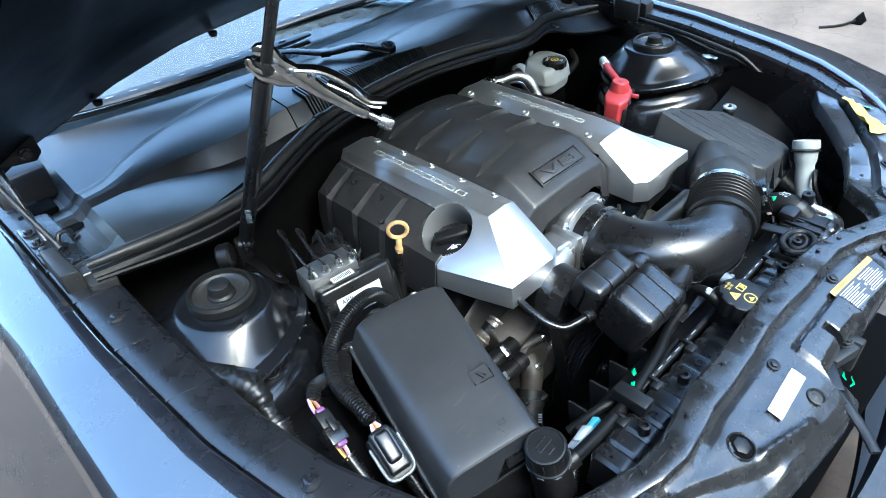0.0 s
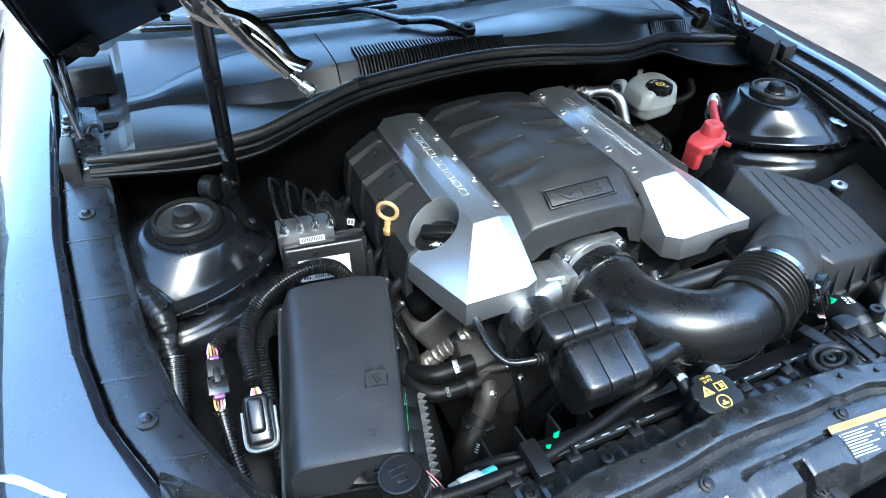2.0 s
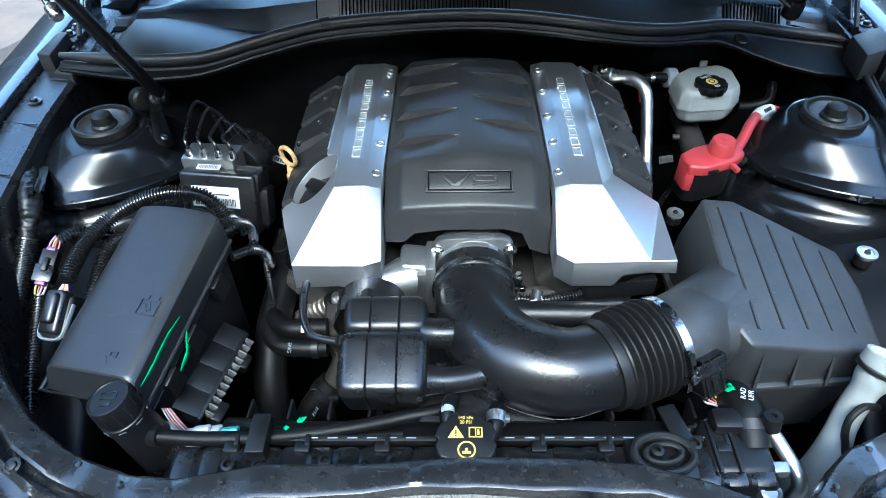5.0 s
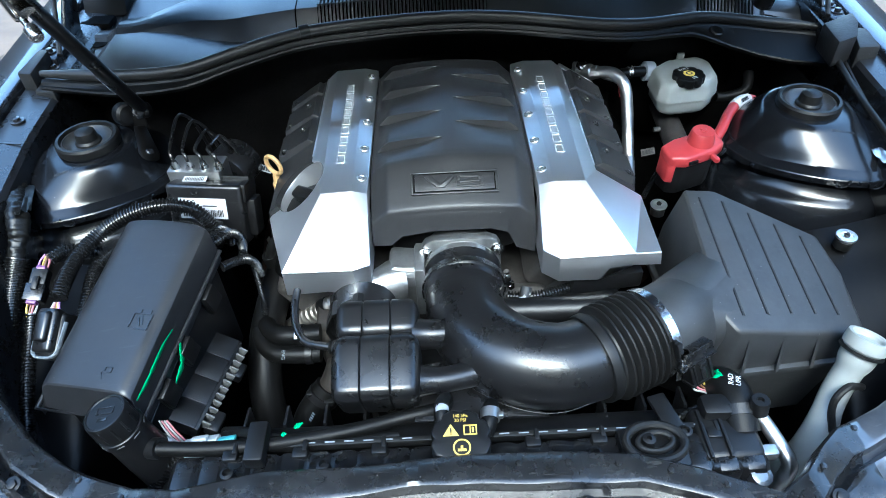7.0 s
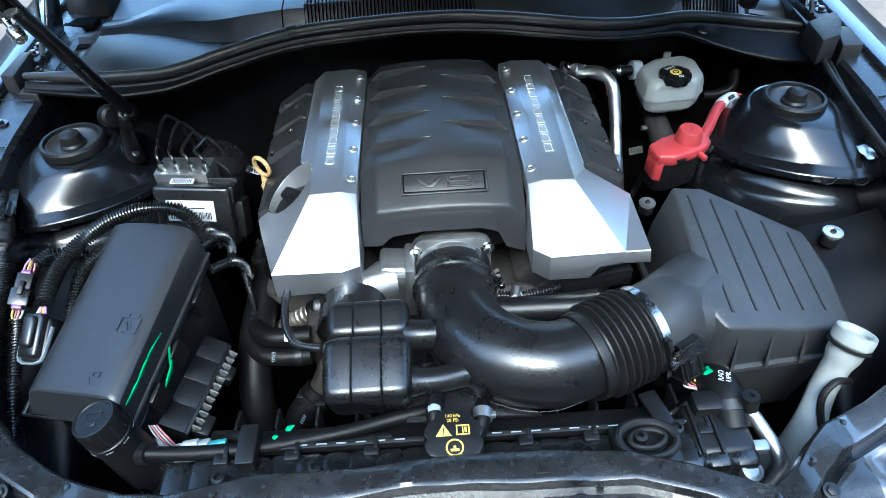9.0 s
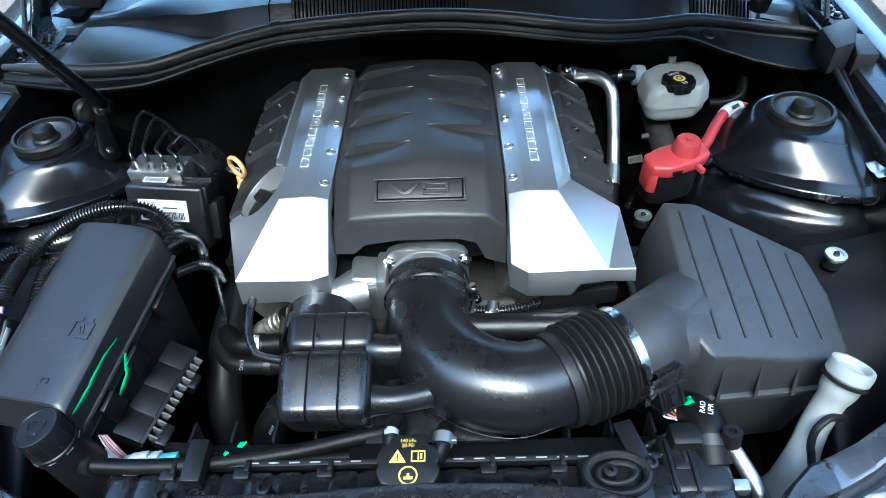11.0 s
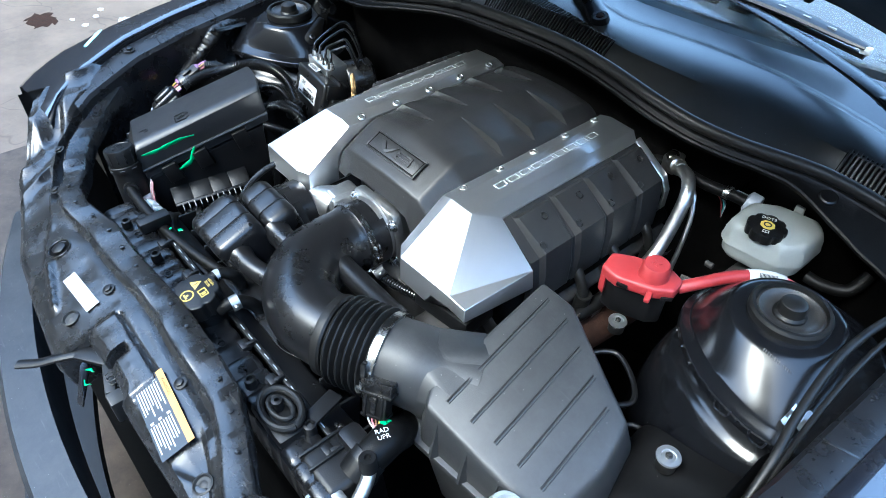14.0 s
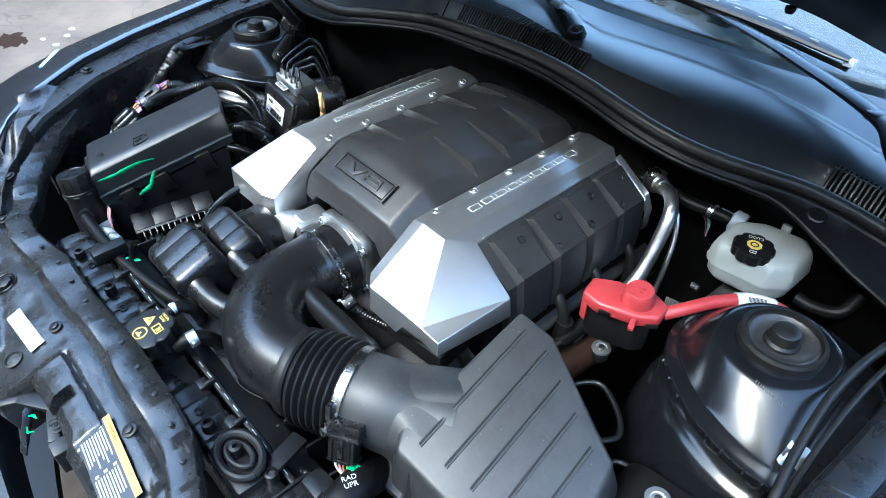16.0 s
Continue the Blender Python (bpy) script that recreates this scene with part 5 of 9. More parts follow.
for side in (-1, 1):
    for k, (y, z) in enumerate(((-0.06, 0.70), (0.03, 0.705), (0.11, 0.7), (0.18, 0.69))):
        rows = []
        for i in range(7):
            rows.append([(side * (0.300 + 0.012 * math.sin(j * 0.9 + i * 0.4) * 0.5 + 0.006 * noise.noise(Vector((i * 0.9, j * 0.8, k * 3.1)))), y - 0.028 + 0.056 * i / 6, z - 0.03 + 0.05 * j / 6) for j in range(7)])
        part("heat_shield", loft(rows, closed=False), M_FOIL, block, "small crumpled bright heat shield")
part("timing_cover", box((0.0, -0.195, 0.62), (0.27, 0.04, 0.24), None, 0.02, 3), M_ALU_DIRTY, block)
part("intake_plenum", box((0, 0.03, 0.82), (0.19, 0.37, 0.09), None, 0.02, 3), M_PLASTIC, block)

# ---- throttle body ----
tb = thing("throttle_body", (0, -0.19, 0.74), "cast aluminium throttle body with bolted flange", "throttle body")
TBC = Vector((0.008, -0.185, 0.782))
pts = []
for k in range(40):
    a = k * math.tau / 40
    r = 0.056 + 0.014 * max(0.0, abs(math.sin(2 * a))) ** 4
    pts.append((r * math.cos(a), r * math.sin(a)))
part("flange", prism(pts, -0.006, 0.008, 0.0015, axis(TBC, (0, -1, 0))), M_ALU, tb)
part("bore", turned([(0.052, -0.03), (0.052, 0.012), (0.055, 0.012), (0.055, 0.02), (0.045, 0.02)], 40, axis(TBC, (0, -1, 0))), M_ALU, tb)
for sx, sz in ((-0.049, 0.034), (0.05, 0.036), (0.05, -0.036), (-0.049, -0.036)):
    bm = hexbolt(0.006, 0.008)
    bmesh.ops.transform(bm, matrix=axis(TBC + Vector((sx, -0.008, sz)), (0, -1, 0)), verts=bm.verts)
    part("bolt", bm, M_STEEL, tb, "small bright hex bolt")
house = part("motor_housing", merge(box((-0.072, -0.196, 0.772), (0.05, 0.05, 0.08), Matrix.Rotation(radians(8), 4, "Y"), 0.008, 3), box((-0.05, -0.203, 0.775), (0.014, 0.058, 0.09), None, 0.004), box((-0.063, -0.222, 0.795), (0.012, 0.012, 0.02), None, 0.002)), M_ALU, tb, "cast aluminium motor housing")
part("motor_nose", turned([(0.03, 0), (0.029, 0.012), (0.022, 0.03), (0.016, 0.045), (0.0135, 0.058), (0.012, 0.0605), (0, 0.061)], 28, axis((-0.08, -0.208, 0.782), (-0.86, -0.38, 0.16))), M_ALU, tb, "tapered cast aluminium nose")

# ---- intake duct, bellows, clamps and resonators ----
duct = thing("intake_duct", (0.1, -0.35, 0.74), "smooth black plastic intake duct with ribbed bellows", "intake duct")
DUCT = [(0.009, -0.2, 0.782), (0.009, -0.235, 0.783), (0.01, -0.28, 0.785), (0.025, -0.325, 0.787), (0.062, -0.36, 0.788), (0.11, -0.374, 0.789), (0.15, -0.367, 0.789), (0.172, -0.358, 0.789)]


def duct_r(u, g):
    base = lerp(0.0545, 0.052, min(1, u * 5)) if u < 0.2 else lerp(0.052, 0.051, u)
    if 0.10 < u < 0.15:
        base += 0.002
    if 0.2 < u < 0.85:
        base += 0.003 * math.sin((u - 0.2) / 0.65 * math.pi)
    return base


elbow = part("elbow", tube(DUCT, duct_r, 40, per=12), M_GLOSS, duct)
A0, A1 = Vector((0.165, -0.3625, 0.789)), Vector((0.232, -0.3335, 0.791))
WAY = (A1 - A0).normalized()
prof = [(0.05, 0.0)]
L = (A1 - A0).length
for k in range(6):
    z = 0.006 + k * (L - 0.014) / 6
    p = (L - 0.014) / 6
    prof += [(0.0525, z), (0.0545, z + p * 0.12), (0.0605, z + p * 0.35), (0.0615, z + p * 0.5), (0.0605, z + p * 0.65), (0.0545, z + p * 0.88)]
prof += [(0.0525, L - 0.008), (0.056, L - 0.006), (0.0565, L + 0.004), (0.05, L + 0.004)]
part("bellows", turned(prof, 56, axis(A0, WAY)), M_RUBBER, duct, "ribbed black rubber bellows")
part("end_band", turned([(0.05, -0.012), (0.0555, -0.012), (0.0565, -0.008), (0.0565, -0.001), (0.0545, 0.002), (0.05, 0.002)], 48, axis(A0, WAY)), M_RUBBER, duct)


def hose_clamp(at, way, r, toward, w=0.011):
    """A worm-drive clamp with its screw housing on the side that looks toward."""
    th = thing("hose_clamp", at, "bright steel worm drive hose clamp", "hose clamp", "hose clamps")
    part("band", turned([(r, -w / 2), (r + 0.0012, -w / 2), (r + 0.0012, w / 2), (r, w / 2)], 56, axis(at, way)), M_STEEL, th)
    t = Vector(toward)
    w3 = Vector(way).normalized()
    t = (t - w3 * t.dot(w3)).normalized()
    side = w3.cross(t)
    p = Vector(at) + t * (r + 0.005)
    m = frame_of(p, side, w3)
    bm = merge(box((0, 0, 0), (0.02, 0.012, 0.009), None, 0.002), )
    bmesh.ops.transform(bm, matrix=m, verts=bm.verts)
    part("screw_housing", bm, M_STEEL, th)
    part("screw", turned([(0, -0.018), (0.0055, -0.018), (0.006, -0.011), (0.004, -0.01), (0.004, 0.014), (0, 0.014)], 14, axis(p + t * 0.001, side)), M_CHROME, th)
    for k in range(7):
        bm = box((0.016 + k * 0.0026, 0, -0.0044), (0.0012, 0.007, 0.0012), None, 0)
        bmesh.ops.transform(bm, matrix=m, verts=bm.verts)
        part("thread_slot", bm, M_INK, th)
    return th


hose_clamp(A1 + WAY * 0.002, WAY, 0.0575, (0.5, -0.86, 0.2))
hose_clamp((0.009, -0.232, 0.783), (0, -1, 0), 0.0565, (1, 0, 0.25), 0.009)


def swollen_box(c, s, waist=(1 / 3, 2 / 3), corner=0.014, groove=0.0022, tilt=0.0):
    """A blow-moulded box along x with pinched seams."""
    rings = []
    n_side = 7
    xs = [0.0, 0.02, 0.06, 0.12]
    for w in waist:
        xs += [w - 0.03, w - 0.012, w, w + 0.012, w + 0.03]
    xs += [0.88, 0.94, 0.98, 1.0]
    for u in xs:
        shrink = 0.0
        if u < 0.12:
            shrink = corner * (1 - math.sqrt(max(0, 1 - ((0.12 - u) / 0.12) ** 2)))
        if u > 0.88:
            shrink = corner * (1 - math.sqrt(max(0, 1 - ((u - 0.88) / 0.12) ** 2)))
        for w in waist:
            shrink += groove * max(0.0, 1 - abs(u - w) / 0.014)
        hy, hz = s[1] / 2 - shrink, s[2] / 2 - shrink
        ring = []
        for q in range(4):
            for k in range(n_side):
                a = math.pi / 2 * (q + k / (n_side - 1))
                cy = (hy - corner) * (1 if q in (0, 3) else -1)
                cz = (hz - corner) * (1 if q in (0, 1) else -1)
                py, pz = cy + corner * math.cos(a), cz + corner * math.sin(a)
                ring.append((c[0] + (u - 0.5) * s[0], c[1] + py * math.cos(tilt) - pz * math.sin(tilt), c[2] + py * math.sin(tilt) + pz * math.cos(tilt)))
        rings.append(ring)
    return loft(rings)


r1 = part("resonator", swollen_box((-0.1025, -0.309, 0.803), (0.104, 0.052, 0.064), tilt=radians(17)), M_GLOSS, duct, "small black blow moulded resonator chamber")
r2 = part("resonator", swollen_box((-0.1015, -0.375, 0.7915), (0.104, 0.078, 0.086), tilt=radians(21)), M_GLOSS, duct, "larger black blow moulded resonator chamber")
part("resonator_neck", tube([(-0.06, -0.327, 0.805), (-0.03, -0.327, 0.803), (0.0, -0.322, 0.8)], lambda u, g: 0.0185 + 0.004 * (abs(u - 0.5) * 2) ** 3, 20), M_GLOSS, duct)
part("resonator_neck", tube([(-0.055, -0.392, 0.797), (-0.02, -0.39, 0.795), (0.03, -0.375, 0.79)], lambda u, g: 0.0155 + 0.005 * (abs(u - 0.5) * 2) ** 3, 20), M_GLOSS, duct)
part("web", prism([(-0.06, -0.345), (0.0, -0.335), (0.06, -0.4), (0.1, -0.425), (0.03, -0.424), (-0.06, -0.425)], 0.758, 0.763, 0.001), M_GLOSS, duct)
part("side_branch", turned([(0.0, -0.01), (0.0165, -0.01), (0.0165, 0.11), (0.0175, 0.112), (0.0175, 0.128), (0.013, 0.134), (0, 0.134)], 28, axis((0.068, -0.288, 0.795), (1, 0.0, -0.02))), M_PLASTIC, duct, "short black side tube")
part("weld_seam", tube([(0.005, -0.372, 0.771), (0.03, -0.402, 0.77), (0.075, -0.423, 0.77), (0.115, -0.427, 0.771), (0.15, -0.417, 0.772)], 0.0005, 6), M_DISH, duct, "pale scuffed mould seam")

# ---- air filter box ----
air = thing("air_filter_box", (0.41, -0.26, 0.6), "dusty black plastic air filter box with ribbed lid", "air filter box")


def lid_z(x, y):
    return 0.871 - 0.25 * (x - 0.318) + 0.255 * (y + 0.151)


TOP = [(0.316, -0.149), (0.362, -0.143), (0.497, -0.195), (0.512, -0.25), (0.51, -0.325), (0.498, -0.34), (0.333, -0.357), (0.318, -0.335), (0.318, -0.262)]
MID = [(0.296, -0.142), (0.366, -0.132), (0.512, -0.186), (0.529, -0.25), (0.525, -0.33), (0.509, -0.344), (0.327, -0.36), (0.302, -0.34), (0.298, -0.262)]
rings = [[(x, y, 0.735) for x, y in MID], [(lerp(a[0], b[0], 0.25), lerp(a[1], b[1], 0.25), lerp(0.735, lid_z(*b), 0.5)) for a, b in zip(MID, TOP)], [(x, y, lid_z(x, y)) for x, y in TOP]]
bm = loft(rings)
bevelled(bm, 0.006, 3, 22)
lid = part("lid", bm, M_AIRBOX, air, angle=24)
cx, cy = 0.415, -0.25
flare = [(cx + (x - cx) * 1.06, cy + (y - cy) * 1.06) for x, y in MID]
part("lid_flange", prism(flare, 0.728, 0.739, 0.002), M_AIRBOX, air)
part("lower_tray", loft([[(cx + (x - cx) * 0.97, cy + (y - cy) * 0.97, 0.729) for x, y in MID], [(cx + (x - cx) * 0.8, cy + (y - cy) * 0.8, 0.6) for x, y in MID]]), M_AIRBOX, air)
B1 = Vector((0.336, -0.273, 0.776))
part("outlet_neck", tube([A1 - WAY * 0.004, A1 + WAY * 0.03, lerp(A1, B1, 0.6), B1], lambda u, g: 0.0535 + 0.004 * u, 40, per=6), M_AIRBOX, air, "smooth black outlet neck")
# moulded web that carries the neck over into the lid
mid, out = lerp(A1, B1, 0.42), (B1 - A1).normalized()
side_w = out.cross(Vector((0, 0, 1))).normalized()
up_w = side_w.cross(out)
collar = [tuple(mid + (side_w * math.cos(k * math.tau / 36) + up_w * math.sin(k * math.tau / 36)) * 0.0556) for k in range(36)]
collar += [(x, y, lid_z(x, y) - 0.0012) for x, y in ((0.345, -0.222), (0.345, -0.338), (0.375, -0.235), (0.375, -0.33))] + [(0.345, -0.222, 0.745), (0.345, -0.338, 0.745)]
part("neck_web", hull(collar, 0.0), M_AIRBOX, air, "", angle=50)
for xa, ya, xb, yb in ((0.335, -0.161, 0.345, -0.334), (0.368, -0.162, 0.379, -0.328), (0.402, -0.175, 0.413, -0.323), (0.436, -0.187, 0.447, -0.319), (0.470, -0.201, 0.480, -0.316)):
    a, b = Vector((xa, ya, lid_z(xa, ya) + 0.0001)), Vector((xb, yb, lid_z(xb, yb) + 0.0001))
    # Dark bead carries the shaded side of the raised rib next to it.
    part("lid_groove", tube([a, lerp(a, b, 0.5), b], 0.0011, 6, straight=True), M_PLASTIC, lid)
    off = Vector((0.0024, 0, -0.0014))
    part("lid_rib", tube([a + off, lerp(a, b, 0.5) + off, b + off], 0.002, 8, straight=True), M_AIRBOX, lid)
for i in range(4):
    x = lerp(0.352, 0.49, i / 3)
    y1 = lerp(-0.355, -0.34, (x - 0.33) / 0.17)
    z1 = lid_z(x, y1)
    part("lid_rib", fill([(x - 0.002, y1 - 0.002, z1 - 0.006), (x + 0.002, y1 - 0.002, z1 - 0.006), (x + 0.002, y1 - 0.0145, 0.739), (x - 0.002, y1 - 0.0145, 0.739), (x + 0.012, y1 + 0.01, 0.739), (x + 0.008, y1 + 0.01, 0.739)], [(0, 1, 2, 3), (0, 3, 5), (1, 4, 2), (3, 2, 4, 5), (0, 5, 4, 1)]), M_AIRBOX, lid)
part("clip_loop", tube([(0.372, -0.1, 0.74), (0.385, -0.083, 0.745), (0.402, -0.072, 0.746), (0.428, -0.082, 0.746), (0.452, -0.1, 0.745), (0.462, -0.118, 0.744), (0.452, -0.135, 0.742), (0.44, -0.142, 0.74)], 0.0038, 10), M_PLASTIC, air, "black moulded loop on the box's rim")
part("lid_handle", tube([(0.47, -0.165, 0.73), (0.478, -0.14, 0.732), (0.5, -0.138, 0.735), (0.53, -0.16, 0.735), (0.528, -0.18, 0.732)], 0.004, 8), M_PLASTIC, air, "black moulded clip loop")

# ---- fuse box ----
fuse = thing("fuse_box", (-0.41, -0.29, 0.7), "black plastic fuse box with green paint marks on its lid", "fuse box")
F_BL, F_BR, F_FR, F_FL = Vector((-0.447, -0.161, 0.867)), Vector((-0.3265, -0.199, 0.8815)), Vector((-0.379, -0.411, 0.82)), Vector((-0.5015, -0.377, 0.8045))
R_BR, R_FR = Vector((-0.325, -0.194, 0.842)), Vector((-0.380, -0.4125, 0.782))
D = Vector((0, 0, -1))


def lid_top(u, v):
    """A place on the crowned lid: u from the wing side to the engine side, v from the rear to the front."""
    edge = lerp(lerp(F_BL, F_FL, v), lerp(F_BR, F_FR, v), u)
    crown = 0.0105 * (1 - abs(2 * u - 1) ** 9) * lerp(0.55, 1.0, v)
    return edge + Vector((0, 0.006 * (1 - (2 * u - 1) ** 2) * (1 - v) ** 3, crown))


def lid_row(v, back=0.0, sink=0.0):
    us = [0.0, 0.004, 0.012, 0.025, 0.045, 0.07, 0.1, 0.14, 0.22, 0.32, 0.42, 0.5, 0.58, 0.68, 0.78, 0.86, 0.9, 0.93, 0.955, 0.975, 0.988, 0.996, 1.0]
    shift = Vector((0, back, -sink))
    top = [lid_top(u, v) + shift for u in us]
    right = lerp(R_BR, R_FR, v) + Vector((0, back, 0))
    left = [top[0] + Vector((-0.013, 0.003, -0.046 + sink * 0.8)), top[0] + Vector((-0.012, 0.002, -0.03 + sink * 0.5)), top[0] + Vector((-0.003, 0, -0.006))]
    return left + top + [lerp(top[-1], right, 0.1) + Vector((0.0012, 0, 0)), right + Vector((0, 0, -sink * 0.3)), right + Vector((0.001, 0, -0.022))]


rows = [lid_row(0, 0.005, 0.03), lid_row(0, 0.0042, 0.005), lid_row(0, 0.003, 0.0016), lid_row(0, 0.0012, 0.0003)] + [lid_row(v) for v in stations(0.01, 0.985, 24)]
rows += [lid_row(1, -0.0005, 0.0006), lid_row(1, -0.0025, 0.0026)]
# front skirt: deep below the wing-side half, short where the base shows beside it
skirt = []
for p in rows[-1]:
    u = max(0.0, min(1.0, (p.x - F_FL.x) / (F_FR.x - F_FL.x)))
    deep = lerp(0.038, 0.02, ramp(u - 0.5, 0.02))
    skirt.append(Vector((p.x, p.y - lerp(0.011, 0.003, ramp(u - 0.5, 0.02)), min(p.z, max(p.z - deep, 0.779)))))
rows.append(skirt)
lid = part("fuse_lid", loft([[tuple(p) for p in r] for r in rows], closed=False), M_FUSE, fuse, "smooth charcoal plastic lid", angle=22)
clip_bm = merge(*[box((x, 0, z), s_, None, 0.001) for x, z, s_ in ((0, 0, (0.04, 0.006, 0.012)), (-0.014, 0.008, (0.008, 0.008, 0.01)), (0.002, 0.009, (0.01, 0.007, 0.008)), (0.016, 0.007, (0.006, 0.008, 0.012)))])
bmesh.ops.transform(clip_bm, matrix=frame_of(lerp(F_FL, F_FR, 0.76) + Vector((0, -0.004, -0.026)), (F_FR - F_FL).normalized(), (0, 0.3, 0.95)) @ Matrix.Rotation(radians(-90), 4, "X"), verts=clip_bm.verts)
part("front_clip", clip_bm, M_GLOSS, fuse, "black moulded front clip")
base_pts = []
for p in (F_BL, R_BR, R_FR, F_FL):
    q = Vector((p.x, p.y, p.z)) + (Vector((-0.41, -0.285, 0)) - Vector((p.x, p.y, 0))) * 0.05
    base_pts += [Vector((q.x, q.y, p.z - 0.03)), Vector((q.x, q.y, 0.66))]
part("fuse_base", hull(base_pts, 0.004, 2), M_PLASTIC, fuse)
lip = [p + (p - Vector((-0.41, -0.285, p.z))) * 0.035 for p in (F_BL + Vector((-0.012, 0, -0.03)), R_BR + D * 0.006, R_FR + D * 0.006, F_FL + Vector((-0.012, -0.008, -0.03)))]
part("lid_rim", tube([*lip, lip[0]], 0.0032, 8, straight=True), M_FUSE, fuse)
n_side = (R_FR - R_BR).normalized()
for t in (0.22, 0.55, 0.8):
    p = lerp(R_BR, R_FR, t) + Vector((0.006, 0, -0.03))
    m = frame_of(p, n_side, (0, 0, 1))
    bm = merge(box((0, 0, 0), (0.026, 0.036, 0.008), None, 0.002), box((0, 0.006, 0.004), (0.016, 0.012, 0.006), None, 0.001), box((-0.012, -0.004, 0.004), (0.003, 0.04, 0.008), None, 0.001), box((0.012, -0.004, 0.004), (0.003, 0.04, 0.008), None, 0.001))
    bmesh.ops.transform(bm, matrix=m, verts=bm.verts)
    part("latch", bm, M_PLASTIC, fuse)
ly = (F_BL - F_FL).normalized()
LOGO = frame_of(lid_top(0.79, 0.62) + Vector((0, 0, 0.0004)), lid_top(0.9, 0.62) - lid_top(0.68, 0.62), ly)


def outline(w, h, t=0.0012, d=0.0012):
    return [box((0, h / 2, 0), (w, t, d), None, 0), box((0, -h / 2, 0), (w, t, d), None, 0), box((-w / 2, 0, 0), (t, h, d), None, 0), box((w / 2, 0, 0), (t, h, d), None, 0)]


bm = merge(*outline(0.026, 0.02), box((-0.007, 0.013, 0), (0.005, 0.005, 0.001), None, 0), box((0.007, 0.013, 0), (0.005, 0.005, 0.001), None, 0), box((0.002, 0.001, 0), (0.0015, 0.012, 0.0012), Matrix.Rotation(0.5, 4, "Z"), 0), box((-0.002, -0.001, 0), (0.0015, 0.012, 0.0012), Matrix.Rotation(0.5, 4, "Z"), 0))
bmesh.ops.transform(bm, matrix=LOGO, verts=bm.verts)
part("battery_symbol", bm, M_GLOSS, lid, "moulded battery symbol")
m = frame_of(lid_top(0.7, 0.9) + Vector((0, 0, 0.0004)), lid_top(0.8, 0.9) - lid_top(0.6, 0.9), ly)
bm = merge(*outline(0.009, 0.006), box((-0.006, -0.008, 0), (0.0015, 0.009, 0.001), Matrix.Rotation(0.6, 4, "Z"), 0))
bmesh.ops.transform(bm, matrix=m, verts=bm.verts)
part("lock_symbol", bm, M_GLOSS, lid, "small moulded lock symbol")


def streak(a, b, w, wob, parent, mat, normal, seed, label):
    """A brushed mark: a thin ragged ribbon lying on a surface."""
    rnd = random.Random(seed)
    a, b, n = Vector(a), Vector(b), Vector(normal).normalized()
    way = (b - a).normalized()
    side = n.cross(way)
    up, low = [], []
    steps = 16
    for i in range(steps + 1):
        t = i / steps
        c = lerp(a, b, t) + side * wob * math.sin(t * 7 + seed)
        h = w * (0.35 + 0.65 * math.sin(math.pi * min(1, t * 1.15))) * (0.7 + 0.6 * rnd.random())
        up.append(c + side * h / 2 + n * 0.0007)
        low.append(c - side * h / 2 + n * 0.0007)
    k = steps + 1
    bm = fill([*up, *low], [(i, i + 1, k + i + 1, k + i) for i in range(steps)])
    ob = part("paint_mark", bm, mat, parent, label)
    mod = ob.modifiers.new("thick", "SOLIDIFY")
    mod.thickness, mod.offset = 0.0004, 0
    return ob


cn = (R_FR - R_BR).cross(F_BR - R_BR).normalized()
cn = cn if cn.z > 0 else -cn
streak(lerp(lerp(F_BR, F_FR, 0.98), lerp(R_BR, R_FR, 0.98), 0.35), lerp(lerp(F_BR, F_FR, 0.56), lerp(R_BR, R_FR, 0.56), 0.55), 0.009, 0.002, lid, M_GREEN, cn, 3, "bright green brushed paint mark")
sn = Vector((0.95, -0.25, 0.15))
streak(lerp(R_BR, R_FR, 0.58) + Vector((0.0075, 0, -0.004)), lerp(R_BR, R_FR, 0.78) + Vector((0.0065, 0, -0.042)), 0.008, 0.004, lid, M_GREEN, sn, 5, "bright green dripped paint mark")

# ---- relay carrier beside the fuse box ----
relay = thing("relay_carrier", (-0.335, -0.31, 0.66), "black plastic relay carrier with a row of comb fins", "relay carrier")
RC = frame_of((-0.345, -0.315, 0.706), (0.24, 0.97, 0.06), (-0.85, 0.2, 0.4))
bm = box((0, 0.008, 0), (0.14, 0.05, 0.03), None, 0.003)
bmesh.ops.transform(bm, matrix=RC, verts=bm.verts)
part("carrier", bm, M_PLASTIC, relay)
for i in range(4):
    bm = box((-0.053 + i * 0.035, 0.010, 0.0145), (0.0335, 0.044, 0.004), None, 0.0012)
    bmesh.ops.transform(bm, matrix=RC, verts=bm.verts)
    part("relay_cap", bm, M_PLASTIC, relay)
# Black fins coloured pale, so their lit edges sit in the colour.
for i in range(12):
    bm = box((-0.0575 + i * 0.0105, -0.021, 0.008), (0.0022, 0.012, 0.02), Matrix.Rotation(radians(10), 4, "X"), 0.0006)
    bmesh.ops.transform(bm, matrix=RC, verts=bm.verts)
    part("blade", bm, M_FIN, relay, "comb fin, pale colour standing for its lit edge")
for c, sz in (((-0.045, -0.03, -0.006), (0.03, 0.02, 0.02)), ((0.035, -0.028, -0.008), (0.024, 0.016, 0.02))):
    bm = box(c, sz, None, 0.004)
    bmesh.ops.transform(bm, matrix=RC, verts=bm.verts)
    part("side_plug", bm, M_PLASTIC, relay)

# ---- brake pressure module ----
ab = thing("abs_module", (-0.375, -0.04, 0.74), "black and aluminium brake pressure module with pipes", "abs module")
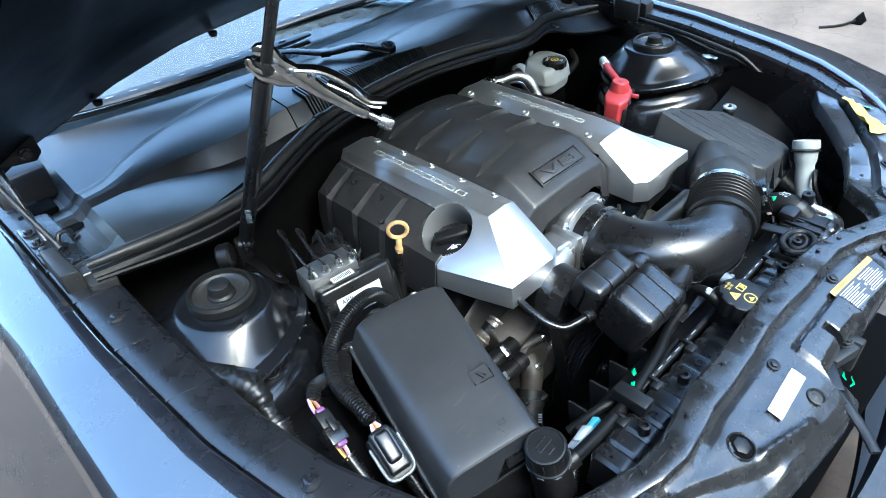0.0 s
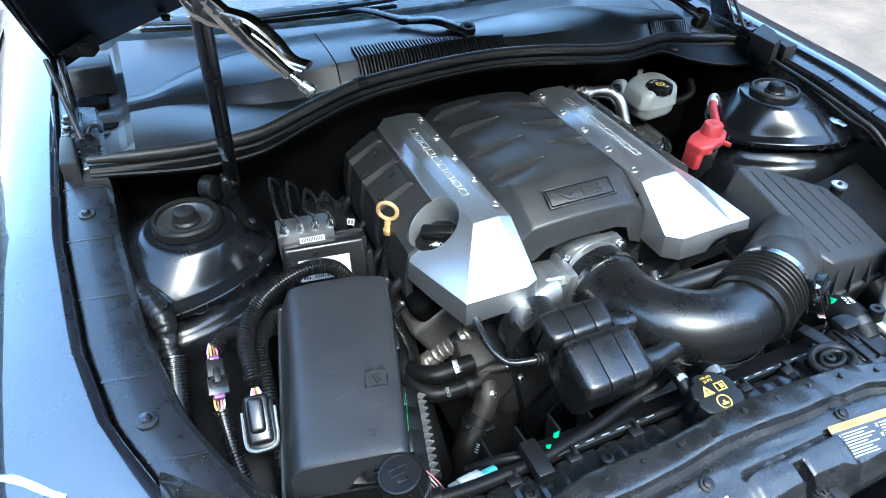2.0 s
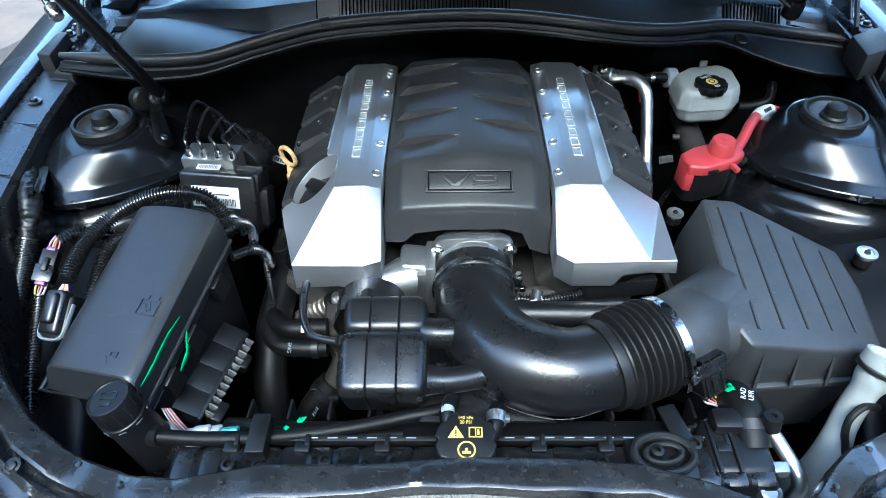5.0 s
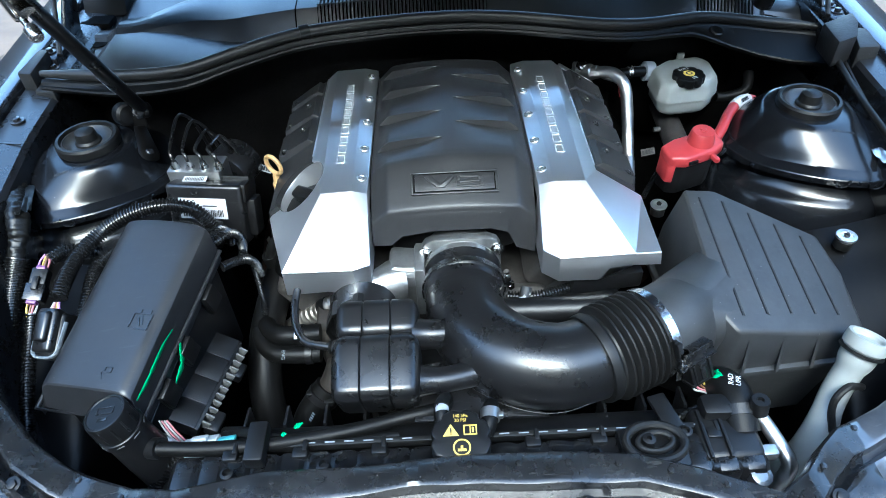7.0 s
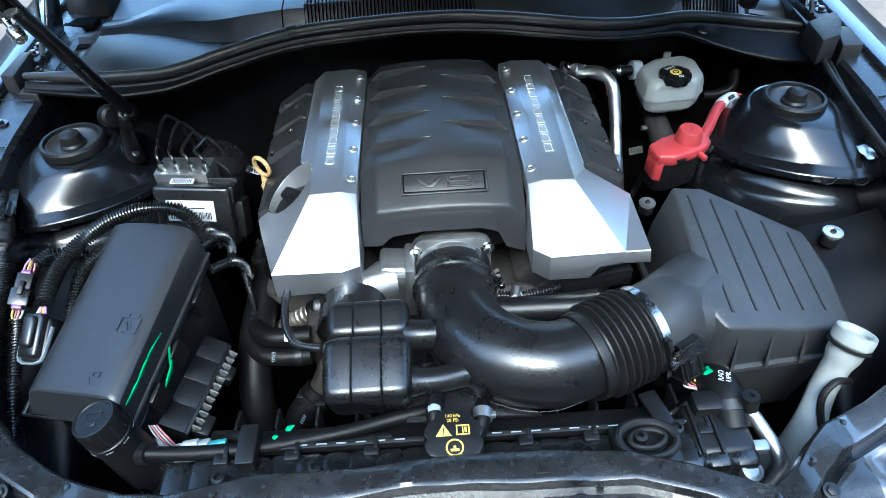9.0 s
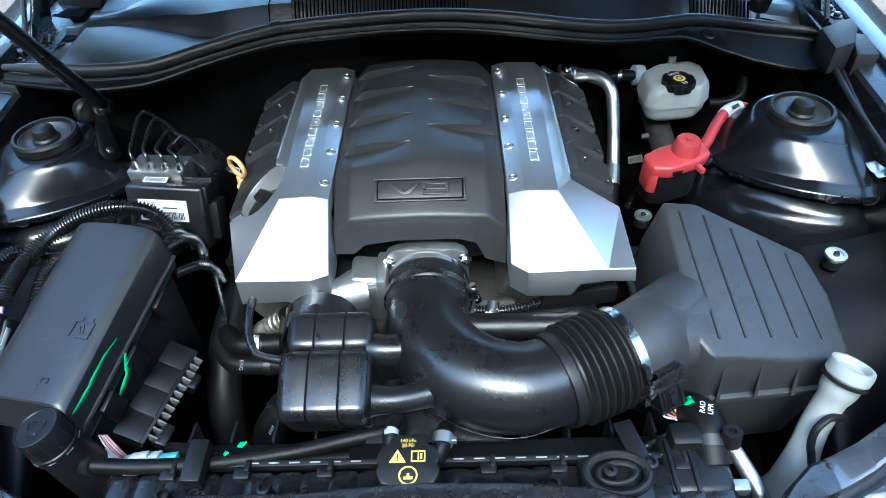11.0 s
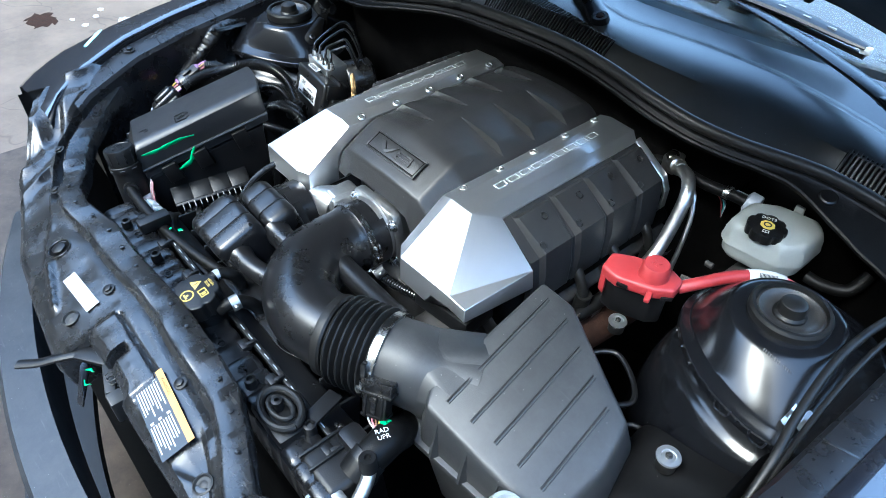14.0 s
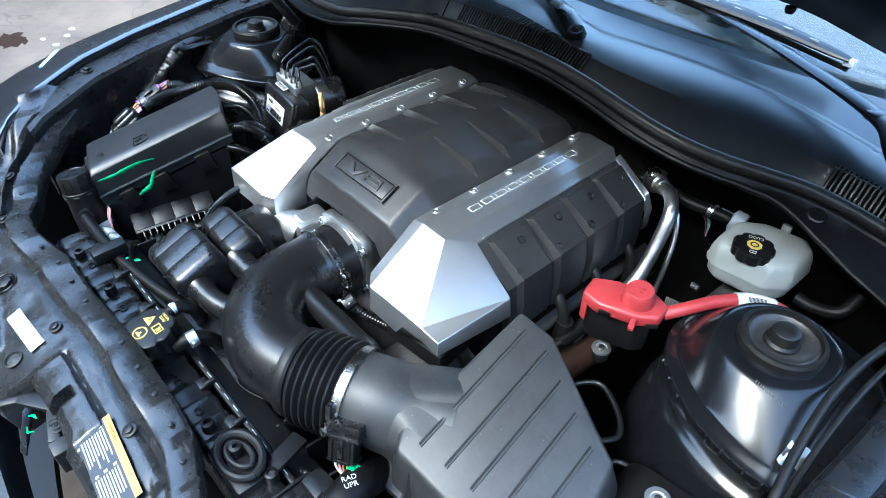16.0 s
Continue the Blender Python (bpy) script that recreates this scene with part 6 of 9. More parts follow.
ca = Matrix.Rotation(radians(-7), 4, "Z") @ Matrix.Rotation(radians(-18), 4, "X")
ctrl = part("controller", box((-0.373, -0.062, 0.802), (0.118, 0.032, 0.098), ca, 0.006, 3), M_GLOSS, ab, "black plastic controller housing")
part("controller_lip", box(Vector((-0.373, -0.062, 0.802)) + ca @ Vector((0, 0.017, 0.002)), (0.124, 0.006, 0.104), ca, 0.002), M_PLASTIC, ab)
part("controller_back", box((-0.37, -0.032, 0.79), (0.1, 0.03, 0.09), ca, 0.006), M_PLASTIC, ab)
blk = part("valve_block", box((-0.389, -0.014, 0.84), (0.082, 0.045, 0.04), Matrix.Rotation(radians(-6), 4, "Z"), 0.002), M_ALU, ab, "machined aluminium valve block")
part("motor", turned([(0.0, 0.0), (0.036, 0.0), (0.038, 0.004), (0.038, 0.05), (0.03, 0.056), (0, 0.056)], 32, axis((-0.36, 0.005, 0.82), (0.3, 0.95, 0))), M_GLOSS, ab, "dark pump motor can")
part("side_plug", merge(box((-0.322, -0.045, 0.83), (0.03, 0.045, 0.03), ca, 0.004), box((-0.31, -0.058, 0.79), (0.02, 0.03, 0.06), ca, 0.004)), M_PLASTIC, ab)
for i in range(4):
    x = -0.42 + i * 0.0225
    y = -0.022 - (x + 0.42) * 0.1
    part("pipe_nut", merge(prism([(0.006 * math.cos(k * math.tau / 6), 0.006 * math.sin(k * math.tau / 6)) for k in range(6)], 0, 0.008, 0.0006, Matrix.Translation((x, y, 0.86))), turned([(0.0075, -0.002), (0.0075, 0.001), (0.004, 0.012), (0, 0.012)], 14, Matrix.Translation((x, y, 0.86)))), M_STEEL, blk, "bright hex pipe nut")
    back = (0.085, 0.072, 0.055, 0.042)[i]
    top = (0.908, 0.904, 0.896, 0.894)[i]
    lean = 0.004 + 0.003 * i
    pts = [(x, y, 0.862), (x, y, 0.872), (x - 0.002, y + 0.003, 0.88), (x - lean, y + 0.012, 0.886), (x - lean * 0.5, y + back * 0.6, top - 0.004), (x, y + back * 0.8, top), (x + 0.004, y + back * 0.9, top - 0.002), (x + 0.014, y + back, top - 0.02), (x + 0.02, y + back + 0.01, 0.84), (x + 0.026, y + back + 0.014, 0.78)]
    part("brake_pipe", tube(pts, 0.0026, 8, per=3), M_GLOSS, ab, "thin glossy black brake pipe")
LB = frame_of(Vector((-0.373, -0.062, 0.802)) + ca @ Vector((-0.003, -0.0164, 0.012)), ca @ Vector((1, 0, 0)), ca @ Vector((0, 0, 1)))
bm = box((0, 0, 0), (0.074, 0.033, 0.0006), None, 0)
bmesh.ops.transform(bm, matrix=LB, verts=bm.verts)
lab = part("label", bm, M_WHITE, ab, "white printed label")
words("label_code", "AB8", 0.0115, LB @ Matrix.Translation((-0.021, 0.009, 0.0006)), M_INK, lab, 0.0002)
rnd = random.Random(4)
rows = []
x = 0.28
while x < 0.93:
    w = rnd.choice((0.008, 0.014, 0.02))
    rows.append((x, 0.1, w, 0.34))
    x += w + rnd.choice((0.008, 0.014))
rows += [(0.06 + i * 0.05, 0.1, 0.035, 0.1) for i in range(3)] + [(0.5, 0.6, 0.3, 0.06)]
part("bar_print", bars(rows, 0.074, 0.033, LB @ Matrix.Translation((-0.037, -0.0165, 0.0005))), M_INK, lab)
LB2 = frame_of((-0.385, -0.0395, 0.8615), (1, -0.1, 0), (0, 1, 0.1))
bm = box((0, -0.008, -0.006), (0.036, 0.011, 0.0006), None, 0)
bmesh.ops.transform(bm, matrix=LB2, verts=bm.verts)
part("small_label", bm, M_WHITE, ab, "small white bar label")
part("bar_print", bars([(0.08 + i * 0.07, 0.15, 0.035, 0.7) for i in range(12)], 0.036, 0.011, LB2 @ Matrix.Translation((-0.018, -0.0135, -0.0056))), M_INK, ab)

# ---- brake fluid reservoir, master cylinder and booster ----
res = thing("brake_reservoir", (0.443, 0.215, 0.74), "milky white brake fluid reservoir with black cap", "fluid reservoir")
plan = [(0.381, 0.184), (0.396, 0.171), (0.472, 0.178), (0.496, 0.204), (0.498, 0.262), (0.48, 0.284), (0.415, 0.274), (0.38, 0.246)]
c0 = Vector((0.44, 0.225))


def ring(scale, z):
    return [(c0.x + (x - c0.x) * scale, c0.y + (y - c0.y) * scale, z) for x, y in plan]


rings = [ring(0.7, 0.776), ring(0.84, 0.782), ring(0.93, 0.79), ring(0.95, 0.806), ring(1.015, 0.8085), ring(1.02, 0.812), ring(1.0, 0.8165), ring(0.965, 0.828), ring(0.93, 0.838), ring(0.86, 0.8435), ring(0.7, 0.8455)]
bm = loft(rings)
vert_edges = [e for e in bm.edges if abs((e.verts[0].co - e.verts[1].co).normalized().z) > 0.25]
bmesh.ops.bevel(bm, geom=vert_edges, offset=0.011, segments=4, profile=0.5, affect="EDGES", clamp_overlap=True)
part("tank", bm, M_RESERVOIR, res, "translucent white plastic tank", angle=40)
pts = []
for k in range(72):
    a = k * math.tau / 72
    r = 0.0285 - 0.0032 * max(0.0, math.cos(9 * a)) ** 2
    pts.append((r * math.cos(a), r * math.sin(a)))
CAP = Matrix.Translation((0.434, 0.196, 0.838))
cap = part("cap", merge(prism(pts, 0.0, 0.016, 0.0025, CAP)), M_PLASTIC, res, "lobed black plastic cap")
part("cap_mark", prism([(0.0105 * math.cos(k * math.tau / 8), 0.0105 * math.sin(k * math.tau / 8)) for k in range(8)], 0.016, 0.0166, 0, CAP), M_MARK_YELLOW, cap, "yellow octagon mark")
part("cap_ring", turned([(0.0038, 0.0168), (0.0058, 0.0168), (0.0058, 0.0171), (0.0038, 0.0171)], 24, CAP, False), M_INK, cap)
turn = Matrix.Rotation(radians(20), 4, "Z")
words("cap_text", "DOT3", 0.0078, CAP @ turn @ Matrix.Translation((0, 0.0165, 0.0162)), M_MARK_WHITE, cap, 0.0002)
part("cap_symbol", bars([(0, 0, 1, 0.2), (0, 0.8, 1, 0.2), (0, 0, 0.12, 1), (0.88, 0, 0.12, 1), (0.45, 0, 0.1, 1)], 0.009, 0.006, CAP @ turn @ Matrix.Translation((-0.0045, -0.019, 0.0162))), M_MARK_WHITE, cap)
part("tank_tab", box((0.444, 0.276, 0.844), (0.014, 0.006, 0.018), None, 0.002), M_RESERVOIR, res)
mc = thing("master_cylinder", (0.43, 0.22, 0.7), "dull aluminium brake master cylinder under the reservoir", "master cylinder")
part("cylinder", turned([(0, 0), (0.02, 0), (0.022, 0.003), (0.022, 0.16), (0.03, 0.165), (0.03, 0.18), (0, 0.18)], 28, axis((0.422, 0.13, 0.735), (0.06, 1, 0.0))), M_ALU_DIRTY, mc)
part("end_plug", turned([(0, 0), (0.016, 0), (0.0175, 0.002), (0.0175, 0.012), (0, 0.012)], 28, axis((0.4205, 0.119, 0.735), (0.06, 1, 0.0))), M_ALU, mc, "round cast end plug")
part("sensor_bolt", turned([(0, 0), (0.005, 0), (0.005, 0.012), (0, 0.012)], 12, axis((0.393, 0.17, 0.757), (-1, 0, 0))), M_ALU_DIRTY, mc)
boost = thing("brake_booster", (0.44, 0.33, 0.65), "black brake booster drum on the bulkhead", "brake booster")
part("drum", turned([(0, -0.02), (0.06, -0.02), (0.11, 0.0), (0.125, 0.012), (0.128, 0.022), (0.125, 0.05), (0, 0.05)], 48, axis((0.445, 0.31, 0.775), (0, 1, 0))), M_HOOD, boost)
part("vacuum_hose", tube([(0.375, 0.255, 0.83), (0.35, 0.25, 0.833), (0.31, 0.24, 0.835), (0.24, 0.235, 0.84), (0.2, 0.23, 0.83)], 0.0095, 12), M_HOSE, boost, "black vacuum hose")
part("check_valve", turned([(0, 0), (0.017, 0), (0.018, 0.004), (0.018, 0.018), (0.01, 0.022), (0.009, 0.04), (0, 0.04)], 24, axis((0.392, 0.262, 0.826), (-1, -0.1, 0.1))), M_GREY, boost, "pale grey check valve")
part("spring_clip", turned([(0.0105, -0.004), (0.012, -0.004), (0.012, 0.004), (0.0105, 0.004)], 20, axis((0.345, 0.249, 0.833), (1, 0, 0))), M_STEEL, boost)
part("vacuum_line", tube([(0.505, 0.22, 0.79), (0.53, 0.22, 0.79), (0.56, 0.225, 0.8), (0.57, 0.25, 0.82)], 0.009, 12), M_HOSE, boost, "black rubber line")

# ---- jump-start terminal and its cable ----
red = thing("jump_terminal", (0.378, -0.01, 0.78), "red plastic cover over the positive jump terminal", "battery terminal")
RT = frame_of((0.376, -0.012, 0.848), (0.93, 0.34, 0.0), (-0.32, 0.9, 0.05))
bm = prism([(-0.054, -0.02), (-0.03, -0.032), (0.02, -0.03), (0.045, -0.02), (0.05, 0.005), (0.03, 0.02), (-0.02, 0.02), (-0.05, 0.012)], -0.016, 0.004, 0.005, RT, 3)
part("cover", bm, M_RED, red, "soft red plastic lid")
bm = prism([(-0.054, -0.018), (-0.044, -0.026), (-0.042, 0.012), (-0.05, 0.01)], -0.045, -0.008, 0.003, RT)
part("cover_flap", bm, M_RED, red)
cp = part("cap", turned([(0.021, 0), (0.019, 0.012), (0.0175, 0.02), (0.016, 0.022), (0, 0.022)], 32, RT @ Matrix.Translation((0.012, -0.003, 0.002))), M_RED, red, "round red cap with a plus sign")
for a in (0, math.pi / 2):
    bm = box((0, 0, 0), (0.013, 0.003, 0.0016), Matrix.Rotation(a + 0.4, 4, "Z"), 0.0005)
    bmesh.ops.transform(bm, matrix=RT @ Matrix.Translation((0.012, -0.003, 0.0245)), verts=bm.verts)
    part("plus_bar", bm, M_RED, cp)
bm = box((0.016, -0.036, -0.006), (0.008, 0.018, 0.008), None, 0.002)
bmesh.ops.transform(bm, matrix=RT, verts=bm.verts)
part("pull_tab", bm, M_RED, red)
for x, y, a in ((-0.02, -0.0335, -4), (0.038, -0.029, 24)):
    bm = box((0, 0, 0), (0.015, 0.003, 0.0055), Matrix.Rotation(radians(a), 4, "Z"), 0.0005)
    bmesh.ops.transform(bm, matrix=RT @ Matrix.Translation((x, y, -0.006)), verts=bm.verts)
    part("clip_window", bm, M_PLASTIC, red, "small dark clip window")
bm = prism([(-0.046, -0.018), (-0.03, -0.026), (0.02, -0.025), (0.036, -0.016), (0.036, 0.012), (-0.046, 0.01)], -0.07, -0.016, 0.003, RT)
part("terminal_base", bm, M_PLASTIC, red, "black plastic base")
cable = thing("battery_cable", (0.47, 0.06, 0.84), "thick red battery cable with white tag", "cable")
CP = [(0.418, 0.006, 0.838), (0.436, 0.028, 0.847), (0.458, 0.062, 0.853), (0.485, 0.093, 0.854), (0.518, 0.118, 0.842), (0.565, 0.145, 0.805), (0.61, 0.16, 0.765)]
part("red_sheath", tube(CP, 0.0085, 14), M_RED, cable)
tp = smooth_path(CP, 6)[15:23]
part("tag", tube(tp, 0.0096, 16, straight=True), M_WHITE, cable, "white barcode sleeve")
m = frame_of(lerp(tp[2], tp[5], 0.5) + Vector((0.0047, -0.0046, 0.0076)), tp[5] - tp[2], (0, 1, 0.6))
part("tag_print", bars([(0.05 + i * 0.065, 0.1, 0.03, 0.8) for i in range(14)], 0.026, 0.008, m @ Matrix.Translation((-0.013, -0.004, 0))), M_INK, cable)

# ---- air-conditioning pipes ----
acp = thing("ac_pipe", (0.31, 0.15, 0.74), "bent bare aluminium air-conditioning pipe", "pipe")
part("pipe", tube([(0.262, 0.222, 0.848), (0.285, 0.208, 0.859), (0.303, 0.192, 0.86), (0.316, 0.172, 0.846), (0.32, 0.15, 0.81), (0.321, 0.125, 0.772), (0.318, 0.095, 0.745), (0.312, 0.06, 0.728)], 0.0105, 16, per=8), M_PIPE, acp)
part("crimp", tube([(0.318, 0.098, 0.747), (0.313, 0.065, 0.73)], lambda u, g: 0.0115 + 0.001 * (1 if int(u * 8) % 2 else 0), 16, straight=True, step=0.004), M_ALU, acp)
part("rubber_end", tube([(0.314, 0.07, 0.732), (0.306, 0.03, 0.716), (0.296, -0.03, 0.7), (0.28, -0.1, 0.68)], 0.0115, 14), M_HOSE, acp)
part("fitting", merge(turned([(0, -0.014), (0.0125, -0.014), (0.014, -0.01), (0.014, 0.004), (0.011, 0.006), (0.011, 0.016), (0, 0.016)], 20, axis((0.262, 0.224, 0.852), (0.8, -0.5, 0.25))), box((0.248, 0.236, 0.846), (0.026, 0.03, 0.03), None, 0.004)), M_PIPE, acp, "aluminium pipe fitting with a bolt")
bm = hexbolt(0.0065, 0.008, 1.6)
bmesh.ops.transform(bm, matrix=axis((0.2485, 0.2285, 0.862), (0.1, -0.4, 1)), verts=bm.verts)
part("fitting_bolt", bm, M_CHROME, acp, "bright fitting bolt")
part("thin_pipe", tube([(0.285, 0.215, 0.846), (0.312, 0.2, 0.84), (0.328, 0.185, 0.81), (0.336, 0.165, 0.77), (0.338, 0.15, 0.72), (0.337, 0.14, 0.68)], 0.0042, 10), M_PIPE, acp, "thin aluminium return pipe")

# ---- oil filler cap, dipstick ----
oil = thing("oil_filler_cap", (-0.228, -0.085, 0.8), "black oil filler cap with white symbol in the recess", "oil cap")
OC = frame_of((-0.209, -0.104, 0.835), (0.72, -0.66, 0.25), (0.6, 0.72, 0.36))
pts = [((0.036 + 0.0015 * max(0, math.cos(10 * k * math.tau / 60)) ** 2) * math.cos(k * math.tau / 60), (0.036 + 0.0015 * max(0, math.cos(10 * k * math.tau / 60)) ** 2) * math.sin(k * math.tau / 60)) for k in range(60)]
oc = part("oil_cap", prism(pts, -0.012, 0.009, 0.002, OC), M_PLASTIC, oil)
bm = box((0.002, 0.01, 0.016), (0.056, 0.02, 0.018), None, 0.005, 3)
bmesh.ops.transform(bm, matrix=OC, verts=bm.verts)
part("grip", bm, M_PLASTIC, oc)
can = merge(box((0, -0.0085, 0.0094), (0.011, 0.0055, 0.0005), None, 0), box((-0.008, -0.0085, 0.0094), (0.006, 0.0013, 0.0005), Matrix.Rotation(0.5, 4, "Z"), 0), box((0.0085, -0.0065, 0.0094), (0.007, 0.0013, 0.0005), Matrix.Rotation(-0.5, 4, "Z"), 0), box((-0.001, -0.0042, 0.0094), (0.0045, 0.0014, 0.0005), None, 0))
bmesh.ops.transform(can, matrix=OC, verts=can.verts)
part("can_symbol", can, M_MARK_WHITE, oc, "white oil can symbol")
words("cap_text", "SAE 5W-30", 0.0068, OC @ Matrix.Translation((0, -0.0205, 0.0092)), M_MARK_WHITE, oc, 0.0002)
part("valve_cover_floor", turned([(0.0, 0.0), (0.045, 0.0), (0.045, -0.05), (0, -0.05)], 32, axis((-0.2, -0.0965, 0.816), (-0.45, 0, 0.89))), M_DARK, oil)
dip = thing("dipstick", (-0.272, -0.04, 0.8), "yellow ring-handled oil dipstick in a black tube", "dipstick")
DM = frame_of((-0.266, -0.037, 0.862), (0.8, -0.6, 0.0), (-0.08, 0.0, 1))
loop = [DM @ Vector((0.0152 * math.cos(a), 0.0152 * math.sin(a) + 0.004, 0)) for a in [k * math.tau / 28 for k in range(29)]]
part("ring_handle", tube(loop, 0.0034, 12, straight=True), M_YELLOW, dip, "yellow plastic pull ring")
part("stem", turned([(0, -0.038), (0.0075, -0.038), (0.008, -0.03), (0.0055, -0.026), (0.005, -0.015), (0.004, -0.011), (0, -0.011)], 18, Matrix.Translation((-0.2665, -0.037, 0.862))), M_YELLOW, dip)
part("dip_tube", tube([(-0.2675, -0.037, 0.827), (-0.271, -0.038, 0.8), (-0.276, -0.042, 0.77), (-0.277, -0.05, 0.7), (-0.26, -0.06, 0.6)], 0.0062, 12), M_GLOSS, dip)

# ---- radiator top, shroud, pressure cap ----
rad = thing("radiator", (0, -0.47, 0.4), "black plastic radiator top tank with ribs and shroud", "radiator")
rows = []
for i in range(134):
    x = lerp(-0.335, 0.33, i / 133)
    g = ((x + 0.335) / 0.0302) % 1
    seam = 0.0028 * max(0.0, 1 - min(g, 1 - g) / 0.12)
    swell = 0.0016 * math.sin(g * math.pi) ** 0.5
    ring = []
    for k in range(11):
        a = math.pi * k / 10
        q = math.cos(a)
        rr = 0.0245 + swell - seam
        ring.append((x, -0.480 + math.copysign(abs(q) ** 0.5, q) * rr, 0.748 + math.sin(a) ** 0.5 * (0.0155 + swell - seam)))
    ring += [(x, -0.505, 0.7), (x, -0.455, 0.7)]
    rows.append(ring)
part("top_tank", loft(rows), M_GLOSS, rad, "smooth black tank in rounded ribbed sections", angle=24)
for x, y in ((-0.265, -0.487), (-0.16, -0.482), (0.14, -0.484), (0.245, -0.462)):
    part("tank_post", turned([(0.008, 0), (0.0075, 0.016), (0.0045, 0.017), (0.004, 0.011), (0, 0.011)], 14, Matrix.Translation((x, y, 0.762))), M_PLASTIC, rad)
for i in range(6):
    x = (-0.27, -0.19, -0.1, 0.075, 0.15, 0.28)[i]
    part("tank_clip", merge(box((x, -0.46, 0.763), (0.018, 0.014, 0.012), None, 0.003), box((x + 0.005, -0.452, 0.765), (0.005, 0.014, 0.01), None, 0.001)), M_PLASTIC, rad)
for x in (-0.235, -0.118, 0.055, 0.11):
    part("moulded_mark", turned([(0.0052, -0.001), (0.0056, 0.0006), (0.0044, 0.0006), (0.004, -0.001)], 16, Matrix.Translation((x, -0.482, 0.767)), False), M_PLASTIC, rad)
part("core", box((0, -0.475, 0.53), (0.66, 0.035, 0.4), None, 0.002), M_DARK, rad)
part("foam_strip", box((0.0, -0.446, 0.757), (0.62, 0.008, 0.012), None, 0.002), M_RUBBER, rad)
for i in range(26):
    x = lerp(-0.27, 0.29, i / 25)
    if 10 <= i <= 13:
        continue
    part("white_dash", box((x, -0.4465, 0.7635), (0.0115, 0.0012, 0.001), None, 0), M_GREY, rad, "pale dashed stitch on the foam strip")
part("fan_shroud", hull([(-0.31, -0.44, 0.748), (0.31, -0.44, 0.748), (-0.3, -0.405, 0.735), (0.3, -0.405, 0.735), (-0.3, -0.38, 0.42), (0.3, -0.38, 0.42), (-0.31, -0.44, 0.42), (0.31, -0.44, 0.42)], 0.006), M_PLASTIC, rad)
for i in range(12):
    x = lerp(-0.27, 0.27, i / 11)
    part("shroud_rib", box((x, -0.4, 0.66), (0.004, 0.03, 0.16), Matrix.Rotation(radians(-6), 4, "X"), 0.001), M_PLASTIC, rad)
side_tank = part("end_tank", merge(box((0.296, -0.458, 0.742), (0.072, 0.07, 0.05), None, 0.01, 3), box((0.268, -0.462, 0.768), (0.004, 0.06, 0.006), None, 0.001), box((0.29, -0.462, 0.768), (0.004, 0.06, 0.006), None, 0.001), box((0.302, -0.43, 0.77), (0.06, 0.03, 0.022), None, 0.008)), M_PLASTIC, rad)
part("shroud_bracket", box((0.232, -0.44, 0.772), (0.022, 0.06, 0.006), Matrix.Rotation(radians(14), 4, "Z"), 0.002), M_PLASTIC, rad)
part("shroud_bracket", box((-0.238, -0.452, 0.775), (0.022, 0.05, 0.02), None, 0.003), M_PLASTIC, rad)


def rubber_mount(at):
    th = thing("radiator_mount", at, "black rubber radiator mount ring", "rubber mount")
    loop = [Vector(at) + Vector((0.032 * math.cos(a), 0.022 * math.sin(a), 0.0)) for a in [k * math.tau / 36 for k in range(37)]]
    part("outer_ring", tube(loop, 0.0052, 10, straight=True), M_RUBBER, th)
    loop = [Vector(at) + Vector((0.019 * math.cos(a) - 0.004 * math.sin(a), 0.0105 * math.sin(a) + 0.004 * math.cos(a), 0.001)) for a in [k * math.tau / 30 for k in range(31)]]
    part("inner_ring", tube(loop, 0.0036, 10, straight=True), M_RUBBER, th)
    part("pin", turned([(0, -0.02), (0.007, -0.02), (0.007, 0.008), (0.003, 0.009), (0.003, 0.003), (0, 0.003)], 16, Matrix.Translation((at[0] - 0.008, at[1], at[2]))), M_PLASTIC, th)
    part("seat", box((at[0], at[1], at[2] - 0.018), (0.075, 0.05, 0.02), None, 0.006), M_PLASTIC, th)


rubber_mount((0.206, -0.477, 0.782))

pc = thing("coolant_pressure_cap", (-0.007, -0.478, 0.78), "black lobed pressure cap with yellow warning print", "coolant cap")
PC = Matrix.Translation((-0.007, -0.478, 0.804)) @ Matrix.Rotation(radians(7), 4, "X")
pts = []
for k in range(96):
    a = k * math.tau / 96
    r = 0.0325 - 0.0035 * max(0.0, math.cos(8 * a)) ** 3
    pts.append((r * math.cos(a), r * math.sin(a)))
pcb = part("cap_body", merge(prism(pts, -0.016, 0.012, 0.003, PC, 3)), M_PLASTIC, pc)
part("cap_neck", turned([(0.025, -0.06), (0.025, -0.016), (0, -0.016)], 28, PC), M_PLASTIC, pc)
words("cap_text", "140 kPa\n20 PSI", 0.0052, PC @ Matrix.Translation((0, 0.0215, 0.0122)), M_MARK_YELLOW, pcb, 0.0002)
tri = [(0, 0.0075), (-0.0085, -0.006), (0.0085, -0.006)]
part("warning_triangle", prism(tri, 0, 0.0004, 0, PC @ Matrix.Translation((-0.0105, 0.0075, 0.012))), M_MARK_YELLOW, pcb, "yellow warning triangle")
part("triangle_stroke", bars([(0.4, 0.3, 0.2, 0.6), (0.4, 0.05, 0.2, 0.15)], 0.008, 0.009, PC @ Matrix.Translation((-0.0145, 0.0025, 0.0125))), M_INK, pcb)
